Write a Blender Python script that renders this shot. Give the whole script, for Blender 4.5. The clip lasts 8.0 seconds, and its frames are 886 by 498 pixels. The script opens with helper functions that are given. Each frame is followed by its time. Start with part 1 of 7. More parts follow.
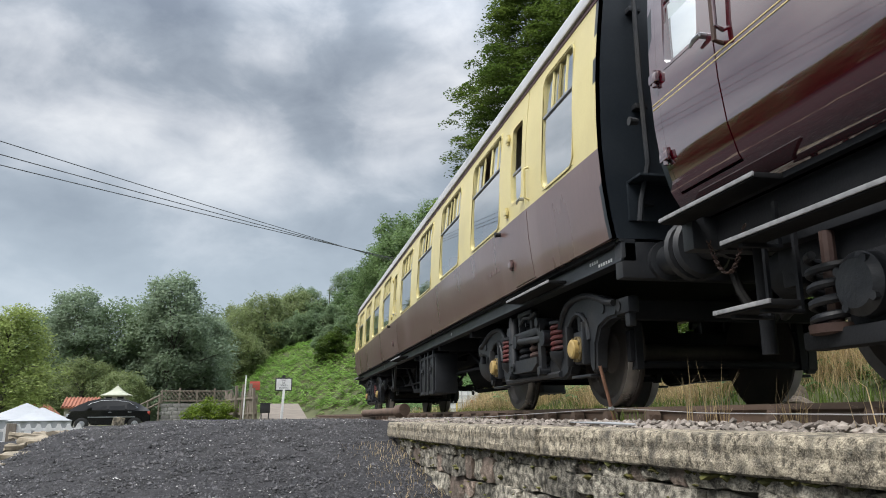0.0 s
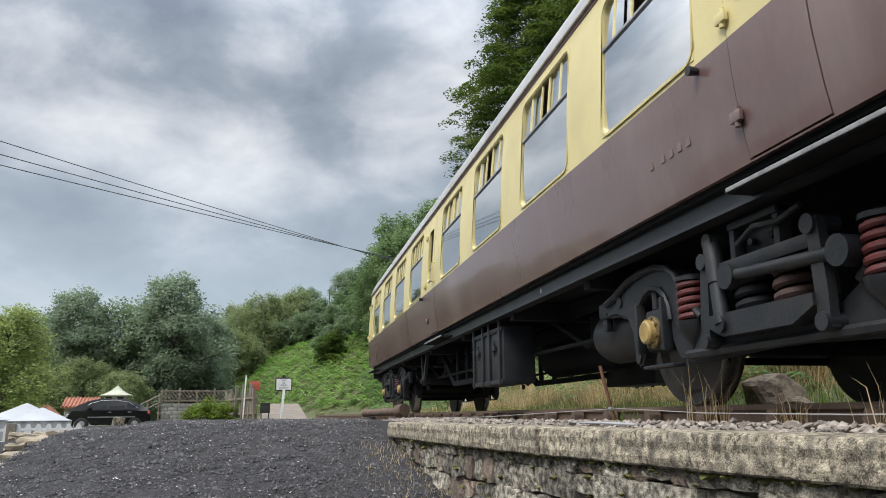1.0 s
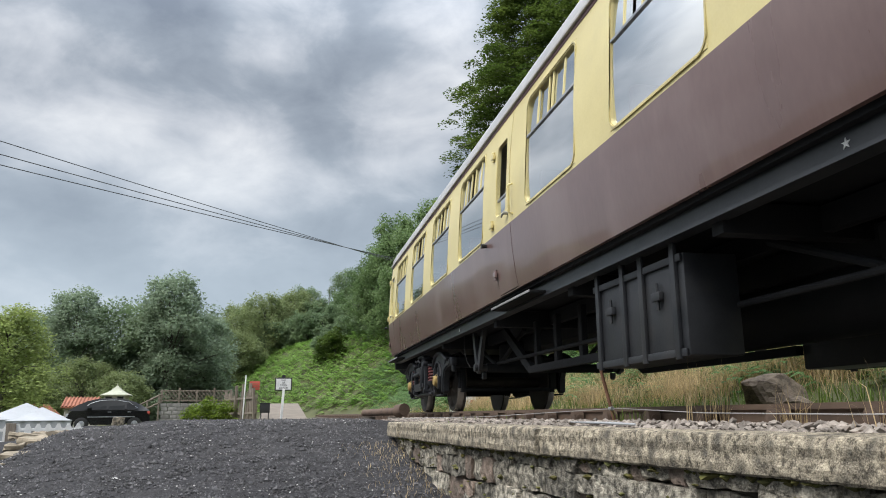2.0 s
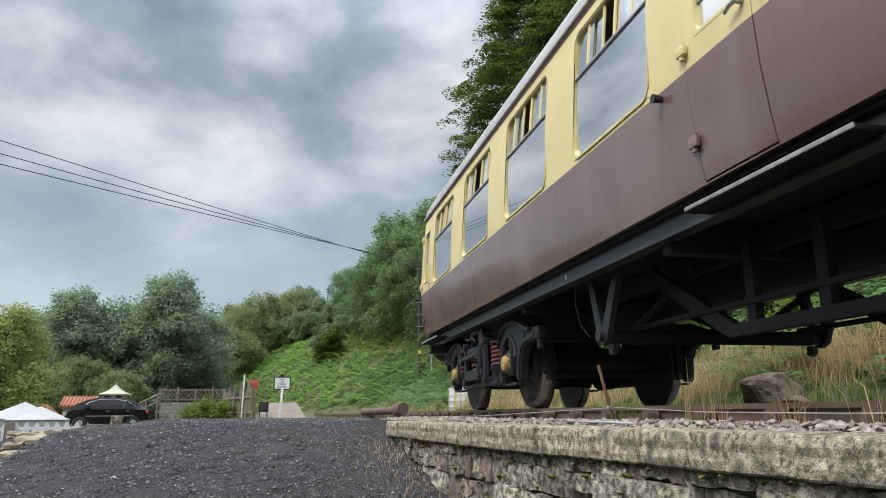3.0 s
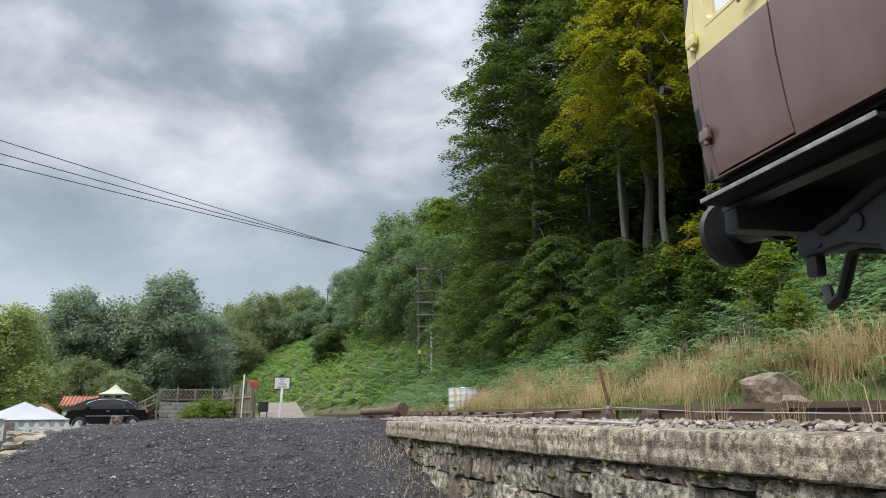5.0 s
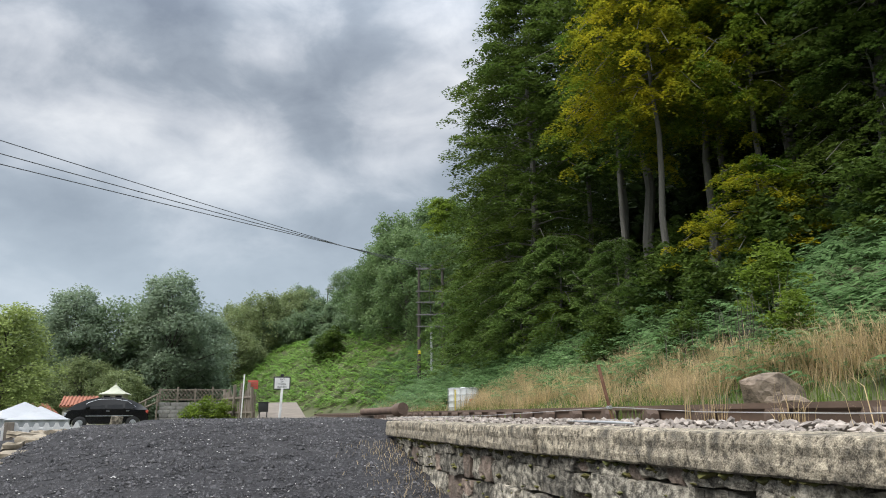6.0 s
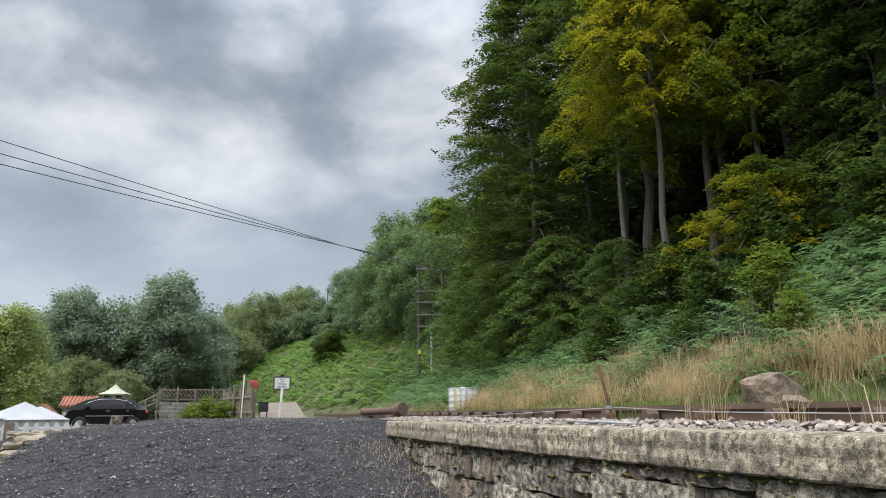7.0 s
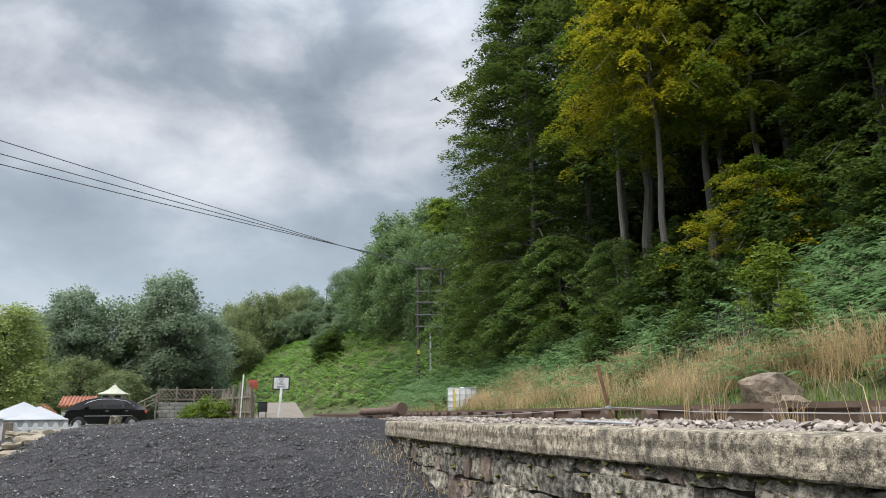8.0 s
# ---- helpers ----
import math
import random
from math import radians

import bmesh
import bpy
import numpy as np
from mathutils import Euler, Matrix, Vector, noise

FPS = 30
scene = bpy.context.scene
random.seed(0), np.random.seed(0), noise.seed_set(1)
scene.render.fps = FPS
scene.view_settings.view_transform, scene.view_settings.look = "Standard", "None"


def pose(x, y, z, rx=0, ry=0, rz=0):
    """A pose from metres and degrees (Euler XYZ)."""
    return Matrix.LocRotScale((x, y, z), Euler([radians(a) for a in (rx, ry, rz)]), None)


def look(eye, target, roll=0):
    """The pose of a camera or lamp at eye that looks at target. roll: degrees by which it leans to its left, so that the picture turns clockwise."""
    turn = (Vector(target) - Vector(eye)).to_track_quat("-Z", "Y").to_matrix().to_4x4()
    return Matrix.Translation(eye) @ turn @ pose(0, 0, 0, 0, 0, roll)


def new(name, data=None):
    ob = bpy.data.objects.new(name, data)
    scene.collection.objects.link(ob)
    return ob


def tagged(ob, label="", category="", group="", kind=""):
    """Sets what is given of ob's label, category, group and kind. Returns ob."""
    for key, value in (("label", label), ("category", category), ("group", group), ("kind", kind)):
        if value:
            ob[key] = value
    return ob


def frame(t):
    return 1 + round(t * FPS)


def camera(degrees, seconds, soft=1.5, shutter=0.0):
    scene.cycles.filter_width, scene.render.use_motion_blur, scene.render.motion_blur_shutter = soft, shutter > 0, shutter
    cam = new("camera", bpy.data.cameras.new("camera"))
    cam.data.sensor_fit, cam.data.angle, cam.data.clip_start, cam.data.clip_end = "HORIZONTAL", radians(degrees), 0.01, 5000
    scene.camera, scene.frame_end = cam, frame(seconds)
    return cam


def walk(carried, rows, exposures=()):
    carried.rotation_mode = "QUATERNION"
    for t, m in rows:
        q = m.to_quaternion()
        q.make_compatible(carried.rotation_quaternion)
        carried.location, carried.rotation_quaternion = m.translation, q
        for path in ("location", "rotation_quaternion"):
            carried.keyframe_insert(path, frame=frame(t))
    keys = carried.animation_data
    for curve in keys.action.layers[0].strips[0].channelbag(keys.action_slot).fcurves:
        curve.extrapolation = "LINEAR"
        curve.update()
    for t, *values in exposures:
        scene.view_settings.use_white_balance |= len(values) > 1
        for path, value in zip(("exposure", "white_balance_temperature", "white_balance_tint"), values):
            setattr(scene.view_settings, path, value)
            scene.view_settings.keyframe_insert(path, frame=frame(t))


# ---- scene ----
# Metres, z up; the track runs along +y, rail top at RAIL, the eye stands over a ramp below the line.
RAIL = -0.026
TRACK_X = 3.563
cam = camera(61.34, 8.0, soft=1.0)
EYE = (0.0, 0.0, -0.0707)


def aim(right, down):
    return pose(*EYE, 102.496 - down, 0, -11.939 - right) @ pose(0, 0, 0, 0, 0, -0.4714)


walk(cam, [(0.0, aim(0, 0)), (1.6, aim(0, 0)), (3.3, aim(0.125, 0.085)), (7.6, aim(0.13, 0.085)), (8.0, aim(0.19, 0.085))],
     exposures=[(0.0, 0.2), (8.0, 0.2)])

# ---- sky and sun ----
world = bpy.data.worlds.new("overcast")
scene.world = world
world.use_nodes = True
wn, wl = world.node_tree.nodes, world.node_tree.links
wn.clear()
SUN_ELEVATION, SUN_AZIMUTH = 52.0, -115.0


def wnode(kind, **values):
    n = wn.new(kind)
    for k, v in values.items():
        n.inputs[k].default_value = v
    return n


def build_sky():
    sky = wn.new("ShaderNodeTexSky")
    sky.sky_type, sky.sun_disc = "NISHITA", False
    sky.sun_elevation, sky.sun_rotation = radians(SUN_ELEVATION), radians(SUN_AZIMUTH)
    sky_dim = wn.new("ShaderNodeMix")
    sky_dim.data_type, sky_dim.blend_type = "RGBA", "MULTIPLY"
    sky_dim.inputs[0].default_value = 1.0
    sky_dim.inputs[7].default_value = (0.085, 0.085, 0.085, 1)
    wl.new(sky.outputs[0], sky_dim.inputs[6])
    co = wn.new("ShaderNodeTexCoord")
    split = wn.new("ShaderNodeSeparateXYZ")
    wl.new(co.outputs["Generated"], split.inputs[0])

    def math_node(op, a, b=None):
        n = wn.new("ShaderNodeMath")
        n.operation = op
        for i, q in enumerate((a, b)):
            if q is None:
                continue
            if isinstance(q, (int, float)):
                n.inputs[i].default_value = q
            else:
                wl.new(q, n.inputs[i])
        return n.outputs[0]

    shift = wn.new("ShaderNodeMapping")
    shift.inputs["Location"].default_value = CLOUD_SHIFT
    shift.inputs["Rotation"].default_value = (0.0, radians(6), 0.0)
    shift.inputs["Scale"].default_value = (1.0, 1.0, 1.7)
    wl.new(co.outputs["Generated"], shift.inputs[0])
    big = wnode("ShaderNodeTexNoise", Scale=3.0, Detail=8.0, Roughness=0.5, Distortion=0.15)
    wl.new(shift.outputs[0], big.inputs["Vector"])
    fine = wnode("ShaderNodeTexNoise", Scale=8.0, Detail=8.0, Roughness=0.6, Distortion=0.4)
    wl.new(shift.outputs[0], fine.inputs["Vector"])
    both = math_node("ADD", math_node("MULTIPLY", big.outputs[0], 0.76), math_node("MULTIPLY", fine.outputs[0], 0.24))
    both = math_node("ADD", math_node("MULTIPLY", both, 0.85), 0.025)
    # the broad banks of cloud, thin and thick, plus a bright one added for reflections
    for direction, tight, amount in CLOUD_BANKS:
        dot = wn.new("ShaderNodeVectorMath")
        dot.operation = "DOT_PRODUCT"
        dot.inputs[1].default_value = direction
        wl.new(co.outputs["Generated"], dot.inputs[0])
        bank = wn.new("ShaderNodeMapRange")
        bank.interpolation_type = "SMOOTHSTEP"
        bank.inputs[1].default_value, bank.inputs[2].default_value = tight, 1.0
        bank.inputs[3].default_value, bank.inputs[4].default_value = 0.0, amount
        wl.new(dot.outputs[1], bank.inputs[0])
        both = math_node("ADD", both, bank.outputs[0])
    ramp = wn.new("ShaderNodeValToRGB")
    stops = ((0.36, (0.21, 0.245, 0.30)), (0.45, (0.33, 0.375, 0.435)), (0.52, (0.54, 0.575, 0.63)), (0.61, (0.80, 0.82, 0.85)))
    for i, (p, c) in enumerate(stops):
        e = ramp.color_ramp.elements[i] if i < 2 else ramp.color_ramp.elements.new(p)
        e.position, e.color = p, (*c, 1)
    wl.new(both, ramp.inputs[0])
    # thinner, evener veil towards the horizon
    veil = wn.new("ShaderNodeMapRange")
    veil.inputs[1].default_value, veil.inputs[2].default_value = 0.03, 0.36
    veil.inputs[3].default_value, veil.inputs[4].default_value = 0.85, 0.0
    wl.new(split.outputs[2], veil.inputs[0])
    low = wn.new("ShaderNodeMix")
    low.data_type = "RGBA"
    low.inputs[7].default_value = (0.55, 0.65, 0.74, 1)
    wl.new(veil.outputs[0], low.inputs[0])
    wl.new(ramp.outputs[0], low.inputs[6])
    mixed = wn.new("ShaderNodeMix")
    mixed.data_type = "RGBA"
    mixed.inputs[0].default_value = 0.90
    wl.new(sky_dim.outputs[2], mixed.inputs[6])
    wl.new(low.outputs[2], mixed.inputs[7])
    # an overcast sky is brightest overhead
    zenith = wn.new("ShaderNodeMapRange")
    zenith.interpolation_type = "SMOOTHSTEP"
    zenith.inputs[1].default_value, zenith.inputs[2].default_value = 0.40, 0.95
    zenith.inputs[3].default_value, zenith.inputs[4].default_value = 1.0, 4.4
    wl.new(split.outputs[2], zenith.inputs[0])
    back = wn.new("ShaderNodeBackground")
    wl.new(zenith.outputs[0], back.inputs[1])
    wl.new(mixed.outputs[2], back.inputs[0])
    out = wn.new("ShaderNodeOutputWorld")
    wl.new(back.outputs[0], out.inputs[0])


CLOUD_SHIFT = (5.3, 2.9, 0.7)
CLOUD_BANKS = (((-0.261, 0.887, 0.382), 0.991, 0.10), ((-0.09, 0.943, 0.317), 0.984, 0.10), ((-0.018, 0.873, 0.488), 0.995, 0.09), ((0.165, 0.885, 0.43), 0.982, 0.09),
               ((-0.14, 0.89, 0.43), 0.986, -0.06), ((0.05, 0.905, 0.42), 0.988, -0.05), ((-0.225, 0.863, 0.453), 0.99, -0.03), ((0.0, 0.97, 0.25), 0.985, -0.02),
               # first here: bright bank out of view, added to lighten the coach's reflections
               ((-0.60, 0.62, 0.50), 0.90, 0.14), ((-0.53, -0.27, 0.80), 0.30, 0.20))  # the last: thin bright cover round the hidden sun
build_sky()

sun = new("sun", bpy.data.lights.new("sun", "SUN"))
sun.data.energy, sun.data.angle, sun.data.color = 2.0, radians(25), (1.0, 0.96, 0.9)
sun.matrix_world = look((-20, -10, 30), (0, 0, 0))

# ---- materials ----
def mat(name, a, b, rough=0.6, scale=4.0, stretch=(1, 1, 1), bump=0.15, fine=40.0, metal=0.0, coat=0.0, spread=(0.35, 0.65), rand=0.0, island=0.0,
        stain=None, stain_scale=1.2, stain_amount=0.5, rough_var=0.12, spec=0.5, translucent=0.0, coat_ior=1.5, relief=0.02):
    """A surface in two tones with grain, wear and relief, sized in metres."""
    m = bpy.data.materials.new(name)
    m.use_nodes = True
    nt = m.node_tree
    n, l = nt.nodes, nt.links
    bsdf = n["Principled BSDF"]
    co = n.new("ShaderNodeTexCoord")
    mp = n.new("ShaderNodeMapping")
    mp.inputs["Scale"].default_value = stretch
    l.new(co.outputs["Object"], mp.inputs[0])
    vec = mp.outputs[0]
    if rand:
        info = n.new("ShaderNodeObjectInfo")
        add = n.new("ShaderNodeVectorMath")
        add.operation = "ADD"
        sc = n.new("ShaderNodeVectorMath")
        sc.operation = "SCALE"
        sc.inputs[0].default_value = (17, 31, 47)
        l.new(info.outputs["Random"], sc.inputs["Scale"])
        l.new(vec, add.inputs[0])
        l.new(sc.outputs[0], add.inputs[1])
        vec = add.outputs[0]
    t1 = n.new("ShaderNodeTexNoise")
    t1.inputs["Scale"].default_value, t1.inputs["Detail"].default_value = scale, 6
    l.new(vec, t1.inputs["Vector"])
    t2 = n.new("ShaderNodeTexNoise")
    t2.inputs["Scale"].default_value, t2.inputs["Detail"].default_value = fine, 4
    l.new(vec, t2.inputs["Vector"])
    blend = n.new("ShaderNodeMath")
    blend.operation = "MULTIPLY_ADD"
    blend.inputs[1].default_value = 0.3
    l.new(t2.outputs[0], blend.inputs[0])
    half = n.new("ShaderNodeMath")
    half.operation = "MULTIPLY"
    half.inputs[1].default_value = 0.7
    l.new(t1.outputs[0], half.inputs[0])
    l.new(half.outputs[0], blend.inputs[2])
    ramp = n.new("ShaderNodeMapRange")
    ramp.inputs[1].default_value, ramp.inputs[2].default_value = spread
    l.new(blend.outputs[0], ramp.inputs[0])
    mix = n.new("ShaderNodeMix")
    mix.data_type = "RGBA"
    mix.inputs[6].default_value, mix.inputs[7].default_value = (*a, 1), (*b, 1)
    l.new(ramp.outputs[0], mix.inputs[0])
    colour = mix.outputs[2]
    if stain:
        t3 = n.new("ShaderNodeTexNoise")
        t3.inputs["Scale"].default_value, t3.inputs["Detail"].default_value = stain_scale, 8
        l.new(vec, t3.inputs["Vector"])
        r3 = n.new("ShaderNodeMapRange")
        r3.inputs[1].default_value, r3.inputs[2].default_value = 0.5, 0.68
        r3.inputs[4].default_value = stain_amount
        l.new(t3.outputs[0], r3.inputs[0])
        m3 = n.new("ShaderNodeMix")
        m3.data_type = "RGBA"
        m3.inputs[7].default_value = (*stain, 1)
        l.new(r3.outputs[0], m3.inputs[0])
        l.new(colour, m3.inputs[6])
        colour = m3.outputs[2]
    if rand or island:
        src = n.new("ShaderNodeObjectInfo").outputs["Random"] if rand else n.new("ShaderNodeNewGeometry").outputs["Random Per Island"]
        amount = rand or island
        r4 = n.new("ShaderNodeMapRange")
        r4.inputs[3].default_value, r4.inputs[4].default_value = 1 - amount, 1 + amount
        l.new(src, r4.inputs[0])
        hsv = n.new("ShaderNodeHueSaturation")
        l.new(r4.outputs[0], hsv.inputs["Value"])
        l.new(colour, hsv.inputs["Color"])
        colour = hsv.outputs[0]
    l.new(colour, bsdf.inputs["Base Color"])
    r = n.new("ShaderNodeMapRange")
    r.inputs[3].default_value, r.inputs[4].default_value = max(0.02, rough - rough_var), min(1.0, rough + rough_var)
    l.new(t1.outputs[0], r.inputs[0])
    l.new(r.outputs[0], bsdf.inputs["Roughness"])
    bsdf.inputs["Metallic"].default_value = metal
    bsdf.inputs["Specular IOR Level"].default_value = spec
    bsdf.inputs["Coat Weight"].default_value = coat
    bsdf.inputs["Coat IOR"].default_value = coat_ior
    bsdf.inputs["Coat Roughness"].default_value = 0.04
    if bump:
        bp = n.new("ShaderNodeBump")
        bp.inputs["Strength"].default_value, bp.inputs["Distance"].default_value = bump, relief
        l.new(blend.outputs[0], bp.inputs["Height"])
        l.new(bp.outputs[0], bsdf.inputs["Normal"])
    if translucent:
        tr = n.new("ShaderNodeBsdfTranslucent")
        l.new(colour, tr.inputs[0])
        ms = n.new("ShaderNodeMixShader")
        ms.inputs[0].default_value = translucent
        l.new(bsdf.outputs[0], ms.inputs[1])
        l.new(tr.outputs[0], ms.inputs[2])
        l.new(ms.outputs[0], n["Material Output"].inputs[0])
    return m


def glass_mat(name, ior=1.9, tint=(0.75, 0.82, 0.82)):
    m = bpy.data.materials.new(name)
    m.use_nodes = True
    n, l = m.node_tree.nodes, m.node_tree.links
    n.remove(n["Principled BSDF"])
    clear = n.new("ShaderNodeBsdfTransparent")
    clear.inputs[0].default_value = (*tint, 1)
    gloss = n.new("ShaderNodeBsdfGlossy")
    gloss.inputs[0].default_value, gloss.inputs["Roughness"].default_value = (0.95, 0.97, 0.97, 1), 0.03
    fr = n.new("ShaderNodeFresnel")
    fr.inputs[0].default_value = ior
    co = n.new("ShaderNodeTexCoord")
    tn = n.new("ShaderNodeTexNoise")
    tn.inputs["Scale"].default_value = 1.3
    l.new(co.outputs["Object"], tn.inputs["Vector"])
    bp = n.new("ShaderNodeBump")
    bp.inputs["Strength"].default_value, bp.inputs["Distance"].default_value = 0.02, 0.02
    l.new(tn.outputs[0], bp.inputs["Height"])
    l.new(bp.outputs[0], gloss.inputs["Normal"])
    ms = n.new("ShaderNodeMixShader")
    l.new(fr.outputs[0], ms.inputs[0])
    l.new(clear.outputs[0], ms.inputs[1])
    l.new(gloss.outputs[0], ms.inputs[2])
    l.new(ms.outputs[0], n["Material Output"].inputs[0])
    return m


CREAM = mat("cream_paint", (0.62, 0.53, 0.24), (0.70, 0.61, 0.30), rough=0.38, scale=2.2, bump=0.03, fine=60, stain=(0.42, 0.36, 0.2), stain_amount=0.25)
BROWN = mat("chocolate_paint", (0.135, 0.082, 0.075), (0.172, 0.108, 0.099), rough=0.30, scale=1.6, stretch=(1, 1, 0.35), bump=0.04, fine=30,
            stain=(0.215, 0.160, 0.148), stain_scale=1.6, stain_amount=0.55, coat=0.35, coat_ior=1.7)
ROOF = mat("roof_paint", (0.30, 0.31, 0.32), (0.42, 0.42, 0.42), rough=0.55, scale=2, bump=0.05, stain=(0.12, 0.11, 0.1))
GUTTER = mat("grey_gutter", (0.40, 0.39, 0.38), (0.52, 0.51, 0.50), rough=0.5, scale=6, bump=0.05, stain=(0.2, 0.18, 0.17))
TRIM_MAROON = mat("cantrail_maroon", (0.10, 0.045, 0.05), (0.13, 0.06, 0.06), rough=0.4, scale=4, bump=0.03)
BLACK = mat("underframe_black", (0.011, 0.0125, 0.0155), (0.024, 0.0262, 0.031), rough=0.5, scale=5, bump=0.15, fine=60, stain=(0.036, 0.035, 0.035), stain_scale=3, stain_amount=0.5)
SOOT = mat("grimy_iron", (0.0085, 0.0095, 0.012), (0.017, 0.018, 0.021), rough=0.75, scale=6, bump=0.25, fine=70, spec=0.3)
END_BLACK = mat("end_paint", (0.010, 0.0145, 0.020), (0.022, 0.028, 0.035), rough=0.42, scale=2, bump=0.06, stain=(0.04, 0.043, 0.048), stain_scale=2.2, stain_amount=0.35)
BOGIE = mat("bogie_iron", (0.010, 0.0116, 0.0148), (0.023, 0.0253, 0.030), rough=0.5, scale=5, bump=0.3, fine=50, stain=(0.044, 0.041, 0.037), stain_scale=4, stain_amount=0.45, spec=0.4)
SPRING_RED = mat("red_spring", (0.085, 0.017, 0.017), (0.135, 0.032, 0.030), rough=0.6, scale=9, bump=0.2, stain=(0.03, 0.024, 0.024), stain_scale=5, stain_amount=0.75)
RUST_SPRING = mat("rusty_spring", (0.045, 0.024, 0.020), (0.085, 0.048, 0.036), rough=0.75, scale=9, bump=0.25, stain=(0.025, 0.022, 0.022), stain_scale=5, stain_amount=0.6)
COVER_YELLOW = mat("yellow_cover", (0.36, 0.245, 0.085), (0.47, 0.335, 0.125), rough=0.5, scale=9, bump=0.08, stain=(0.13, 0.09, 0.045), stain_scale=8, stain_amount=0.6)
COVER_RIM = mat("bronze_rim", (0.11, 0.082, 0.036), (0.21, 0.155, 0.065), rough=0.5, scale=14, bump=0.1, stain=(0.03, 0.026, 0.02), stain_scale=9, stain_amount=0.6)
WHEEL = mat("wheel_steel", (0.026, 0.021, 0.018), (0.052, 0.043, 0.036), rough=0.55, scale=7, bump=0.15)
TREAD = mat("wheel_tread", (0.35, 0.34, 0.33), (0.45, 0.44, 0.43), rough=0.3, scale=9, bump=0.02, metal=0.9)
STEEL = mat("worn_steel", (0.30, 0.31, 0.33), (0.5, 0.51, 0.53), rough=0.35, scale=8, bump=0.1, metal=0.8)
STEP = mat("step_board", (0.007, 0.0075, 0.008), (0.016, 0.016, 0.017), rough=0.8, scale=7, bump=0.2, fine=50, spec=0.15)
STEP_EDGE = mat("step_edge", (0.16, 0.16, 0.165), (0.30, 0.30, 0.305), rough=0.7, scale=12, bump=0.2)
MAROON = mat("maroon_gloss", (0.048, 0.0013, 0.0050), (0.060, 0.0019, 0.0066), rough=0.07, scale=1.2, bump=0.010, fine=7, coat=1.0, rough_var=0.02, spec=0.6, coat_ior=2.45)
GOLD = mat("gold_line", (0.60, 0.47, 0.20), (0.70, 0.56, 0.27), rough=0.35, scale=9, bump=0)
LINING = mat("coach_lining", (0.50, 0.47, 0.40), (0.58, 0.55, 0.47), rough=0.5, scale=3, bump=0.02)
SEAT = mat("seat_cloth", (0.12, 0.05, 0.04), (0.2, 0.09, 0.07), rough=0.9, scale=30, bump=0.1)
RUBBER = mat("rubber", (0.012, 0.012, 0.013), (0.02, 0.02, 0.02), rough=0.6, scale=8, bump=0.1)
GLASS = glass_mat("coach_glass", 24.0, (0.8, 0.86, 0.87))
FROSTED = mat("frosted_light", (0.55, 0.62, 0.64), (0.63, 0.70, 0.72), rough=0.25, scale=3, bump=0.02)

RAIL_STEEL = mat("rail_rust", (0.085, 0.058, 0.042), (0.15, 0.10, 0.072), rough=0.6, scale=5, stretch=(1, 0.3, 1), bump=0.15, fine=50)
RAIL_TOP = mat("rail_head", (0.25, 0.21, 0.18), (0.36, 0.31, 0.27), rough=0.35, scale=7, bump=0.03, metal=0.6)
CHAIR = mat("rail_chair", (0.075, 0.05, 0.038), (0.13, 0.09, 0.065), rough=0.75, scale=9, bump=0.3)
SLEEPER = mat("sleeper_wood", (0.07, 0.058, 0.048), (0.14, 0.12, 0.10), rough=0.85, scale=3, stretch=(0.4, 4, 4), bump=0.4, fine=25)
BALLAST = mat("ballast_stone", (0.17, 0.145, 0.125), (0.34, 0.30, 0.262), rough=0.88, scale=14, bump=0.5, fine=60, island=0.4)
COPING = mat("coping_stone", (0.085, 0.073, 0.054), (0.45, 0.39, 0.29), rough=0.92, scale=34, stretch=(1, 1, 0.75), bump=1.0, fine=150, rand=0.2, spread=(0.40, 0.585), stain=(0.040, 0.038, 0.033), stain_scale=17, stain_amount=0.85, relief=0.025)
RUBBLE = mat("rubble_stone", (0.075, 0.068, 0.055), (0.41, 0.375, 0.305), rough=0.92, scale=24, bump=1.0, fine=110, rand=0.5, spread=(0.40, 0.585), stain=(0.042, 0.040, 0.032), stain_scale=15, stain_amount=0.85, relief=0.035)
RUBBLE_RED = mat("rubble_sandstone", (0.13, 0.095, 0.075), (0.29, 0.225, 0.18), rough=0.92, scale=11, bump=1.0, fine=60, rand=0.3, spread=(0.38, 0.60), stain=(0.06, 0.055, 0.042), stain_scale=9, stain_amount=0.7, relief=0.05)
MORTAR = mat("earthy_mortar", (0.055, 0.048, 0.036), (0.12, 0.105, 0.08), rough=0.95, scale=9, bump=0.8, fine=35)
MOSS = mat("moss", (0.06, 0.075, 0.02), (0.14, 0.12, 0.035), rough=0.95, scale=14, bump=0.6, island=0.3)
CINDER = mat("black_cinder", (0.005, 0.0049, 0.0058), (0.046, 0.044, 0.047), rough=0.85, scale=26, bump=1.0, fine=85, spread=(0.38, 0.64), stain=(0.050, 0.047, 0.047), stain_scale=0.8, stain_amount=0.3, spec=0.25)
CHIP = mat("cinder_chip", (0.007, 0.0068, 0.008), (0.085, 0.082, 0.087), rough=0.6, scale=9, bump=0.3, island=0.8)
CHIP_PALE = mat("pale_chip", (0.30, 0.29, 0.28), (0.48, 0.47, 0.45), rough=0.8, scale=9, bump=0.3, island=0.4)
EARTH = mat("hill_earth", (0.045, 0.052, 0.020), (0.085, 0.092, 0.035), rough=0.95, scale=0.6, bump=0.6, fine=9, stain=(0.12, 0.095, 0.05), stain_scale=0.25, stain_amount=0.4)


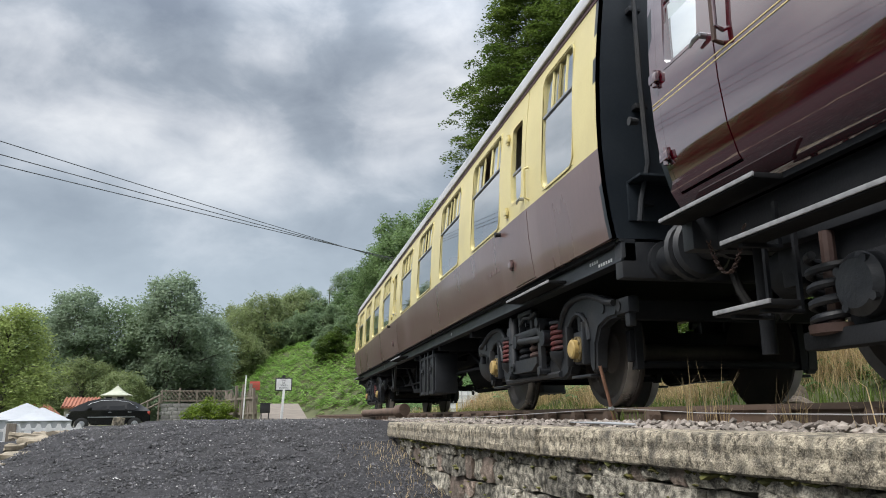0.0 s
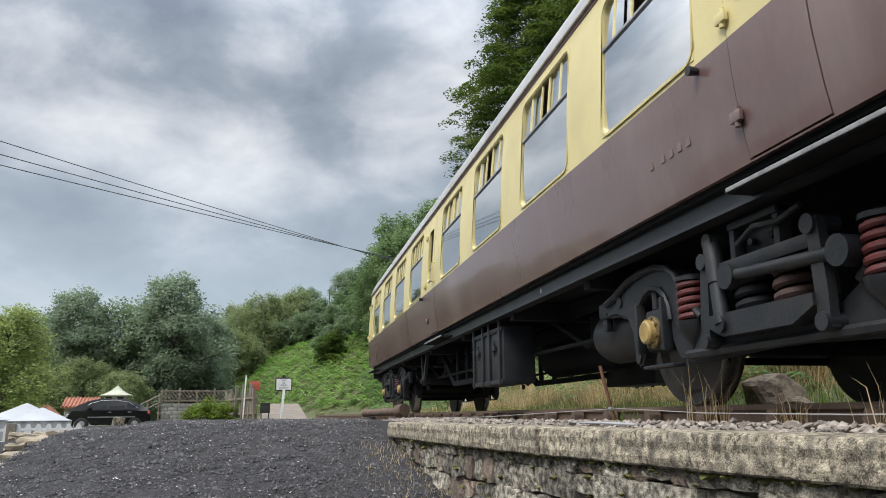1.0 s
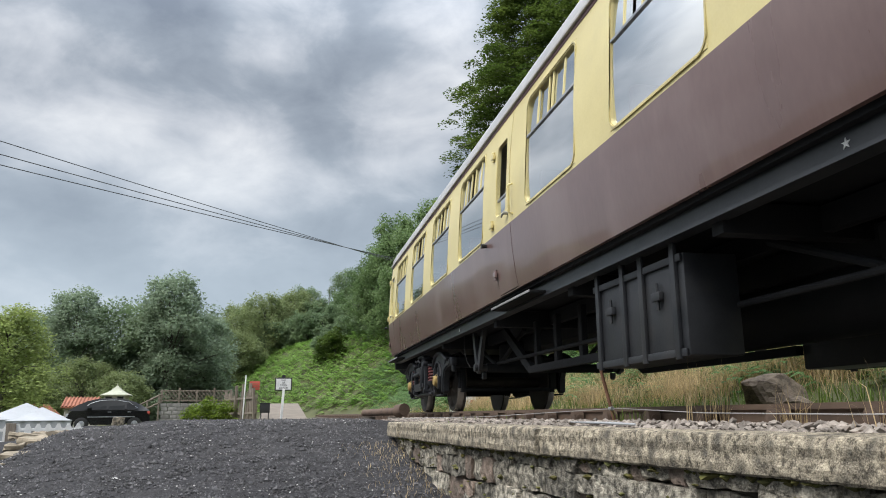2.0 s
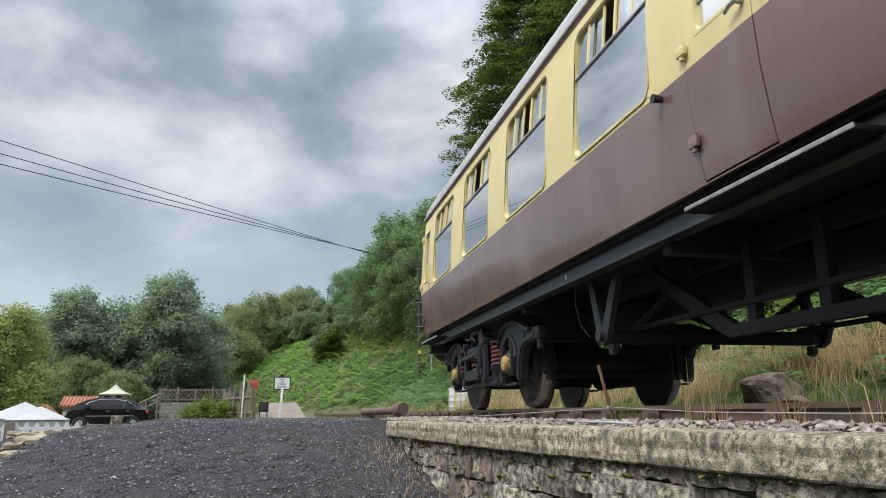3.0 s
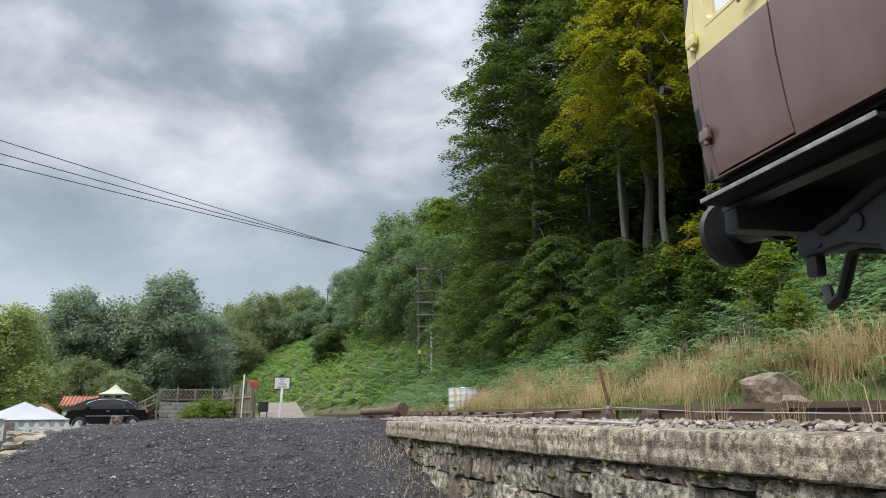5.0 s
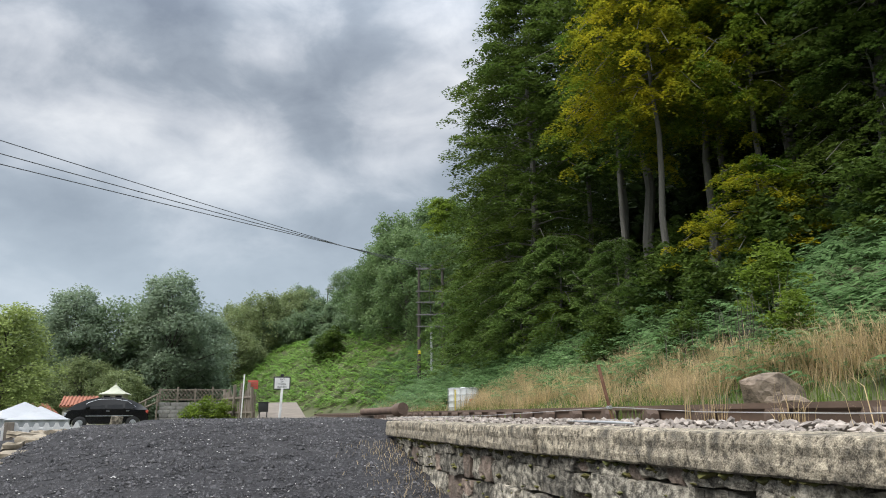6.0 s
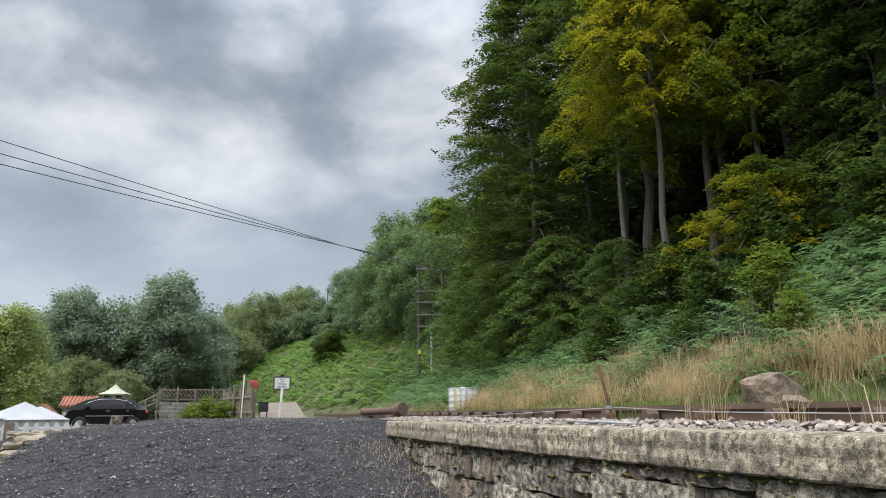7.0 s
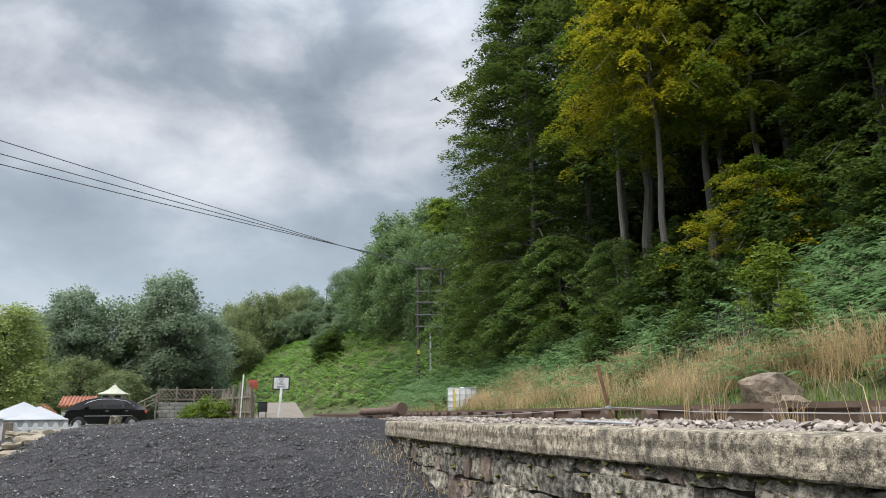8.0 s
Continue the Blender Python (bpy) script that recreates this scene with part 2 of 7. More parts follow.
def leaf_mat(name, a, b, tone=0.35, spec=0.3):
    return mat(name, a, b, rough=0.55, scale=0.35, bump=0, fine=3.0, island=tone, translucent=0.5, spec=spec)


LEAF_BEECH = leaf_mat("beech_leaf", (0.042, 0.080, 0.016), (0.108, 0.152, 0.030), spec=0.2)
LEAF_LIGHT = leaf_mat("bright_leaf", (0.110, 0.175, 0.022), (0.205, 0.275, 0.040))
LEAF_YELLOW = mat("turning_leaf", (0.070, 0.128, 0.014), (0.44, 0.38, 0.020), rough=0.55, scale=0.45, bump=0, fine=2.0, island=0.3, translucent=0.5, spec=0.25, spread=(0.40, 0.68))
LEAF_DARK = leaf_mat("dark_leaf", (0.110, 0.180, 0.075), (0.195, 0.275, 0.112), 0.22)
# paled and greyed: the haze across the valley is put into this leaf colour
LEAF_HAZE = leaf_mat("hazy_grey_green_leaf", (0.175, 0.235, 0.160), (0.275, 0.345, 0.225), 0.18)
LEAF_OLIVE = leaf_mat("olive_leaf", (0.155, 0.205, 0.088), (0.265, 0.310, 0.140), 0.22)
FERN = leaf_mat("bracken_frond", (0.095, 0.185, 0.066), (0.205, 0.315, 0.132))
FERN_FIELD = leaf_mat("bracken_field", (0.14, 0.27, 0.050), (0.24, 0.385, 0.088))
HAY = leaf_mat("dry_grass", (0.42, 0.31, 0.17), (0.70, 0.56, 0.33))
GRASS = leaf_mat("green_grass", (0.10, 0.165, 0.032), (0.20, 0.27, 0.065))
BARK = mat("bark", (0.055, 0.050, 0.042), (0.12, 0.11, 0.095), rough=0.9, scale=3, stretch=(3, 3, 0.5), bump=0.6, fine=20)
BARK_PALE = mat("beech_bark", (0.085, 0.082, 0.072), (0.15, 0.143, 0.125), rough=0.85, scale=2, stretch=(2, 2, 0.5), bump=0.3, fine=18)

# ---- building helpers ----
def to_mesh(name, bm, *mats, smooth=False):
    me = bpy.data.meshes.new(name)
    bm.normal_update()
    if smooth:
        ease(bm)
    bm.to_mesh(me)
    bm.free()
    for m in mats:
        me.materials.append(m)
    return me


def ease(bm, angle=0.62):
    """Smooth shading with crisp edges where faces meet at an angle."""
    for f in bm.faces:
        f.smooth = True
    for e in bm.edges:
        if len(e.link_faces) != 2 or e.calc_face_angle(0) > angle:
            e.smooth = False


def part(name, bm, material, parent, label="", smooth=True):
    """One bmesh as ONE mesh object under a thing or under a part."""
    mats = material if isinstance(material, (tuple, list)) else (material,)
    ob = new(name, to_mesh(name, bm, *mats, smooth=smooth))
    ob.parent = parent
    if label:
        ob["label"] = label
    return ob


def thing(name, label, category, m=None, group="", kind=""):
    ob = tagged(new(name), label, category, group, kind)
    if m is not None:
        ob.matrix_basis = m
    return ob


def solid(name, bm, material, label, category, m=None, group="", kind="", smooth=False):
    mats = material if isinstance(material, (tuple, list)) else (material,)
    ob = tagged(new(name, to_mesh(name, bm, *mats, smooth=smooth)), label, category, group, kind)
    if m is not None:
        ob.matrix_basis = m
    return ob


def box(bm, lo, hi, bevel=0.0, m=None):
    """A box from corner to corner, with eased edges."""
    c = [(a + b) / 2 for a, b in zip(lo, hi)]
    s = [abs(b - a) for a, b in zip(lo, hi)]
    made = bmesh.ops.create_cube(bm, size=1, matrix=Matrix.Translation(c) @ Matrix.Diagonal((*s, 1)))
    vs = made["verts"]
    if bevel:
        edges = list({e for v in vs for e in v.link_edges})
        vs = list({v for v in bmesh.ops.bevel(bm, geom=edges, offset=bevel, segments=2, affect="EDGES", profile=0.6)["verts"]} | {v for v in vs if v.is_valid})
    if m is not None:
        bmesh.ops.transform(bm, matrix=m, verts=vs)
    return vs


def rod(bm, p, q, r, r2=None, seg=12):
    """A round bar from p to q."""
    p, q = Vector(p), Vector(q)
    d = q - p
    m = Matrix.Translation((p + q) / 2) @ d.to_track_quat("Z", "Y").to_matrix().to_4x4()
    return bmesh.ops.create_cone(bm, cap_ends=True, segments=seg, radius1=r, radius2=r if r2 is None else r2, depth=d.length, matrix=m)["verts"]


def tube(bm, pts, r, seg=8):
    """A round pipe along points."""
    pts = [Vector(p) for p in pts]
    rings = []
    for i, p in enumerate(pts):
        d = (pts[min(i + 1, len(pts) - 1)] - pts[max(i - 1, 0)]).normalized()
        side = d.orthogonal().normalized() if i == 0 else (side - d * side.dot(d)).normalized()
        up = d.cross(side)
        rr = r[i] if isinstance(r, (list, tuple)) else r
        rings.append([bm.verts.new(p + (side * math.cos(a) + up * math.sin(a)) * rr) for a in [2 * math.pi * k / seg for k in range(seg)]])
    for a, b in zip(rings, rings[1:]):
        for k in range(seg):
            bm.faces.new((a[k], a[(k + 1) % seg], b[(k + 1) % seg], b[k]))
    bm.faces.new(rings[0][::-1])
    bm.faces.new(rings[-1])


def lathe(bm, profile, axis="x", seg=32, centre=(0, 0, 0)):
    """Turns (along, radius) pairs round an axis."""
    rings = []
    for a, r in profile:
        ring = []
        for k in range(seg):
            u, v = r * math.cos(2 * math.pi * k / seg), r * math.sin(2 * math.pi * k / seg)
            co = {"x": (a, u, v), "y": (u, a, v), "z": (u, v, a)}[axis]
            ring.append(bm.verts.new(Vector(co) + Vector(centre)))
        rings.append(ring)
    for a, b in zip(rings, rings[1:]):
        for k in range(seg):
            bm.faces.new((a[k], a[(k + 1) % seg], b[(k + 1) % seg], b[k]))
    bm.faces.new(rings[0][::-1])
    bm.faces.new(rings[-1])
    bmesh.ops.recalc_face_normals(bm, faces=bm.faces)


def plate(bm, outline, x0, x1):
    """An outline in the (y, z) plane, thickened from x0 to x1."""
    a = [bm.verts.new((x0, y, z)) for y, z in outline]
    b = [bm.verts.new((x1, y, z)) for y, z in outline]
    faces = [bm.faces.new(a), bm.faces.new(b[::-1])]
    n = len(a)
    for i in range(n):
        faces.append(bm.faces.new((a[i], b[i], b[(i + 1) % n], a[(i + 1) % n])))
    bmesh.ops.recalc_face_normals(bm, faces=faces)
    bmesh.ops.triangulate(bm, faces=faces[:2])


def extrude_y(bm, profile, y0, y1):
    """A closed (x, z) profile drawn out along the coach."""
    a = [bm.verts.new((x, y0, z)) for x, z in profile]
    b = [bm.verts.new((x, y1, z)) for x, z in profile]
    faces = [bm.faces.new(a), bm.faces.new(b[::-1])]
    for i in range(len(a)):
        faces.append(bm.faces.new((a[i], b[i], b[(i + 1) % len(a)], a[(i + 1) % len(a)])))
    bmesh.ops.recalc_face_normals(bm, faces=faces)


def arrays(name, verts, faces, *mats, smooth=False):
    """A mesh object from computed arrays."""
    me = bpy.data.meshes.new(name)
    me.from_pydata(verts.tolist() if hasattr(verts, "tolist") else verts, [], faces.tolist() if hasattr(faces, "tolist") else faces)
    for m in mats:
        me.materials.append(m)
    if smooth:
        me.polygons.foreach_set("use_smooth", [True] * len(me.polygons))
    me.update()
    return me


# ---- land ----
def smoothstep(a, b, x):
    t = min(1.0, max(0.0, (x - a) / (b - a)))  # a above b falls
    return t * t * (3 - 2 * t)


def wall_x(y):
    """The face of the retaining wall, which bears a little away from the line."""
    if y < 2.1:
        return 1.965 + 0.004 * (2.1 - y)
    return 1.93 - 0.175 * (y - 2.3) + 0.0120 * (y - 2.3) ** 2 if y < 9.0 else 1.297 - 0.02 * (y - 9.0)


WALL_END = 9.1


def ramp_z(y):
    d = 10.4 - y
    rise = 0.163 * (math.log1p(math.exp(-abs(d * 3.0))) / 3.0 + max(d, 0))
    return max(-1.62, -0.135 - rise) - 0.004 * max(0, y - 12)


def hill_z(x, y):
    edge = 6.7 - 0.45 * max(0.0, y - 58)
    d = x - edge
    z = 0.6 * (math.log1p(math.exp(-abs(d) * 1.6)) / 1.6 + max(d, 0.0)) - 0.12
    if z > 9:
        z = 9 + (z - 9) * 0.62
    if z > 30:
        z = 30 + (z - 30) * 0.3
    return z


def ground_z(x, y):
    """One height for every place."""
    bed = -0.27
    on_ramp = ramp_z(y)
    on_ramp -= 0.07 * max(0.0, min(1.6, -1.3 - x)) if y < 16 else 0.0
    left = (min(on_ramp - 0.16, -0.5) if y < 14 else -0.5) - 1.15 * smoothstep(-9.6, -12.0, x) * smoothstep(14, 30, y) * smoothstep(75, 55, y) - 0.45 * smoothstep(-4.5, -7.0, x) * smoothstep(10, 16, y) * smoothstep(34, 28, y)
    w = wall_x(y) if y < WALL_END else 1.3
    # yard and ramp west of the line
    z = left + (on_ramp - left) * smoothstep(-3.25, -2.7, x)
    if y < WALL_END:
        if x > w + 0.15:
            z = bed
    else:
        k = smoothstep(w - 0.1, w + 1.0, x)
        z = z + (min(bed, -0.2) - z) * k
    h = hill_z(x, y)
    if h > -0.1 and (x > 5 or y > 50):
        z = max(z, h + bed + 0.2 * smoothstep(5, 8, x))
    if x < -20:
        z += 0.10 * (-20 - x) * smoothstep(40, 90, y)
    n = noise.noise((x * 0.35, y * 0.35, 0)) * 0.10 + noise.noise((x * 1.7, y * 1.7, 3)) * 0.035
    calm = 0.25 if -3 < x < 6.0 and y < 60 else 1.0
    return z + n * calm


def axis_steps(stops):
    out = []
    for a, b, s in stops:
        n = max(1, round((b - a) / s))
        out += [a + (b - a) * i / n for i in range(n)]
    return out + [stops[-1][1]]


def build_ground():
    xs = axis_steps([(-1500, -200, 130), (-200, -40, 16), (-40, -6, 2.0), (-6, 8, 0.16), (8, 30, 0.8), (30, 80, 4), (80, 200, 20), (200, 1500, 130)])
    ys = axis_steps([(-1500, -100, 140), (-100, -10, 9), (-10, 1, 1.0), (1, 15, 0.12), (15, 40, 0.6), (40, 130, 2.0), (130, 300, 12), (300, 1800, 150)])
    verts, faces, kinds = [], [], []
    for y in ys:
        for x in xs:
            z = ground_z(x, y)
            if -3.4 < x < 1.9 and 2 < y < 14:
                z += noise.noise((x * 6, y * 6, 1)) * 0.018 + noise.noise((x * 19, y * 19, 5)) * 0.014
            verts.append((x, y, z))
    nx = len(xs)
    for j in range(len(ys) - 1):
        for i in range(nx - 1):
            faces.append((j * nx + i, j * nx + i + 1, (j + 1) * nx + i + 1, (j + 1) * nx + i))
            x, y = (xs[i] + xs[i + 1]) / 2, (ys[j] + ys[j + 1]) / 2
            w = wall_x(y) + 0.3 if y < WALL_END else 1.9 + 0.4 * noise.noise((y * 0.7, 0, 9))
            # cinder also covers the unseen yard, added to darken the coach's reflections
            on = -3.1 + 0.25 * noise.noise((y * 0.9, 4, 0)) < x < w and y < 29 or (y < 5.5 and -14 < x < w) or (-34 < x < -3.0 and y < 36)
            bed = not on and w <= x < 5.4 + 0.35 * noise.noise((y * 0.8, 0, 2)) and y < 60
            kinds.append(1 if on else 2 if bed else 0)
    me = arrays("ground", verts, faces, EARTH, CINDER, BED, smooth=True)
    me.polygons.foreach_set("material_index", kinds)
    return tagged(new("ground", me), "black cinder ramp and grassy hillside beside the railway", "ground", kind="structure")


BED = mat("old_ballast_bed", (0.10, 0.09, 0.075), (0.24, 0.22, 0.19), rough=0.95, scale=5, bump=1.0, fine=30, stain=(0.08, 0.09, 0.03), stain_scale=0.9, stain_amount=0.6)
build_ground()


def stones(name, places, sizes, material, label, category, seed=0, flat=0.7, corners=10):
    """Many small angular stones in one mesh."""
    rng = np.random.default_rng(seed)
    base = np.array([(1, 0, 0), (-1, 0, 0), (0, 1, 0), (0, -1, 0), (0, 0, 1), (0, 0, -1), (.6, .6, .55), (-.6, .6, .5), (.6, -.6, -.5), (-.6, -.6, .55)], float)[:corners]
    hull_bm = bmesh.new()
    for c in base:
        hull_bm.verts.new(c)
    bmesh.ops.convex_hull(hull_bm, input=hull_bm.verts)
    hull_bm.verts.index_update()
    base = np.array([v.co[:] for v in hull_bm.verts])
    tri = np.array([[v.index for v in f.verts] for f in hull_bm.faces])
    hull_bm.free()
    n, k = len(places), len(base)
    v = base[None] * (1 + rng.uniform(-0.3, 0.3, (n, k, 3)))
    v *= rng.uniform(0.65, 1.25, (n, 1, 3)) * np.array([1, 1, flat])
    a = rng.uniform(0, 6.28, n)
    c, s = np.cos(a)[:, None], np.sin(a)[:, None]
    x, y = v[..., 0] * c - v[..., 1] * s, v[..., 0] * s + v[..., 1] * c
    v[..., 0], v[..., 1] = x, y
    v = v * np.asarray(sizes)[:, None, None] + np.asarray(places)[:, None, :]
    f = tri[None] + (np.arange(n) * k)[:, None, None]
    return tagged(new(name, arrays(name, v.reshape(-1, 3), f.reshape(-1, 3), material)), label, category, kind="stuff")


def scatter_stones():
    rng = np.random.default_rng(4)
    pts, sz = [], []
    for _ in range(40000):
        y = 4.2 + 8.5 * rng.random() ** 1.15
        x = rng.uniform(-3.1, wall_x(y) - 0.02)
        pts.append((x, y, ground_z(x, y) + 0.002))
        sz.append(rng.uniform(0.005, 0.014) * (1 + 1.1 * (rng.random() < 0.07)))
    stones("cinder_chips", pts, sz, CHIP, "loose black cinder chips over the ramp", "gravel", 1, flat=0.95, corners=6)
    pts, sz = [], []
    for _ in range(1000):
        y = 4.2 + 8 * rng.random()
        x = rng.uniform(-3.1, wall_x(y) - 0.05)
        pts.append((x, y, ground_z(x, y) + 0.006))
        sz.append(rng.uniform(0.004, 0.013))
    stones("pale_chips", pts, sz, CHIP_PALE, "scattered pale stone chips on the cinders", "gravel", 2, flat=0.5)
    pts, sz = [], []
    for _ in range(3600):
        y = 1.6 + 12.5 * rng.random() ** 1.25
        lo = (wall_x(min(y, 9.0)) + 0.42) if y < 9.6 else 1.8
        x = rng.uniform(lo, 2.66)
        lift = 0.035 * math.sin(math.pi * min(1, max(0, (x - lo) / (2.72 - lo))))
        pts.append((x, y, -0.185 + lift + rng.uniform(-0.015, 0.02)))
        sz.append(rng.uniform(0.012, 0.036))
    stones("track_ballast", pts, sz, BALLAST, "pale grey angular ballast beside the near rail", "ballast", 3, flat=0.75)
    pts, sz = [], []
    for _ in range(2200):
        y = 1.6 + 22 * rng.random()
        x = rng.uniform(2.9, 5.3)
        pts.append((x, y, -0.225 + rng.uniform(-0.02, 0.02)))
        sz.append(rng.uniform(0.02, 0.045))
    stones("track_ballast", pts, sz, BALLAST, "weathered ballast between and beyond the rails", "ballast", 5)


scatter_stones()


# ---- track ----
def build_track():
    rail_profile = [(-0.035, 0), (0.035, 0), (0.035, -0.032), (0.012, -0.05), (0.010, -0.105), (0.033, -0.12), (0.033, -0.145), (-0.033, -0.145), (-0.033, -0.12),
                    (-0.010, -0.105), (-0.012, -0.05), (-0.035, -0.032)]
    sleeper_bm = bmesh.new()
    box(sleeper_bm, (-1.3, -0.125, -0.33), (1.3, 0.125, -0.19), 0.012)
    sleeper_me = to_mesh("sleeper", sleeper_bm, SLEEPER)
    chair_bm = bmesh.new()
    box(chair_bm, (-0.17, -0.1, -0.192), (0.17, 0.1, -0.155), 0.01)
    plate(chair_bm, [(-0.055, -0.155), (0.055, -0.155), (0.05, -0.07), (0.03, -0.045), (-0.03, -0.045), (-0.05, -0.07)], 0.038, 0.10)
    plate(chair_bm, [(-0.06, -0.155), (0.06, -0.155), (0.05, -0.06), (0.03, -0.03), (-0.03, -0.03), (-0.05, -0.06)], -0.13, -0.036)
    rod(chair_bm, (-0.085, -0.06, -0.09), (-0.085, 0.06, -0.09), 0.035, seg=10)
    for dx in (-0.14, 0.135):
        rod(chair_bm, (dx, 0.075, -0.16), (dx, 0.075, -0.13), 0.02, seg=8)
        rod(chair_bm, (dx, -0.075, -0.16), (dx, -0.075, -0.13), 0.02, seg=8)
    chair_me = to_mesh("rail_chair", chair_bm, CHAIR)
    track = thing("railway_track", "rusty bullhead railway track on weathered timber sleepers", "railway track", pose(TRACK_X, 0, RAIL), kind="structure")
    for side in (-0.752, 0.752):
        bm = bmesh.new()
        a = [bm.verts.new((side + x, -40, z)) for x, z in rail_profile]
        b = [bm.verts.new((side + x, 90, z)) for x, z in rail_profile]
        for i in range(len(a)):
            f = bm.faces.new((a[i], a[(i + 1) % len(a)], b[(i + 1) % len(a)], b[i]))
            f.material_index = 1 if i == 0 else 0
        bm.faces.new(a)
        bm.faces.new(b[::-1])
        bmesh.ops.recalc_face_normals(bm, faces=bm.faces)
        part("rail", bm, (RAIL_STEEL, RAIL_TOP), track)
    y = -8.0
    k = 0
    while y < 60:
        ob = new("sleeper", sleeper_me)
        ob.parent, ob.location = track, (0, y + 0.02 * math.sin(k * 7), 0)
        for side in (-0.752, 0.752):
            c = new("rail_chair", chair_me)
            c.parent, c.location = track, (side, y + 0.02 * math.sin(k * 7), 0)
            c.rotation_euler[2] = 0 if side < 0 else math.pi
        y += 0.74
        k += 1


build_track()


# ---- retaining wall with coping ----
def jitter_block(rng, sx, sy, sz, amount, seg=3):
    """A rough block: a box with divided faces, knocked out of true and eased at the corners."""
    bm = bmesh.new()
    bmesh.ops.create_cube(bm, size=1)
    bmesh.ops.subdivide_edges(bm, edges=bm.edges[:], cuts=seg - 1, use_grid_fill=True)
    for v in bm.verts:
        c = v.co
        k = sum(abs(q) > 0.45 for q in c)
        if k == 3:
            c *= 0.92
        elif k == 2:
            c *= 0.975
        v.co = Vector((c.x * sx, c.y * sy, c.z * sz)) + Vector(rng.uniform(-1, 1, 3)) * amount * (1.0 if k else 1.3)
    return bm


def build_wall():
    rng = np.random.default_rng(11)
    wall = thing("wall_retaining", "old rubble stone retaining wall under the line", "wall", kind="structure")
    # earth and mortar core behind the stones
    bm = bmesh.new()
    ys = [-12 + 0.5 * i for i in range(45)]
    ys = [y for y in ys if y < WALL_END] + [WALL_END]
    rows = []
    for y in ys:
        x = wall_x(y) + 0.06
        rows.append([bm.verts.new(p) for p in ((x, y, -0.33), (x, y, -2.0), (x + 0.5, y, -2.0), (x + 0.5, y, -0.33))])
    for a, b in zip(rows, rows[1:]):
        for k in range(4):
            bm.faces.new((a[k], a[(k + 1) % 4], b[(k + 1) % 4], b[k]))
    bm.faces.new(rows[0])
    bm.faces.new(rows[-1][::-1])
    bmesh.ops.recalc_face_normals(bm, faces=bm.faces)
    part("wall_core", bm, MORTAR, wall, "dark earthy mortar")
    # courses of uneven stones
    top = -0.325
    z = top
    course = 0
    heights = [0.075, 0.17, 0.21, 0.15, 0.22, 0.18, 0.2, 0.22]
    for h in heights:
        y = 0.6 + rng.uniform(-0.2, 0.1)
        while y < WALL_END - 0.05:
            base = ramp_z(y)
            w = rng.uniform(0.15, 0.50) if course else rng.uniform(0.1, 0.3)
            if z - h > base + 0.02 or z > base - 0.05:
                hh = h * rng.uniform(0.82, 1.04)
                split = course and w < 0.26 and rng.random() < 0.3
                for dz, sh in (((-hh * 0.27, hh * 0.5), (-hh * 0.77, hh * 0.44)) if split else ((-hh / 2, hh),)):
                    b = jitter_block(rng, 0.24, w + 0.012, sh + 0.010, 0.010)
                    me = to_mesh("stone", b, RUBBLE_RED if rng.random() < 0.11 else RUBBLE)
                    ob = new("stone", me)
                    ob.parent = wall
                    yc = y + w / 2
                    slope = (wall_x(yc + 0.1) - wall_x(yc - 0.1)) / 0.2
                    ob.matrix_basis = Matrix.Translation((wall_x(yc) + 0.13 + rng.uniform(-0.02, 0.025), yc, z + dz + rng.uniform(-0.012, 0.012))) \
                        @ pose(0, 0, 0, rng.uniform(-5, 5), rng.uniform(-3, 3), -math.degrees(math.atan(slope)) + rng.uniform(-4, 4))
            y += w
        z -= h
        course += 1
    # coping slabs
    y = -11.6
    lengths = [1.5] * 6 + [1.25, 1.1, 1.35, 1.0, 1.3, 1.15, 1.6, 1.2, 1.05, 0.9, 0.85]
    for k, n in enumerate(lengths):
        y1 = min(y + n, WALL_END + 0.05)
        if y1 - y < 0.3:
            break
        bm = bmesh.new()
        nseg = 26
        profile = [(0.0, -0.016), (0.004, -0.006), (0.014, 0.0), (0.25, 0.0), (0.48, -0.004), (0.5, -0.16), (0.25, -0.165), (0.006, -0.165), (-0.004, -0.155), (-0.008, -0.12), (-0.002, -0.08), (-0.006, -0.045)]
        rings = []
        for i in range(nseg + 1):
            yy = y + 0.009 + (y1 - y - 0.018) * i / nseg
            wx = wall_x(min(yy, 9.0)) - 0.045 + 0.012 * math.sin(k * 4.1)
            ring = []
            for px, pz in profile:
                d = 0.004 if i not in (0, nseg) else 0.010
                ring.append(bm.verts.new((wx + px + d * (noise.noise((yy * 5, pz * 20, k)) + noise.noise((yy * 17, pz * 30, k))), yy, -0.155 + pz + 0.006 * noise.noise((yy * 4, px * 9, k + 7)) + 0.006 * noise.noise((yy * 19, px * 20, k + 3)) - (0.008 if i in (0, nseg) and pz > -0.05 else 0))))
            rings.append(ring)
        for a, b in zip(rings, rings[1:]):
            for q in range(len(profile)):
                bm.faces.new((a[q], a[(q + 1) % len(profile)], b[(q + 1) % len(profile)], b[q]))
        bm.faces.new(rings[0])
        bm.faces.new(rings[-1][::-1])
        bmesh.ops.recalc_face_normals(bm, faces=bm.faces)
        part("coping_slab", bm, COPING, wall, "weathered pale concrete coping slab" if k == 0 else "", smooth=False)
        y = y1
    return wall


build_wall()

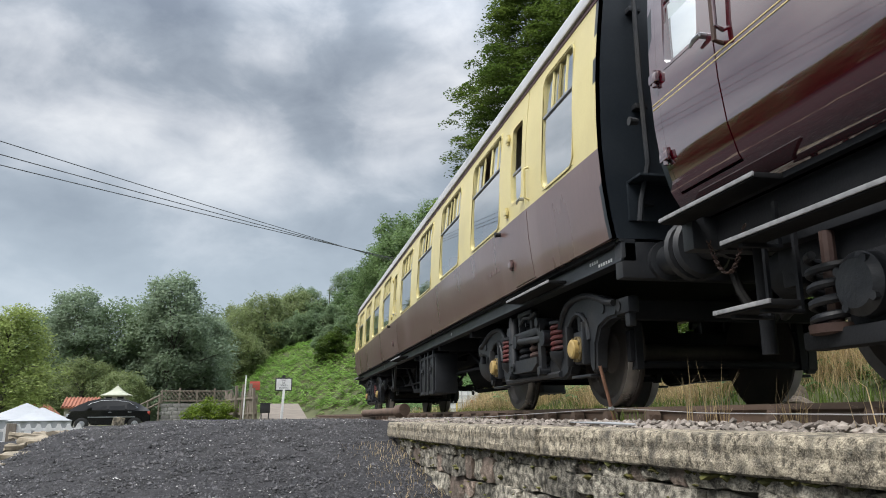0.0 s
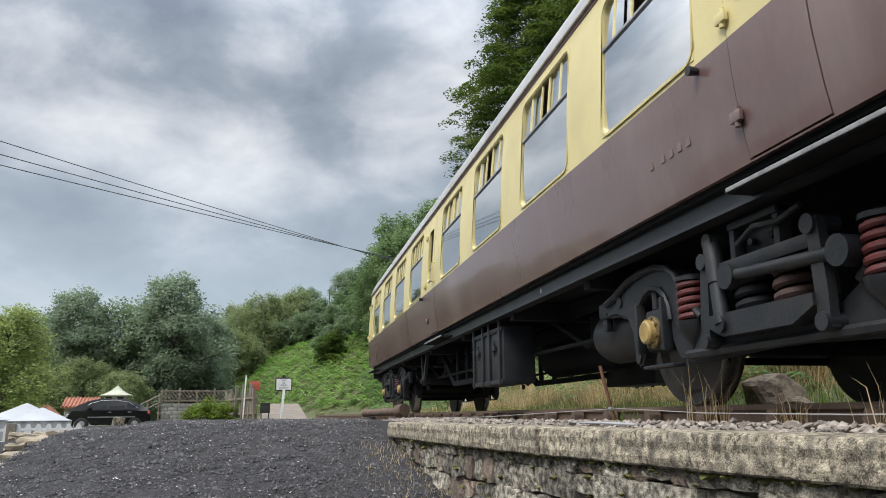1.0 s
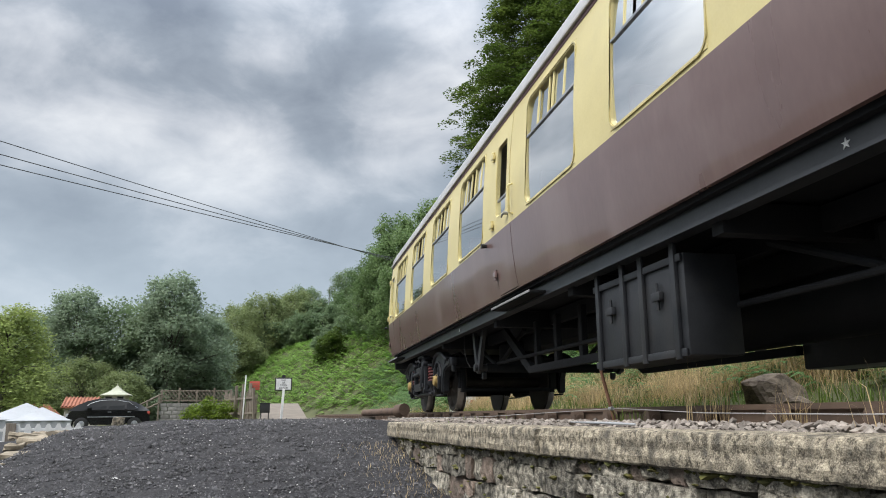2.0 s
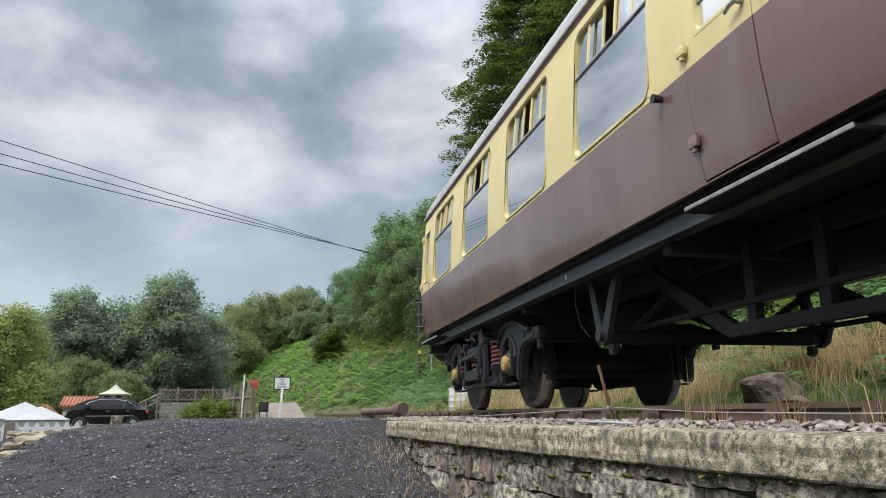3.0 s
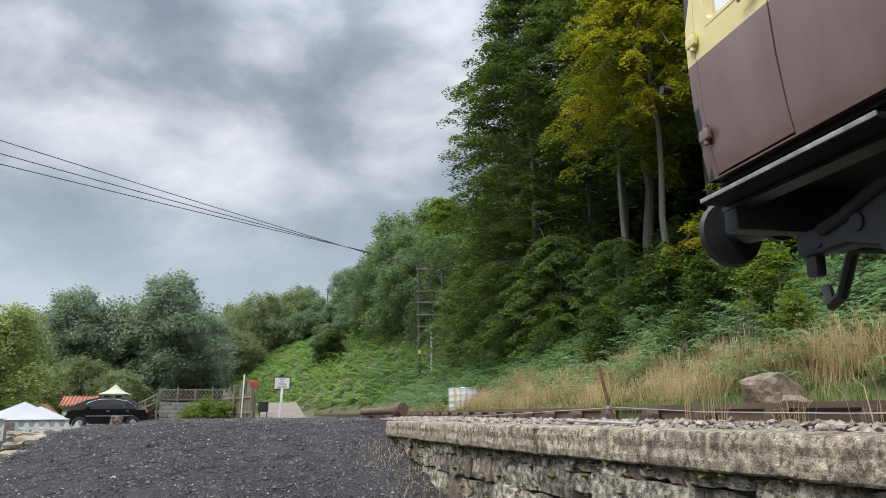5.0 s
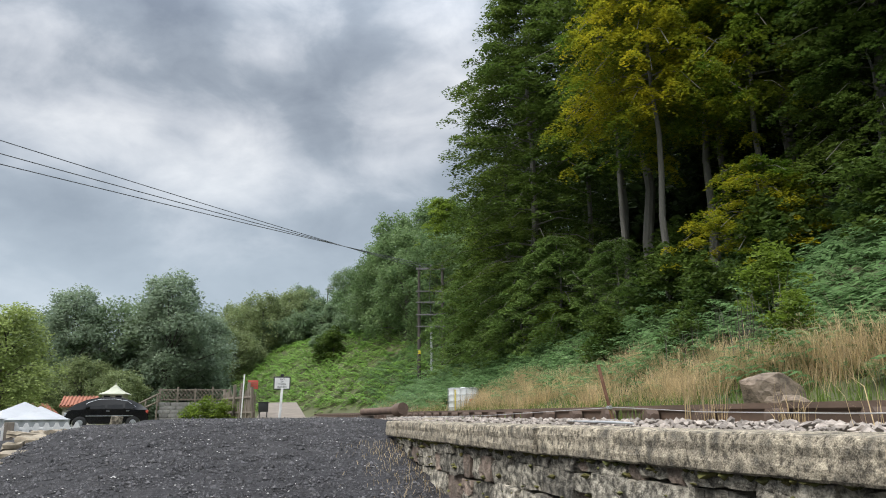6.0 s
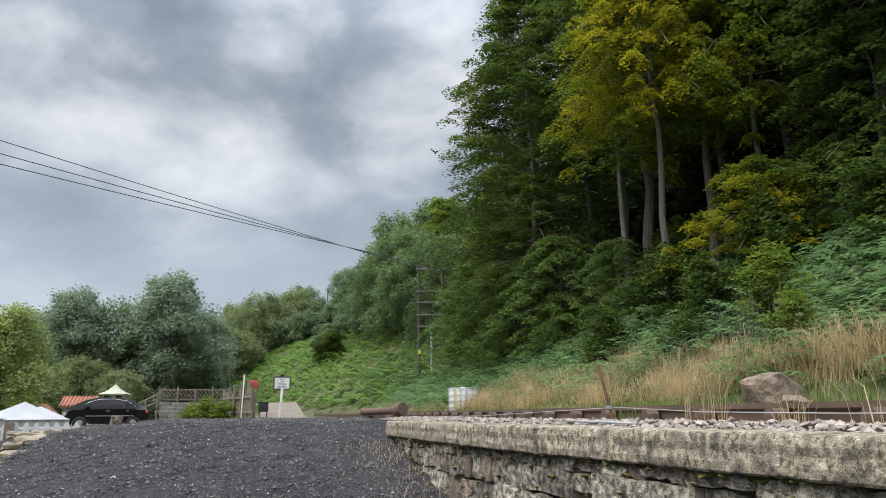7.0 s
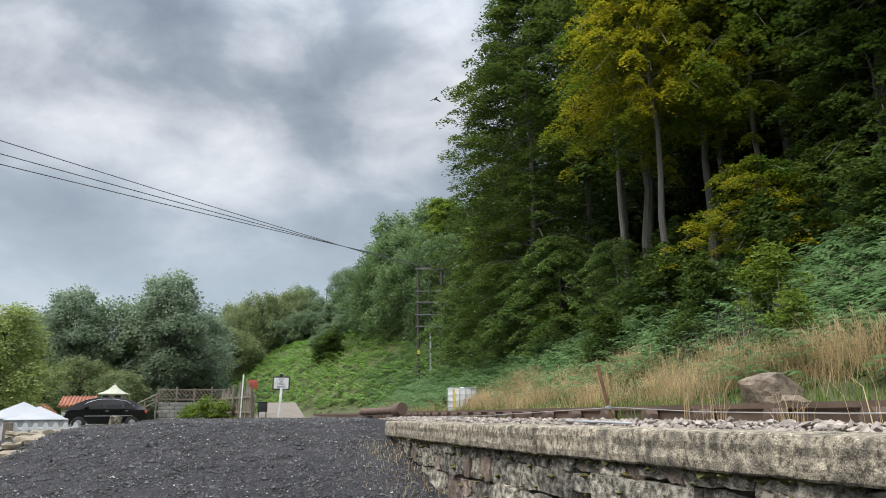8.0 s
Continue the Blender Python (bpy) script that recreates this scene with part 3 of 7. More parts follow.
# ---- trees and undergrowth ----
LEAF_ASH = leaf_mat("ash_leaf", (0.21, 0.275, 0.085), (0.35, 0.415, 0.14), 0.25)
LEAF_FRESH = leaf_mat("young_beech_leaf", (0.095, 0.165, 0.040), (0.185, 0.265, 0.070), 0.3)
LEAF_GOLD = leaf_mat("yellowing_leaf", (0.060, 0.118, 0.014), (0.20, 0.225, 0.024), 0.3)
# beech leaf darkened: the shade inside the wood is put into its colour
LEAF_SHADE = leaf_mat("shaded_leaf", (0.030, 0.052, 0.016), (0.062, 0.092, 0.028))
# lifted paler than near leaves, distance haze painted into the green
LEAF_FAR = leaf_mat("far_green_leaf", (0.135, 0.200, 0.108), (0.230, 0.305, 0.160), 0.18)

def leaf_cloud(rng, centres, radii, per, size, flat=0.45, droop=0.0, tilt=0.6, far=False):
    """Leaves as small pointed quads gathered in sprays."""
    c = np.repeat(np.asarray(centres, float), per, 0)
    r = np.repeat(np.asarray(radii, float), per)[:, None]
    n = len(c)
    g = rng.normal(0, 1, (n, 3))
    g = g / np.linalg.norm(g, axis=1)[:, None] * (rng.random((n, 1)) ** 0.42) * 0.95 * np.array([1, 1, flat])
    p = c + g * r
    p[:, 2] -= droop * (g[:, 0] ** 2 + g[:, 1] ** 2) * r[:, 0]
    az = rng.uniform(0, 2 * np.pi, n)
    d = np.stack([np.cos(az), np.sin(az), rng.uniform(-tilt, tilt * 0.5, n)], 1)
    d /= np.linalg.norm(d, axis=1)[:, None]
    up = np.array([0, 0, 1.0]) + rng.normal(0, tilt, (n, 3))
    s = np.cross(d, up)
    s /= np.linalg.norm(s, axis=1)[:, None] + 1e-9
    q = size * rng.uniform(0.6, 1.35, (n, 1))
    if far:
        tri = np.stack([p - d * q, p + s * q * 0.75 + d * q * 0.3, p - s * q * 0.75 + d * q * 0.6], 1)
        return tri.reshape(-1, 3), np.arange(n * 3).reshape(-1, 3)
    quad = np.stack([p - d * q, p + s * q * 0.55 - d * q * 0.1, p + d * q, p - s * q * 0.55 - d * q * 0.1], 1)
    return quad.reshape(-1, 3), np.arange(n * 4).reshape(-1, 4)


def tree_meshes(seed, height, crown_base, radius, sprays, per, leaf, leaf_material, bark, trunk_r=0.25, shape=1.0, spray=1.0, lean=0.0, flat=0.45, droop=0.3):
    """Trunk with limbs, and a crown of leaf sprays with gaps; returns the two meshes."""
    rng = np.random.default_rng(seed)
    bm = bmesh.new()
    k = 9
    axis = []
    wob = rng.uniform(-1, 1, (k + 1, 2)) * radius * 0.04
    for i in range(k + 1):
        t = i / k
        axis.append(Vector((lean * t * height + wob[i][0] * (i > 0), wob[i][1] * (i > 0), height * 0.93 * t)))
    tube(bm, axis, [trunk_r * (1 - 0.9 * i / k) * (1.35 if i == 0 else 1) for i in range(k + 1)], 9)
    centres, radii = [], []
    ph = rng.uniform(0, 6.28, 6)
    for i in range(sprays):
        t = ((i + rng.random()) / sprays)
        zz = crown_base + (height - crown_base) * t
        bulge = math.sin(math.pi * min(1, (0.12 + 0.88 * t)) ** (0.75 * shape)) ** 0.6
        az = rng.uniform(0, 6.28)
        lump = 0.75 + 0.25 * math.sin(3 * az + ph[0] + 5 * t) + 0.16 * math.sin(5 * az + ph[1] - 9 * t)
        rr = radius * bulge * lump * rng.uniform(0.35, 1.0) ** 0.5
        j = min(k - 1, int(min(0.999, zz / (height * 0.93)) * k))
        f = zz / (height * 0.93) * k - j
        base = axis[j].lerp(axis[min(k, j + 1)], min(1, f))
        tip = Vector((base.x + rr * math.cos(az), base.y + rr * math.sin(az), zz + rng.uniform(-0.4, 0.4)))
        centres.append(tip)
        radii.append(spray * rng.uniform(0.6, 1.3))
        if i % 5 == 0 and rr > 0.4:
            root = axis[max(1, j - 1)].lerp(axis[j], 0.6) if j > 0 else base
            mid = root.lerp(tip, 0.55) + Vector((0, 0, 0.12 * rr))
            tube(bm, [root, mid, tip], [trunk_r * 0.28, trunk_r * 0.14, 0.015], 5)
    trunk_me = to_mesh("trunk", bm, bark, smooth=True)
    v, f = leaf_cloud(rng, centres, radii, per, leaf, flat, droop)
    return trunk_me, arrays("crown", v, f, leaf_material)


def layered_tree(seed, height, crown_base, radius, limbs, sprays, per, leaf, leaf_material, bark, trunk_r=0.25, spray=0.9, lean=0.0, arch=0.35, hang=0.5, tilt=0.42):
    """A beech: long limbs that rise, arch over and carry flat hanging sprays of leaves, with dark gaps between the layers."""
    rng = np.random.default_rng(seed)
    bm = bmesh.new()
    k = 9
    wob = rng.uniform(-1, 1, (k + 1, 2)) * radius * 0.035
    axis = [Vector((lean * height * i / k + wob[i][0] * (i > 0), wob[i][1] * (i > 0), height * 0.93 * i / k)) for i in range(k + 1)]
    tube(bm, axis, [trunk_r * (1 - 0.88 * i / k) * (1.35 if i == 0 else 1) for i in range(k + 1)], 9)
    centres, radii = [], []
    for i in range(limbs):
        t = (i + rng.random()) / limbs
        z = crown_base + (height * 0.95 - crown_base) * t
        j = min(k - 1, int(z / (height * 0.93) * k))
        root = axis[j].lerp(axis[j + 1], min(1.0, z / (height * 0.93) * k - j))
        az = i * 2.399 + rng.uniform(-0.5, 0.5)
        length = radius * (0.25 + 0.75 * math.sin(math.pi * min(1.0, 0.30 + 0.70 * t)) ** 0.7) * rng.uniform(0.7, 1.12)
        out, side = Vector((math.cos(az), math.sin(az), 0)), Vector((-math.sin(az), math.cos(az), 0))
        rise = arch * rng.uniform(0.5, 1.3)

        def along(q):
            return root + out * (length * q) + Vector((0, 0, length * (rise * q - (rise + hang * 0.55) * q * q)))

        tube(bm, [along(q) for q in (0, 0.3, 0.6, 0.9)], [trunk_r * 0.26 * (1 - 0.6 * t), trunk_r * 0.17, trunk_r * 0.09, 0.012], 5)
        for m in range(sprays):
            q = 0.30 + 0.74 * (m + rng.random()) / sprays
            centres.append(along(q) + side * (length * q * rng.uniform(-0.33, 0.33)) - Vector((0, 0, rng.uniform(0, 0.25) * spray)))
            radii.append(spray * rng.uniform(0.55, 1.25) * (1.15 - 0.35 * q))
    trunk_me = to_mesh("trunk", bm, bark, smooth=True)
    v, f = leaf_cloud(rng, centres, radii, per, leaf, 0.20, hang, tilt)
    return trunk_me, arrays("crown", v, f, leaf_material)


def massed_tree(seed, height, radius, lobes, per, leaf, leaf_material, bark, base=0.06, peak=0.55, rough=0.28):
    """A broad far tree: a crown heaped up of rounded lobes, each covered with leaves, hollows between them."""
    rng = np.random.default_rng(seed)
    bm = bmesh.new()
    tube(bm, [(0, 0, 0), (0.1, 0, height * 0.3), (0, 0.1, height * 0.6), (0.05, 0, height * 0.85)], [0.3, 0.24, 0.15, 0.04], 7)
    centres, radii = [], []
    ph = rng.uniform(0, 6.28, 3)
    for i in range(lobes):
        t = (i + rng.random()) / lobes
        z = height * (base + (0.93 - base) * t)
        wide = math.sqrt(max(0.03, 1 - ((t - peak * 0.75) / (1.04 - peak * 0.75 if t > peak * 0.75 else peak * 1.15)) ** 2))
        az = i * 2.399 + rng.uniform(-0.6, 0.6)
        rr = radius * wide * (1 + rough * math.sin(2 * az + ph[0] + 4 * t) + 0.5 * rough * math.sin(5 * az + ph[1])) * rng.uniform(0.55, 0.95)
        c = Vector((rr * math.cos(az), rr * math.sin(az), z))
        if i % 6 == 0:
            tube(bm, [(0, 0, z * 0.55), (c.x * 0.5, c.y * 0.5, z * 0.85), c], [0.1, 0.06, 0.02], 5)
        for _ in range(4):
            d = Vector(rng.normal(0, 1, 3)).normalized()
            size = radius * rng.uniform(0.13, 0.27)
            centres.append(c + d * size * 0.8)
            radii.append(size)
    trunk_me = to_mesh("trunk", bm, bark, smooth=True)
    v, f = leaf_cloud(rng, centres, radii, per, leaf, 0.8, 0.35, 0.7, far=True)
    return trunk_me, arrays("crown", v, f, leaf_material)


def plant_tree(name, meshes, label, m, group=""):
    t = thing(name, label, "tree" if "tree" in name else "bush", m, group)
    for nm, me in zip(("trunk", "crown"), meshes):
        o = new(nm, me)
        o.parent = t
    return t


def rooted(x, y, s=1.0, turn=0.0, sink=0.15):
    return Matrix.Translation((x, y, ground_z(x, y) - sink)) @ pose(0, 0, 0, 0, 0, turn) @ Matrix.Scale(s, 4)


def plant_all():
    beech_a = layered_tree(1, 20.5, 1.8, 4.6, 94, 9, 108, 0.076, LEAF_BEECH, BARK_PALE, 0.24, 1.0)
    beech_b = layered_tree(2, 21, 5.5, 5.0, 70, 7, 74, 0.105, LEAF_BEECH, BARK_PALE, 0.26, 1.05)
    beech_y = layered_tree(3, 15, 7.0, 3.4, 60, 8, 150, 0.060, LEAF_YELLOW, BARK_PALE, 0.14, 0.72, lean=-0.03, hang=1.1)
    beech_s = layered_tree(6, 6.4, 0.8, 3.0, 40, 7, 95, 0.066, LEAF_BEECH, BARK_PALE, 0.10, 0.65, hang=0.7)
    beech_f = layered_tree(16, 6.2, 0.5, 3.0, 40, 7, 90, 0.072, LEAF_FRESH, BARK_PALE, 0.10, 0.65, hang=0.7)
    beech_l = layered_tree(4, 17, 1.0, 4.2, 80, 7, 56, 0.135, LEAF_LIGHT, BARK, 0.22, 1.0)
    edge_d = massed_tree(5, 14, 5.4, 120, 62, 0.17, LEAF_DARK, BARK)
    slim = layered_tree(8, 20, 9.0, 3.3, 44, 6, 62, 0.095, LEAF_BEECH, BARK_PALE, 0.15, 0.85, lean=-0.02, hang=0.8)
    beech_g = layered_tree(9, 3.8, 0.9, 2.3, 30, 6, 110, 0.052, LEAF_YELLOW, BARK_PALE, 0.08, 0.55, hang=0.6)
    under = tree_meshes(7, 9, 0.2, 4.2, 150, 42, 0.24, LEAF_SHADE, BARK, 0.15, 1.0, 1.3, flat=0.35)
    label = "tall beech with dense dark green leaves on the wooded bank"
    grp = "beeches on the bank"
    for x, y, s, turn, src in ((12.0, 34.5, 1.0, 10, beech_a), (12.7, 41, 0.95, 120, beech_a), (15.5, 29.0, 1.05, 230, beech_b), (18.5, 23.5, 1.0, 80, beech_b),
                               (19.5, 17.5, 1.05, 160, beech_b), 
                               (20.5, 12.5, 1.0, 260, beech_b), (17.5, 49, 0.9, 45, beech_a)):
        plant_tree("beech_tree", src, label, rooted(x, y, s, turn), grp)
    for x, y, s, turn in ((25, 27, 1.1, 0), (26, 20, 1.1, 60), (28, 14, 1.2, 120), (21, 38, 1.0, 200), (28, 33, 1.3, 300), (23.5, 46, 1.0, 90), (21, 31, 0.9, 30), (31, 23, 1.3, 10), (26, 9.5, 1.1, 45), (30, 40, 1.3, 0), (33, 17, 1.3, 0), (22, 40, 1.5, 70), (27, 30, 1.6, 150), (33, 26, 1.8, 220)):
        plant_tree("understorey_tree", under, "dense young beech under the taller trees, leaves darkened for the wood's shade", rooted(x, y, s, turn), "young trees in the wood")
    for x, y, s, turn in ((15.6, 31.5, 1.0, 0), (14.6, 23.0, 1.05, 140), (13.8, 28.2, 1.0, 250), (14.4, 33, 1.0, 60), (17.2, 26.0, 1.05, 200)):
        plant_tree("beech_tree", slim, "slim pale-trunked beech at the edge of the wood", rooted(x, y, s, turn), grp)
    plant_tree("beech_tree", beech_y, "young beech turning yellow in front of darker trees", rooted(12.5, 22.4, 1.0, 30), grp)
    plant_tree("beech_tree", layered_tree(10, 13, 5.2, 2.9, 44, 7, 105, 0.064, LEAF_GOLD, BARK_PALE, 0.13, 0.75, hang=1.0),
               "green beech with a first yellow tinge in its hanging leaves", rooted(15.2, 20.8, 1.0, 75), grp)
    plant_tree("beech_tree", beech_g, "low beech with yellow-green leaves at the wood's edge", rooted(13.4, 18.6, 1.0, 200), grp)
    for x, y, s, turn in ((11.3, 38, 0.95, 0), (11.0, 33.6, 0.85, 90), (11.6, 30.2, 0.85, 200), (11.9, 44, 1.1, 40), (12.6, 50, 1.1, 300), (12.6, 26.6, 0.6, 130)):
        plant_tree("beech_tree", beech_f, "low fresh green young beech at the foot of the wood", rooted(x, y, s, turn), grp)
    plant_tree("beech_tree", beech_s, "young green beech at the top of the bank", rooted(16.3, 16.9, 1.0, 100), grp)
    # the last two stand out of view, added so their crowns shade the bank
    for x, y, s, turn in ((17.0, 17.3, 0.8, 40), (18.2, 14.4, 1.0, 110), (16.8, 12.2, 0.95, 250)):
        plant_tree("beech_tree", beech_b, label, rooted(x, y, s, turn), grp)
    for x, y, s, turn, src in ((14.6, 48, 0.78, 0, beech_l), (16.2, 56, 0.7, 100, beech_l), (14.0, 68, 0.72, 200, edge_d), (12.2, 75, 0.80, 50, edge_d), (15.5, 72, 0.8, 300, beech_l),
                               (10.6, 83, 0.70, 130, edge_d), (19, 60, 0.85, 20, edge_d), (17, 80, 0.95, 330, edge_d), (14, 92, 0.95, 90, edge_d), (24, 54, 0.9, 140, edge_d)):
        plant_tree("hillside_tree", src, "broad green tree on the hillside above the line", rooted(x, y, s, turn), "trees along the hillside")
    # these share the shade-darkened crown of the understorey
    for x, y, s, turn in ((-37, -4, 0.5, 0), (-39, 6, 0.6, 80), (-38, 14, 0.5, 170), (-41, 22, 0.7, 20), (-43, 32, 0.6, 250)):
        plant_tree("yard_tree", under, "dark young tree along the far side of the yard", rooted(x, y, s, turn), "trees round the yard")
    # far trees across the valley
    far_a = massed_tree(11, 14.6, 4.9, 130, 58, 0.16, LEAF_HAZE, BARK, peak=0.45)
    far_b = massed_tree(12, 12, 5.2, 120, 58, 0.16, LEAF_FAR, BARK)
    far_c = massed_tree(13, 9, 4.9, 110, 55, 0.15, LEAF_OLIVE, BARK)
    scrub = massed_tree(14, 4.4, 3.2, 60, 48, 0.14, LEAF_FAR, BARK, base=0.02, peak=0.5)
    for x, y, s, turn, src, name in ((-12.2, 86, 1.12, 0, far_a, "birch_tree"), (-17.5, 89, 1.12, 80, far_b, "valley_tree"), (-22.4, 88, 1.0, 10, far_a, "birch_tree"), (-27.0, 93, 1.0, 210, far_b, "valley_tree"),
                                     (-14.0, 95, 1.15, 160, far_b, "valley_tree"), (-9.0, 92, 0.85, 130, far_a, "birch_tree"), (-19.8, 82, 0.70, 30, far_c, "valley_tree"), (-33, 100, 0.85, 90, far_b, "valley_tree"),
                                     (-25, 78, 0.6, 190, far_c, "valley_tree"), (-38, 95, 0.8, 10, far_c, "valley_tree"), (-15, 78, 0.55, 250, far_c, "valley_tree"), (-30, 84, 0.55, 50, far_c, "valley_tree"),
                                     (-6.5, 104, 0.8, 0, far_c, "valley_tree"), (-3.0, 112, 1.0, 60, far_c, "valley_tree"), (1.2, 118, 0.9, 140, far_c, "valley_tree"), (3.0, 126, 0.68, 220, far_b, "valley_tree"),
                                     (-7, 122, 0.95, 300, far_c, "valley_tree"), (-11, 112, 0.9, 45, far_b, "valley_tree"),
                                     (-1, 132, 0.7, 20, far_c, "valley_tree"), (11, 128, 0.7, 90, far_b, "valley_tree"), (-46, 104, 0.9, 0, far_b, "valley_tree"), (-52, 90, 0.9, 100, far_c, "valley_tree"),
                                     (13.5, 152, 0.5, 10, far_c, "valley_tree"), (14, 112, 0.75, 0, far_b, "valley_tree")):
        plant_tree(name, src, "birch with a drooping crown across the valley, leaves paled grey-green as haze" if name == "birch_tree" else "rounded green tree on the far slope",
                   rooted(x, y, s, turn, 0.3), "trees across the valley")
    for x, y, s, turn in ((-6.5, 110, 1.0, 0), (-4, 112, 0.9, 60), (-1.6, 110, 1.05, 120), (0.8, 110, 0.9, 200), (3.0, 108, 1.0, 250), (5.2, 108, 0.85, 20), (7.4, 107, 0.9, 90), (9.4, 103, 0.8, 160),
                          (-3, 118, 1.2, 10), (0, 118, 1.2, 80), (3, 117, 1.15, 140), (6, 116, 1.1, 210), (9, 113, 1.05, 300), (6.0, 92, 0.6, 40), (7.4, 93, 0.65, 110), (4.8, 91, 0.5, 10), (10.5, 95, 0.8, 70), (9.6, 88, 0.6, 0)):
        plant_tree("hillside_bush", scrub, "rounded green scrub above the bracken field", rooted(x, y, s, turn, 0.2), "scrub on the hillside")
    # the trees that shut in the yard to the west
    for x, y, s, turn in ((-25, 5, 0.85, 0), (-27, 14, 0.8, 70), (-29, 24, 0.9, 150), (-32, 34, 0.85, 220), (-36, 43, 0.95, 300), (-40, 53, 0.9, 20), (-45, 63, 1.0, 100), (-51, 75, 1.0, 190), (-24, -6, 0.85, 130), (-26, -18, 0.9, 40)):
        plant_tree("yard_tree", far_b, "broad green tree along the far side of the yard", rooted(x, y, s, turn), "trees round the yard")
    near_light = tree_meshes(21, 6.5, 0.6, 2.6, 150, 190, 0.068, LEAF_ASH, BARK, 0.12, 1.4, 1.0, flat=0.4, droop=0.6)
    plant_tree("garden_tree", near_light, "yellow-green ash tree beside the white tents", rooted(-16.2, 49, 1.25, 20), "")
    plant_tree("garden_tree", near_light, "yellow-green ash tree beside the white tents", rooted(-18.5, 52, 1.2, 150), "")


plant_all()


def fern_mesh(name, rng, pts, length, material, label, category):
    """Bracken: arching fronds with paired leaflets, joined in one mesh."""
    n = len(pts)
    K = 7
    pts = np.asarray(pts, float)
    az = rng.uniform(0, 6.28, n)
    L = length * rng.uniform(0.6, 1.3, n)
    rise = rng.uniform(0.45, 0.95, n)
    d = np.stack([np.cos(az), np.sin(az), np.zeros(n)], 1)
    side = np.stack([-np.sin(az), np.cos(az), np.zeros(n)], 1)
    vs, fs = [], []
    off = 0
    t = np.linspace(0.15, 1, K)
    spine = pts[:, None] + d[:, None] * (L[:, None] * t)[..., None] * 0.8
    spine[..., 2] += L[:, None] * (rise[:, None] * t * 1.5 - 0.9 * t ** 2.2)
    for k in range(K):
        w = (0.34 * (1 - t[k]) + 0.05) * L
        fwd = d * (0.17 * L)[:, None]
        for sgn in (1, -1):
            a = spine[:, k] - fwd * 0.25
            b = spine[:, k] + fwd * 0.45
            tip = spine[:, k] + fwd * 0.5 + side * (sgn * w)[:, None]
            tip[:, 2] -= w * rng.uniform(0.1, 0.5, n)
            vs.append(np.stack([a, b, tip], 1).reshape(-1, 3))
            fs.append(np.arange(n * 3).reshape(-1, 3) + off)
            off += n * 3
    return tagged(new(name, arrays(name, np.concatenate(vs), np.concatenate(fs), material)), label, category, kind="stuff")


def blade_mesh(name, rng, pts, length, width, material, label, category, bend=0.5, ways=None):
    """Grass: thin bent blades in one mesh."""
    n = len(pts)
    p = np.asarray(pts, float)
    az = rng.uniform(0, 6.28, n) if ways is None else np.asarray(ways) + rng.normal(0, 0.5, n)
    L = (length * rng.uniform(0.45, 1.25, n))[:, None]
    d = np.stack([np.cos(az), np.sin(az), np.zeros(n)], 1)
    s = np.stack([-np.sin(az), np.cos(az), np.zeros(n)], 1) * width * rng.uniform(0.6, 1.3, (n, 1))
    b = bend * rng.uniform(0.1, 1.0, (n, 1))
    up = np.array([0, 0, 1.0])
    m = p + up * L * 0.6 + d * L * b * 0.25
    tip = p + up * L * (1 - 0.25 * b) + d * L * b * 0.8
    v = np.stack([p - s, p + s, m + s * 0.7, m - s * 0.7, tip], 1).reshape(-1, 3)
    i = (np.arange(n) * 5)[:, None]
    faces = [tuple(r) for r in np.concatenate([i, i + 1, i + 2, i + 3], 1).tolist()] + [tuple(r) for r in np.concatenate([i + 3, i + 2, i + 4], 1).tolist()]
    return tagged(new(name, arrays(name, v, faces, material)), label, category, kind="stuff")


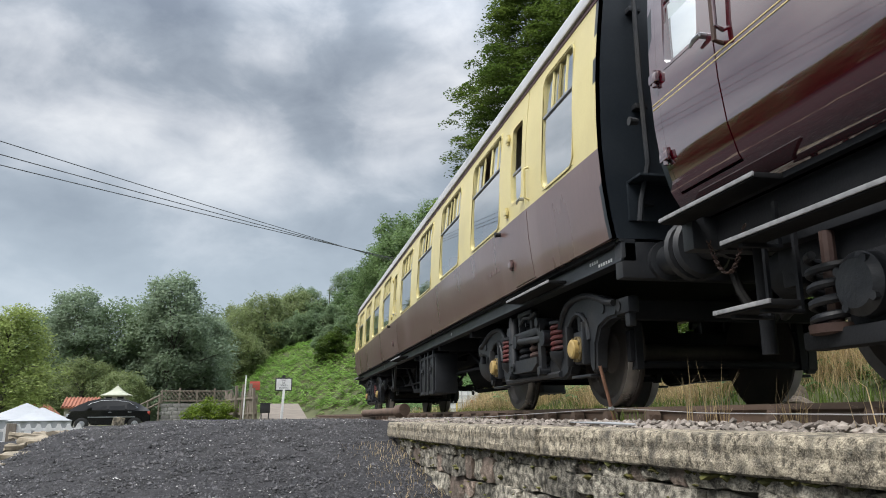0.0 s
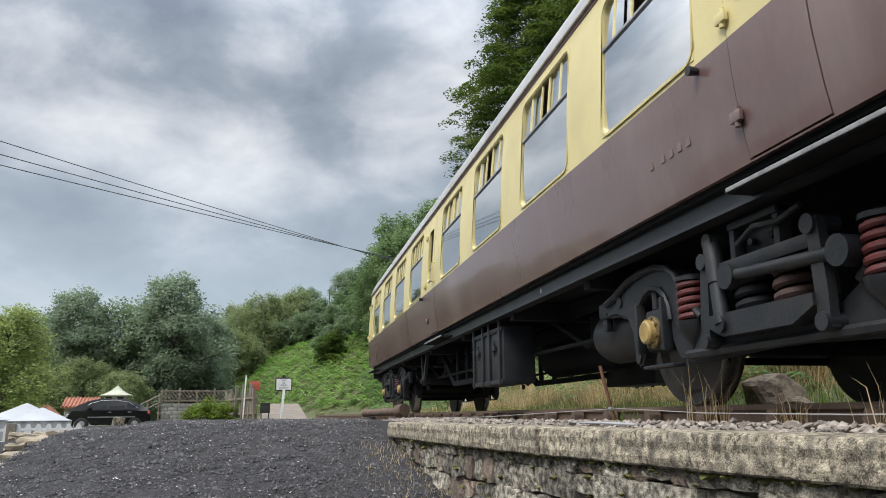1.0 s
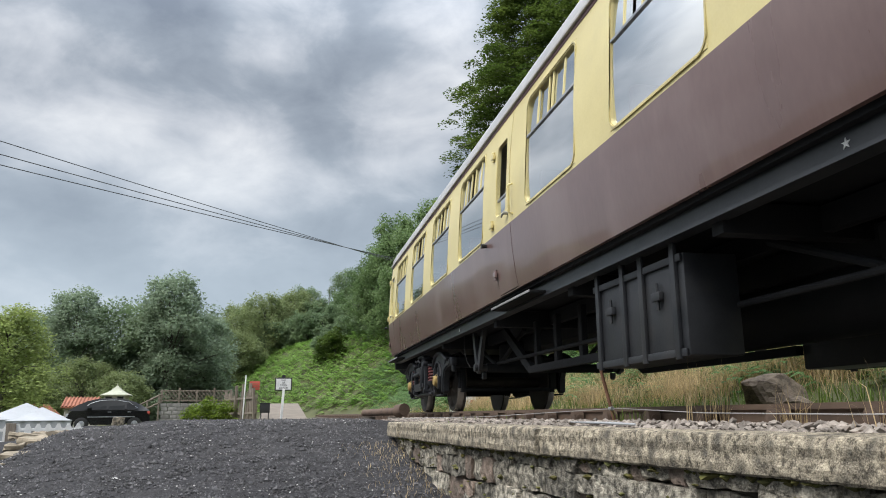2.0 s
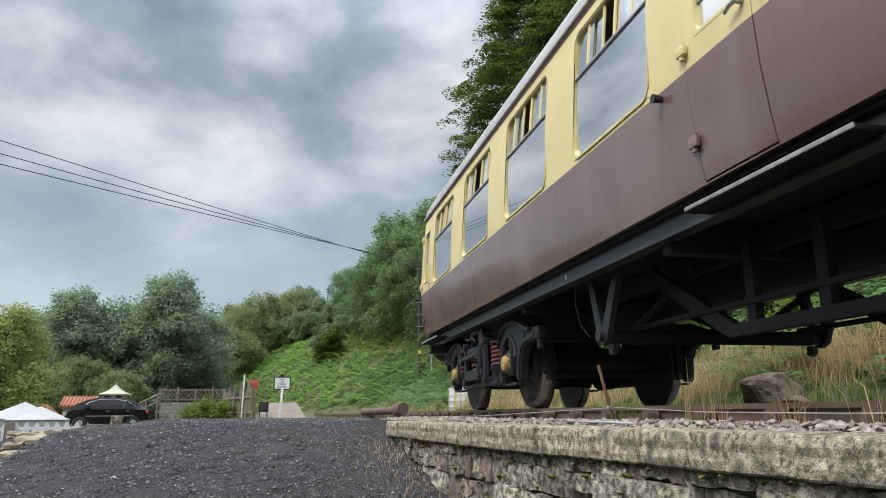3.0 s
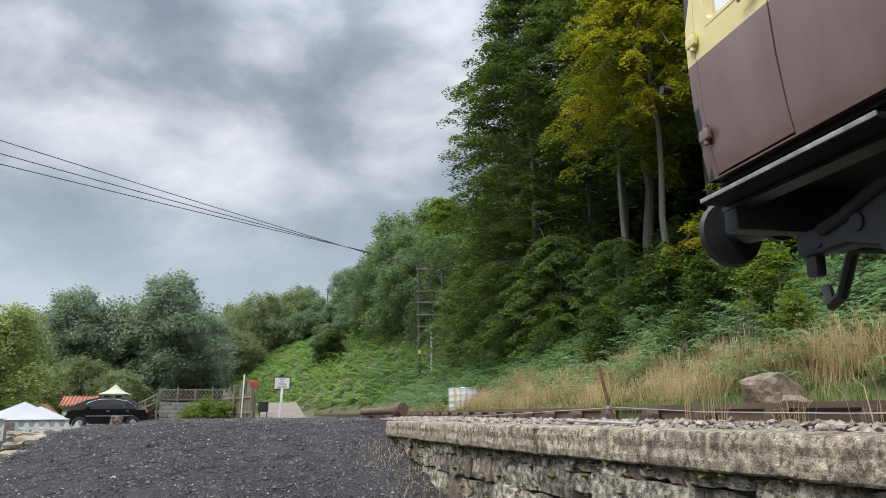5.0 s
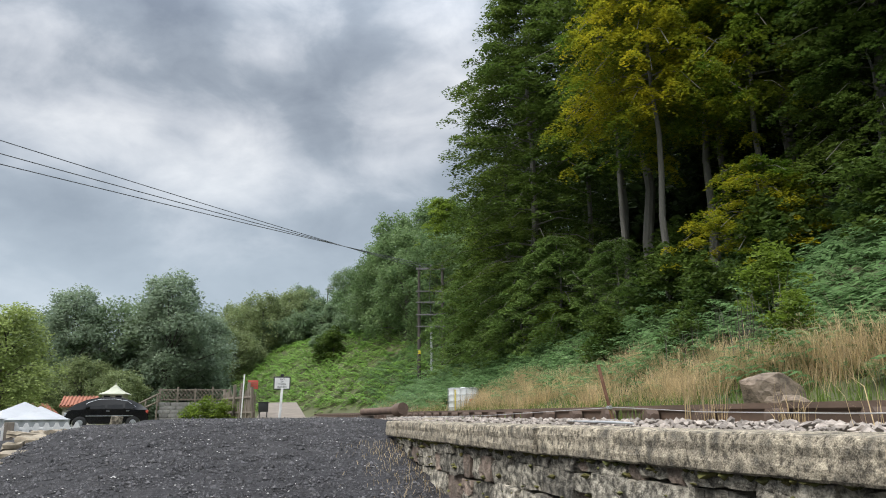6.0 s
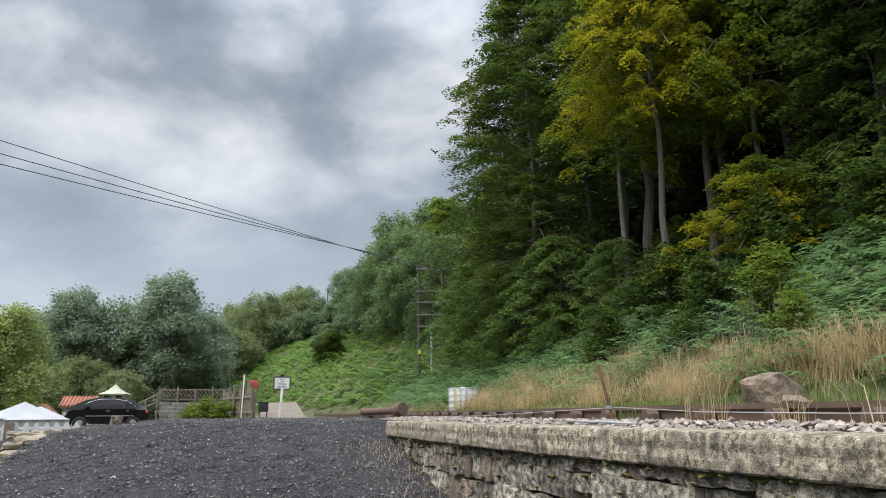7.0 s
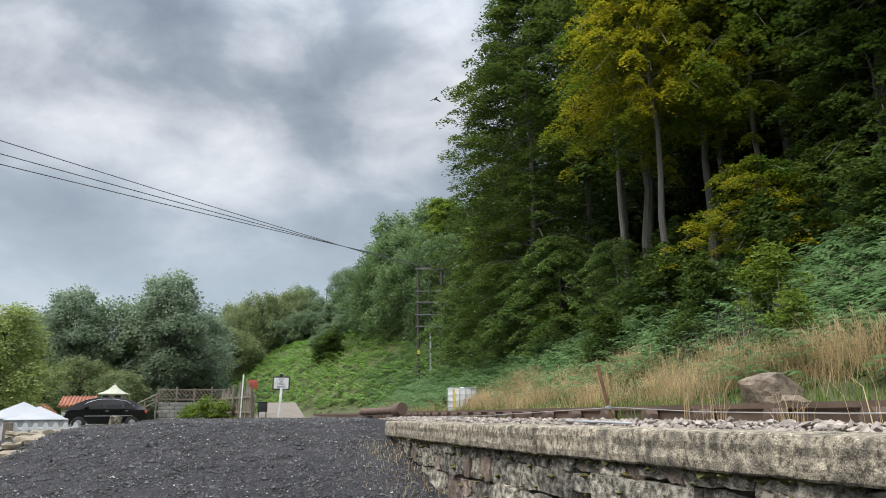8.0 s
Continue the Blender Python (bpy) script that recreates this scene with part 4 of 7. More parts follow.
def cover_bank():
    rng = np.random.default_rng(21)

    def spread(n, x0, x1, y0, y1, keep):
        out = []
        while len(out) < n:
            x, y = rng.uniform(x0, x1), rng.uniform(y0, y1)
            if rng.random() < keep(x, y):
                out.append((x, y, ground_z(x, y) - 0.03))
        return out

    def clump(x, y, q=0.35, s=0.0):
        return max(0.0, 0.5 + 0.8 * noise.noise((x * q, y * q, s)))

    fern_mesh("bracken", rng, spread(14000, 6.9, 18, 7, 45, lambda x, y: smoothstep(6.8, 8.4, x) * (0.35 + clump(x, y) ** 0.7)), 0.74, FERN, "green bracken covering the steep bank", "bracken")
    fern_mesh("bracken", rng, spread(4200, 6.6, 15, 30, 70, lambda x, y: smoothstep(6.6, 8.2, x)), 1.0, FERN, "tall bracken on the bank further along the line", "bracken")
    fern_mesh("bracken_field", rng, spread(7000, -12, 12, 58, 112, lambda x, y: smoothstep(0.2, 1.0, hill_z(x, y))), 1.1, FERN_FIELD, "bright green bracken field on the far slope", "bracken")
    tuft = [(6.7 + 2.4 * rng.random() ** 1.4, 9.9 + 19 * rng.random() ** 1.2) for _ in range(74)]
    hay, ways = [], []
    for cx, cy in tuft:
        wide = rng.uniform(0.10, 0.24)
        for _ in range(int(900 * wide)):
            x, y = cx + rng.normal(0, wide), cy + rng.normal(0, wide * 1.2)
            ways.append(math.atan2(y - cy, x - cx))
            hay.append((x, y, ground_z(x, y) - 0.02))
    blade_mesh("dry_grass", rng, hay, 0.62, 0.0045, HAY, "arching dry straw-coloured grass along the foot of the bank", "dry grass", 1.9, ways)
    tall = [(x, y, ground_z(x, y) - 0.02) for x, y in zip(rng.normal(7.75, 0.3, 1300), rng.normal(9.2, 0.8, 1300))]
    blade_mesh("dry_grass", rng, tall, 0.8, 0.004, HAY, "tall pale dry grass beyond the boulder", "dry grass", 2.2)
    blade_mesh("green_grass", rng, spread(17000, 5.2, 8.6, 6, 40, lambda x, y: 0.9 - 0.5 * smoothstep(6.6, 7.4, x)), 0.26, 0.007, GRASS, "short green grass beside the far rail", "grass", 0.9)
    blade_mesh("dry_grass", rng, spread(4200, 6.0, 8.6, 14, 60, lambda x, y: clump(x, y, 0.5, 3) ** 2), 0.42, 0.007, HAY, "dry grass along the foot of the bank further on", "dry grass", 1.8)
    stems = [(x, y, ground_z(x, y) - 0.02) for x, y in zip(rng.normal(8.9, 0.5, 130), rng.normal(13.2, 1.1, 130))]
    blade_mesh("dead_stems", rng, stems, 1.25, 0.006, BARK, "bare brown bramble and dock stems on the bank", "dead stems", 0.9)
    # bushes on the bank
    bush_d = tree_meshes(31, 1.5, 0.1, 0.95, 60, 65, 0.066, LEAF_BEECH, BARK, 0.03, 1.0, 0.4)
    bush_l = tree_meshes(32, 1.6, 0.1, 0.9, 60, 65, 0.06, LEAF_LIGHT, BARK, 0.03, 1.0, 0.4)
    for x, y, s, turn, src in ((11.4, 20.5, 1.3, 0, bush_d), (10.6, 17.0, 1.0, 60, bush_d), (11.6, 30.5, 1.3, 100, bush_l), (9.4, 21, 0.9, 200, bush_d), (10.2, 14, 0.9, 20, bush_l),
                               (13.0, 17.5, 1.3, 80, bush_d), (13.2, 13.8, 1.2, 300, bush_d), (12.8, 36, 1.8, 90, bush_d), (11.5, 44, 1.6, 10, bush_d), (5.5, 84, 2.0, 0, bush_d), (4.6, 86, 1.6, 70, bush_d),
                               (8.9, 15.4, 0.55, 0, bush_d), (8.5, 11.2, 0.6, 0, bush_l), (14.5, 25, 1.5, 0, bush_d), (16.5, 22, 1.5, 0, bush_d)):
        plant_tree("bank_bush", src, "tangled green bush on the bank", rooted(x, y, s, turn, 0.05), "bushes on the bank")


cover_bank()

# ---- train ----
# Each coach stands in its own space: x across, y along the coach from its end, z over the rail top.
def lateral(profile, z):
    for (x0, z0), (x1, z1) in zip(profile, profile[1:]):
        if z0 <= z <= z1:
            return x0 + (x1 - x0) * (z - z0) / (z1 - z0)
    return profile[-1][0] if z > profile[-1][1] else profile[0][0]


SIDE = [(1.287, 1.19), (1.315, 1.35), (1.345, 1.6), (1.36, 1.86), (1.36, 2.1), (1.35, 2.4), (1.335, 2.6), (1.315, 2.8), (1.29, 3.0), (1.275, 3.14)]
SIDE_OLD = [(1.10, 1.10), (1.20, 1.16), (1.27, 1.28), (1.32, 1.45), (1.35, 1.7), (1.36, 1.95), (1.355, 2.2), (1.345, 2.45), (1.325, 2.7), (1.30, 2.95), (1.27, 3.14)]


def rounded(y0, y1, z0, z1, r, seg=5):
    """A rectangle with rounded corners in (y, z)."""
    out = []
    for cy, cz, a0 in ((y1 - r, z0 + r, -90), (y1 - r, z1 - r, 0), (y0 + r, z1 - r, 90), (y0 + r, z0 + r, 180)):
        for i in range(seg + 1):
            a = radians(a0 + 90 * i / seg)
            out.append((cy + r * math.cos(a), cz + r * math.sin(a)))
    return out


def side_sheet(bm, profile, sgn, y0, y1, openings, colour_z, cuts=(), z_lo=None, z_hi=None, out=0.0, dents=0.0025):
    """The curved side of a coach from y0 to y1, with real openings, 35 mm thick."""
    z_lo, z_hi = z_lo or profile[0][1], z_hi or profile[-1][1]
    zs = sorted({round(q, 4) for q in [z for _, z in profile if z_lo < z < z_hi] + [z_lo, z_hi, colour_z] + [z for o in openings for z in o[2:]] + list(cuts) if z_lo <= q <= z_hi})
    ys = sorted({round(q, 4) for q in [y0, y1] + [y for o in openings for y in o[:2]]})
    dense = []
    for a, b in zip(ys, ys[1:]):
        k = max(1, int((b - a) / 0.35))
        dense += [a + (b - a) * i / k for i in range(k)]
    ys = dense + [ys[-1]]
    grid = {}

    def vert(i, j):
        if (i, j) not in grid:
            dent = dents * noise.noise((ys[i] * 1.7, zs[j] * 2.2, sgn * 3)) if 0 < i < len(ys) - 1 else 0
            grid[i, j] = bm.verts.new((sgn * (lateral(profile, zs[j]) + out + dent), ys[i], zs[j]))
        return grid[i, j]

    faces = []
    for i in range(len(ys) - 1):
        for j in range(len(zs) - 1):
            cy, cz = (ys[i] + ys[i + 1]) / 2, (zs[j] + zs[j + 1]) / 2
            if any(o[0] < cy < o[1] and o[2] < cz < o[3] for o in openings):
                continue
            q = [vert(i, j), vert(i + 1, j), vert(i + 1, j + 1), vert(i, j + 1)]
            f = bm.faces.new(q if sgn > 0 else q[::-1])
            f.material_index = 0 if cz > colour_z else 1
            f.smooth = True
            faces.append(f)
    ext = bmesh.ops.extrude_face_region(bm, geom=faces)
    new_verts = [g for g in ext["geom"] if isinstance(g, bmesh.types.BMVert)]
    for v in new_verts:
        v.co.x -= sgn * 0.035
    bmesh.ops.recalc_face_normals(bm, faces=bm.faces)


def frame_ring(bm, profile, sgn, outer, inner_margin, r, proud, depth):
    """A frame that follows the side's curve: outer square edge, rounded inner edge."""
    y0, y1, z0, z1 = outer
    inn = rounded(y0 + inner_margin, y1 - inner_margin, z0 + inner_margin, z1 - inner_margin, r, 5)
    seg = len(inn) // 4
    out_pts = []
    for c, (cy, cz) in enumerate(((y1, z0), (y1, z1), (y0, z1), (y0, z0))):
        out_pts += [(cy, cz)] * seg
    rings = []
    for pts, off in ((out_pts, 0.0), (out_pts, proud), (inn, proud), (inn, -depth)):
        rings.append([bm.verts.new((sgn * (lateral(profile, z) + off), y, z)) for y, z in pts])
    for a, b in zip(rings, rings[1:]):
        n = len(a)
        for k in range(n):
            try:
                bm.faces.new((a[k], a[(k + 1) % n], b[(k + 1) % n], b[k]))
            except ValueError:
                pass
    bmesh.ops.remove_doubles(bm, verts=bm.verts, dist=0.0002)
    bmesh.ops.recalc_face_normals(bm, faces=bm.faces)


def bead(bm, profile, sgn, y0, y1, z0, z1, r, width, proud):
    """A thin raised moulding round a window."""
    a = rounded(y0, y1, z0, z1, r, 5)
    b = rounded(y0 - width, y1 + width, z0 - width, z1 + width, r + width, 5)
    rings = []
    for pts, off in ((a, 0.002), (a, proud), (b, proud), (b, 0.0)):
        rings.append([bm.verts.new((sgn * (lateral(profile, z) + off), y, z)) for y, z in pts])
    for p, q in zip(rings, rings[1:]):
        n = len(p)
        for k in range(n):
            bm.faces.new((p[k], p[(k + 1) % n], q[(k + 1) % n], q[k]))
    bmesh.ops.recalc_face_normals(bm, faces=bm.faces)


def pane(bm, profile, sgn, y0, y1, z0, z1, inset):
    zs = [z0 + (z1 - z0) * i / 4 for i in range(5)]
    cols = []
    for z in zs:
        x = sgn * (lateral(profile, z) - inset)
        cols.append((bm.verts.new((x, y0, z)), bm.verts.new((x, y1, z))))
    for a, b in zip(cols, cols[1:]):
        f = bm.faces.new((a[0], a[1], b[1], b[0]))
        f.smooth = True
    bmesh.ops.recalc_face_normals(bm, faces=bm.faces)


def coach_window(coach, profile, sgn, y0, y1, z0, z1, vents, body_mat, opened=0.0):
    """A fixed light with sliding ventilators over it; vents: how many, opened: gap in metres between the sliders."""
    bm = bmesh.new()
    frame_ring(bm, profile, sgn, (y0 - 0.004, y1 + 0.004, z0 - 0.004, z1 + 0.004), 0.016, 0.085, 0.004, 0.03)
    w = part("window", bm, body_mat, coach)
    bm = bmesh.new()
    bead(bm, profile, sgn, y0 + 0.0, y1 - 0.0, z0 + 0.0, z1 - 0.0, 0.1, 0.014, 0.011)
    part("beading", bm, BEAD, w)
    zt = z1 - 0.40 if vents else z1 - 0.012
    bm = bmesh.new()
    pane(bm, profile, sgn, y0 + 0.014, y1 - 0.014, z0 + 0.014, zt, 0.018)
    g = part("pane", bm, GLASS, w)
    g.visible_shadow = False
    if vents:
        bm = bmesh.new()
        x = sgn * (lateral(profile, zt) - 0.014)
        box(bm, (x - 0.012, y0 + 0.012, zt - 0.008), (x + 0.014, y1 - 0.012, zt + 0.014), 0.004)
        part("transom", bm, STEEL, w)
        wide = y1 - y0
        ends = [(y0 + 0.02, y0 + wide * 0.27, 0.022), (y1 - wide * 0.27, y1 - 0.02, 0.022),
                (y0 + wide * 0.27 - opened, y0 + wide * 0.5 - opened, 0.034), (y0 + wide * 0.5 + opened, y1 - wide * 0.27 + opened, 0.034)]
        for a, b, inset in ends:
            bm = bmesh.new()
            pane(bm, profile, sgn, a, b, zt + 0.01, z1 - 0.02, inset)
            g = part("ventilator", bm, GLASS, w)
            g.visible_shadow = False
            if inset > 0.03:
                for yy in (a, b):
                    bm = bmesh.new()
                    pts = [(sgn * (lateral(profile, zz) - inset + 0.01), yy, zz) for zz in (zt + 0.01, (zt + z1) / 2, z1 - 0.02)]
                    tube(bm, pts, 0.014, 6)
                    part("slider_frame", bm, CREAM, w)
    return w


def coach_door(coach, profile, sgn, y0, y1, wy, wz, mats, colour_z, hinge_high, gap=0.007, glass_drop=0.0, hinge_mat=None, low=None, dents=0.0025):
    """A slam door with a droplight, hinges, handle and grab rail; wy, wz: the light's sides and heights."""
    bm = bmesh.new()
    z_lo, z_hi = low or profile[0][1] + 0.02, profile[-1][1] - 0.06
    side_sheet(bm, profile, sgn, y0 + gap, y1 - gap, [(wy[0], wy[1], wz[0], wz[1])], colour_z, z_lo=z_lo, z_hi=z_hi, out=0.003, dents=dents)
    d = part("door", bm, mats, coach)
    bm = bmesh.new()
    frame_ring(bm, profile, sgn, (wy[0] - 0.004, wy[1] + 0.004, wz[0] - 0.004, wz[1] + 0.004), 0.02, 0.05, 0.006, 0.035)
    part("window_frame", bm, mats[0], d)
    bm = bmesh.new()
    top = wz[1] - 0.012 - glass_drop
    pane(bm, profile, sgn, wy[0] + 0.012, wy[1] - 0.012, wz[0] + 0.012, top, 0.025)
    g = part("droplight", bm, GLASS, d)
    g.visible_shadow = False
    if glass_drop:
        bm = bmesh.new()
        x = sgn * (lateral(profile, top) - 0.025)
        box(bm, (x - 0.012, wy[0] + 0.01, top - 0.012), (x + 0.012, wy[1] - 0.01, top + 0.012), 0.004)
        part("sash_bar", bm, STEEL, d)
    hy, ly = (y1 - 0.004, y0) if hinge_high else (y0 + 0.004, y1)
    for z in (z_lo + 0.22, 1.98, 2.78):
        bm = bmesh.new()
        x = sgn * (lateral(profile, z) + 0.018)
        rod(bm, (x, hy, z - 0.055), (x, hy, z + 0.055), 0.017, seg=10)
        box(bm, (x - 0.02, hy - 0.045, z - 0.03), (x + 0.006, hy + 0.045, z + 0.03), 0.006)
        part("hinge", bm, hinge_mat or mats[0 if z > colour_z else 1], d)
    inward = 1 if ly == y0 else -1
    bm = bmesh.new()
    x = sgn * (lateral(profile, 1.98) + 0.03)
    rod(bm, (x - sgn * 0.03, ly + inward * 0.07, 1.98), (x + sgn * 0.012, ly + inward * 0.07, 1.98), 0.018, seg=10)
    tube(bm, [(x + sgn * 0.012, ly + inward * 0.06, 1.98), (x + sgn * 0.016, ly + inward * 0.12, 1.975), (x + sgn * 0.01, ly + inward * 0.17, 1.96)], [0.012, 0.013, 0.009], 8)
    part("door_handle", bm, STEEL, d)
    bm = bmesh.new()
    gx = sgn * (lateral(profile, 2.1) + 0.045)
    y = ly - inward * 0.09
    tube(bm, [(gx - sgn * 0.045, y, 1.93), (gx, y, 1.95), (gx, y, 2.1), (gx, y, 2.23), (gx - sgn * 0.045, y, 2.25)], 0.012, 8)
    part("grab_rail", bm, hinge_mat or mats[0], coach)
    bm = bmesh.new()
    rod(bm, (sgn * lateral(profile, 1.88), hy + (0.30 if hinge_high else -0.30), 1.82), (sgn * (lateral(profile, 1.88) + 0.06), hy + (0.30 if hinge_high else -0.30), 1.82), 0.022, 0.03, 10)
    part("door_stop", bm, RUBBER, coach)
    return d


def roof_part(coach, y0, y1, profile, material, rise=0.62):
    bm = bmesh.new()
    xe, ze = profile[-1]
    pts = [(-xe - 0.015, ze), *[(-(xe + 0.01) * math.cos(math.pi * i / 16) ** 0.9 if i < 8 else (xe + 0.01) * abs(math.cos(math.pi * i / 16)) ** 0.9 if i > 8 else 0.0,
            ze + rise * math.sin(math.pi * i / 16) ** 0.85) for i in range(1, 16)], (xe + 0.015, ze)]
    rings = [[bm.verts.new((x, y, z)) for x, z in pts] for y in (y0 - 0.03, *[y0 + (y1 - y0) * i / 6 for i in range(1, 6)], y1 + 0.03)]
    for a, b in zip(rings, rings[1:]):
        for k in range(len(pts) - 1):
            f = bm.faces.new((a[k], a[k + 1], b[k + 1], b[k]))
            f.smooth = True
    ext = bmesh.ops.extrude_face_region(bm, geom=bm.faces[:])
    for v in ext["geom"]:
        if isinstance(v, bmesh.types.BMVert):
            v.co = Vector((v.co.x * 0.97, v.co.y, ze + (v.co.z - ze) * 0.93 + 0.001))
    bmesh.ops.recalc_face_normals(bm, faces=bm.faces)
    r = part("roof", bm, (material, LINING), coach, "grey curved roof")
    for sgn in (-1, 1):
        bm = bmesh.new()
        box(bm, (sgn * (xe + 0.0), y0 - 0.03, ze - 0.005), (sgn * (xe + 0.035), y1 + 0.03, ze + 0.035), 0.008)
        part("gutter", bm, GUTTER, r)
        bm = bmesh.new()
        box(bm, (sgn * (xe - 0.004), y0, ze - 0.045), (sgn * (xe + 0.012), y1, ze - 0.006), 0.004)
        part("cantrail", bm, TRIM_MAROON, r)
    n = 7
    for i in range(n):
        bm = bmesh.new()
        yy = y0 + (y1 - y0) * (i + 0.5) / n
        lathe(bm, [(ze + rise - 0.05, 0.12), (ze + rise + 0.05, 0.12), (ze + rise + 0.08, 0.17), (ze + rise + 0.11, 0.15), (ze + rise + 0.12, 0.02)], "z", 12, (0.45 * (-1) ** i, yy, -0.04))
        part("roof_vent", bm, material, r)
    return r


def wheelset(coach, y, radius=0.475):
    bm = bmesh.new()
    for sgn in (-1, 1):
        w = [(0.68, 0.05), (0.68, radius + 0.028), (0.705, radius + 0.026), (0.715, radius + 0.002), (0.80, radius - 0.004), (0.815, radius - 0.012), (0.812, radius - 0.07), (0.79, radius - 0.085),
             (0.765, radius - 0.11), (0.76, 0.18), (0.80, 0.13), (0.82, 0.11), (0.82, 0.05)]
        before = set(bm.faces)
        lathe(bm, [(sgn * a, r) for a, r in w], "x", 36)
        for f in set(bm.faces) - before:
            c = f.calc_center_median()
            rr = math.hypot(c.y, c.z)
            f.material_index = 1 if rr > radius - 0.02 and abs(c.x) > 0.71 else 0
    rod(bm, (-1.0, 0, 0), (1.0, 0, 0), 0.08, seg=16)
    box(bm, (0.72, 0.14, -0.03), (0.77, 0.36, 0.03), 0.01)
    box(bm, (-0.77, 0.14, -0.03), (-0.72, 0.36, 0.03), 0.01)
    ob = part("wheelset", bm, (WHEEL, TREAD), coach, "steel wheels on an axle")
    ob.location = (0, y, radius)
    return ob


def coil(bm, centre, r, wire, z0, z1, turns, seg=8):
    n = int(turns * 14)
    pts = [(centre[0] + r * math.cos(2 * math.pi * turns * i / n), centre[1] + r * math.sin(2 * math.pi * turns * i / n), z0 + (z1 - z0) * i / n) for i in range(n + 1)]
    tube(bm, pts, wire, seg)


def cast_bogie(coach, yc, name="bogie"):
    """A cast-frame bogie: side frames arched over the axle boxes, red coil springs, bolster springs, dampers and links."""
    bogie = new(name)
    bogie.parent = coach
    bogie.location = (0, yc, 0)
    half = [(0.0, 0.30), (0.62, 0.27), (0.86, 0.26), (1.0, 0.30), (1.07, 0.42), (1.09, 0.70), (1.17, 0.78), (1.41, 0.78), (1.49, 0.70), (1.50, 0.34), (1.56, 0.27), (1.62, 0.30), (1.64, 0.52), (1.72, 0.64),
            (1.90, 0.69), (2.05, 0.69), (2.10, 0.76), (2.05, 0.82), (1.90, 0.85), (1.76, 0.90), (1.60, 0.945), (1.42, 0.965), (1.22, 0.965), (1.06, 0.93), (0.95, 0.86), (0.88, 0.76), (0.80, 0.66), (0.66, 0.55), (0.5, 0.46), (0.34, 0.42), (0.0, 0.41)]
    outline = half + [(-y, z) for y, z in half[::-1][1:-1]]
    for sgn in (-1, 1):
        bm = bmesh.new()
        plate(bm, outline, sgn * 0.93, sgn * 1.05)
        bmesh.ops.bevel(bm, geom=[e for e in bm.edges if len(e.link_faces) == 2 and e.calc_face_angle(0) > 0.8], offset=0.022, segments=3, affect="EDGES")
        # flanges along the top of the casting
        tube(bm, [(sgn * 1.06, y, z - 0.02) for y, z in half[17:28]], 0.028, 8)
        tube(bm, [(sgn * 1.06, -y, z - 0.02) for y, z in half[17:28]], 0.028, 8)
        for e in (-1, 1):
            rod(bm, (sgn * 1.0, e * 1.82, 0.785), (sgn * 1.062, e * 1.82, 0.785), 0.05, 0.042, 14)
            tube(bm, [(sgn * 1.06, e * (1.29 + 0.24 * math.cos(a)), 0.56 + 0.25 * math.sin(a)) for a in [math.pi * i / 8 for i in range(9)]], 0.02, 6)
        for e in (-1, 1):
            box(bm, (sgn * 0.94, e * 1.86, 0.70), (sgn * 1.04, e * 2.26, 0.83), 0.025)
            rod(bm, (sgn * 1.02, e * 2.1, 0.765), (sgn * 1.05, e * 2.1, 0.765), 0.04, seg=12)
            box(bm, (sgn * 0.96, e * 2.15, 0.60), (sgn * 1.02, e * 2.23, 0.72), 0.015)
        tube(bm, [(sgn * 1.06, y, 0.31) for y in (-0.85, -0.3, 0.3, 0.85)], 0.03, 6)
        part("side_frame", bm, BOGIE, bogie)
        for e in (-1, 1):
            ya = e * 1.29
            bm = bmesh.new()
            box(bm, (sgn * 0.9, ya - 0.125, 0.37), (sgn * 1.06, ya + 0.125, 0.66), 0.03)
            box(bm, (sgn * 0.96, ya - 0.215, 0.255), (sgn * 1.05, ya + 0.215, 0.28), 0.008)
            box(bm, (sgn * 1.03, ya - 0.2, 0.36), (sgn * 1.10, ya - 0.165, 0.72), 0.01)
            box(bm, (sgn * 1.03, ya + 0.165, 0.36), (sgn * 1.10, ya + 0.2, 0.72), 0.01)
            rod(bm, (sgn * 1.02, ya, 0.66), (sgn * 1.02, ya, 0.80), 0.035, seg=10)
            ab = part("axle_box", bm, BOGIE, bogie)
            bm = bmesh.new()
            lathe(bm, [(sgn * 1.085, 0.086), (sgn * 1.125, 0.083), (sgn * 1.137, 0.068), (sgn * 1.139, 0.02)], "x", 24, (0, ya, 0.5))
            part("axle_box_cover", bm, COVER_YELLOW, ab, "yellow painted axle box cover")
            bm = bmesh.new()
            lathe(bm, [(sgn * 1.06, 0.112), (sgn * 1.08, 0.112), (sgn * 1.087, 0.10), (sgn * 1.088, 0.04)], "x", 24, (0, ya, 0.5))
            for k in range(8):
                a = math.pi / 4 * k + 0.3
                rod(bm, (sgn * 1.08, ya + 0.098 * math.cos(a), 0.5 + 0.098 * math.sin(a)), (sgn * 1.098, ya + 0.098 * math.cos(a), 0.5 + 0.098 * math.sin(a)), 0.012, seg=6)
            part("cover_rim", bm, COVER_RIM, ab, "grimy bronze rim with bolts")
            # axle spring
            bm = bmesh.new()
            coil(bm, (sgn * 1.03, e * 0.80, 0), 0.083, 0.020, 0.52, 0.77, 5.0)
            part("coil_spring", bm, SPRING_RED, bogie, "red coil spring")
            bm = bmesh.new()
            lathe(bm, [(0.34, 0.02), (0.40, 0.05), (0.46, 0.105), (0.52, 0.112), (0.525, 0.05)], "z", 16, (sgn * 1.03, e * 0.80, 0))
            part("spring_seat", bm, BOGIE, bogie)
            bm = bmesh.new()
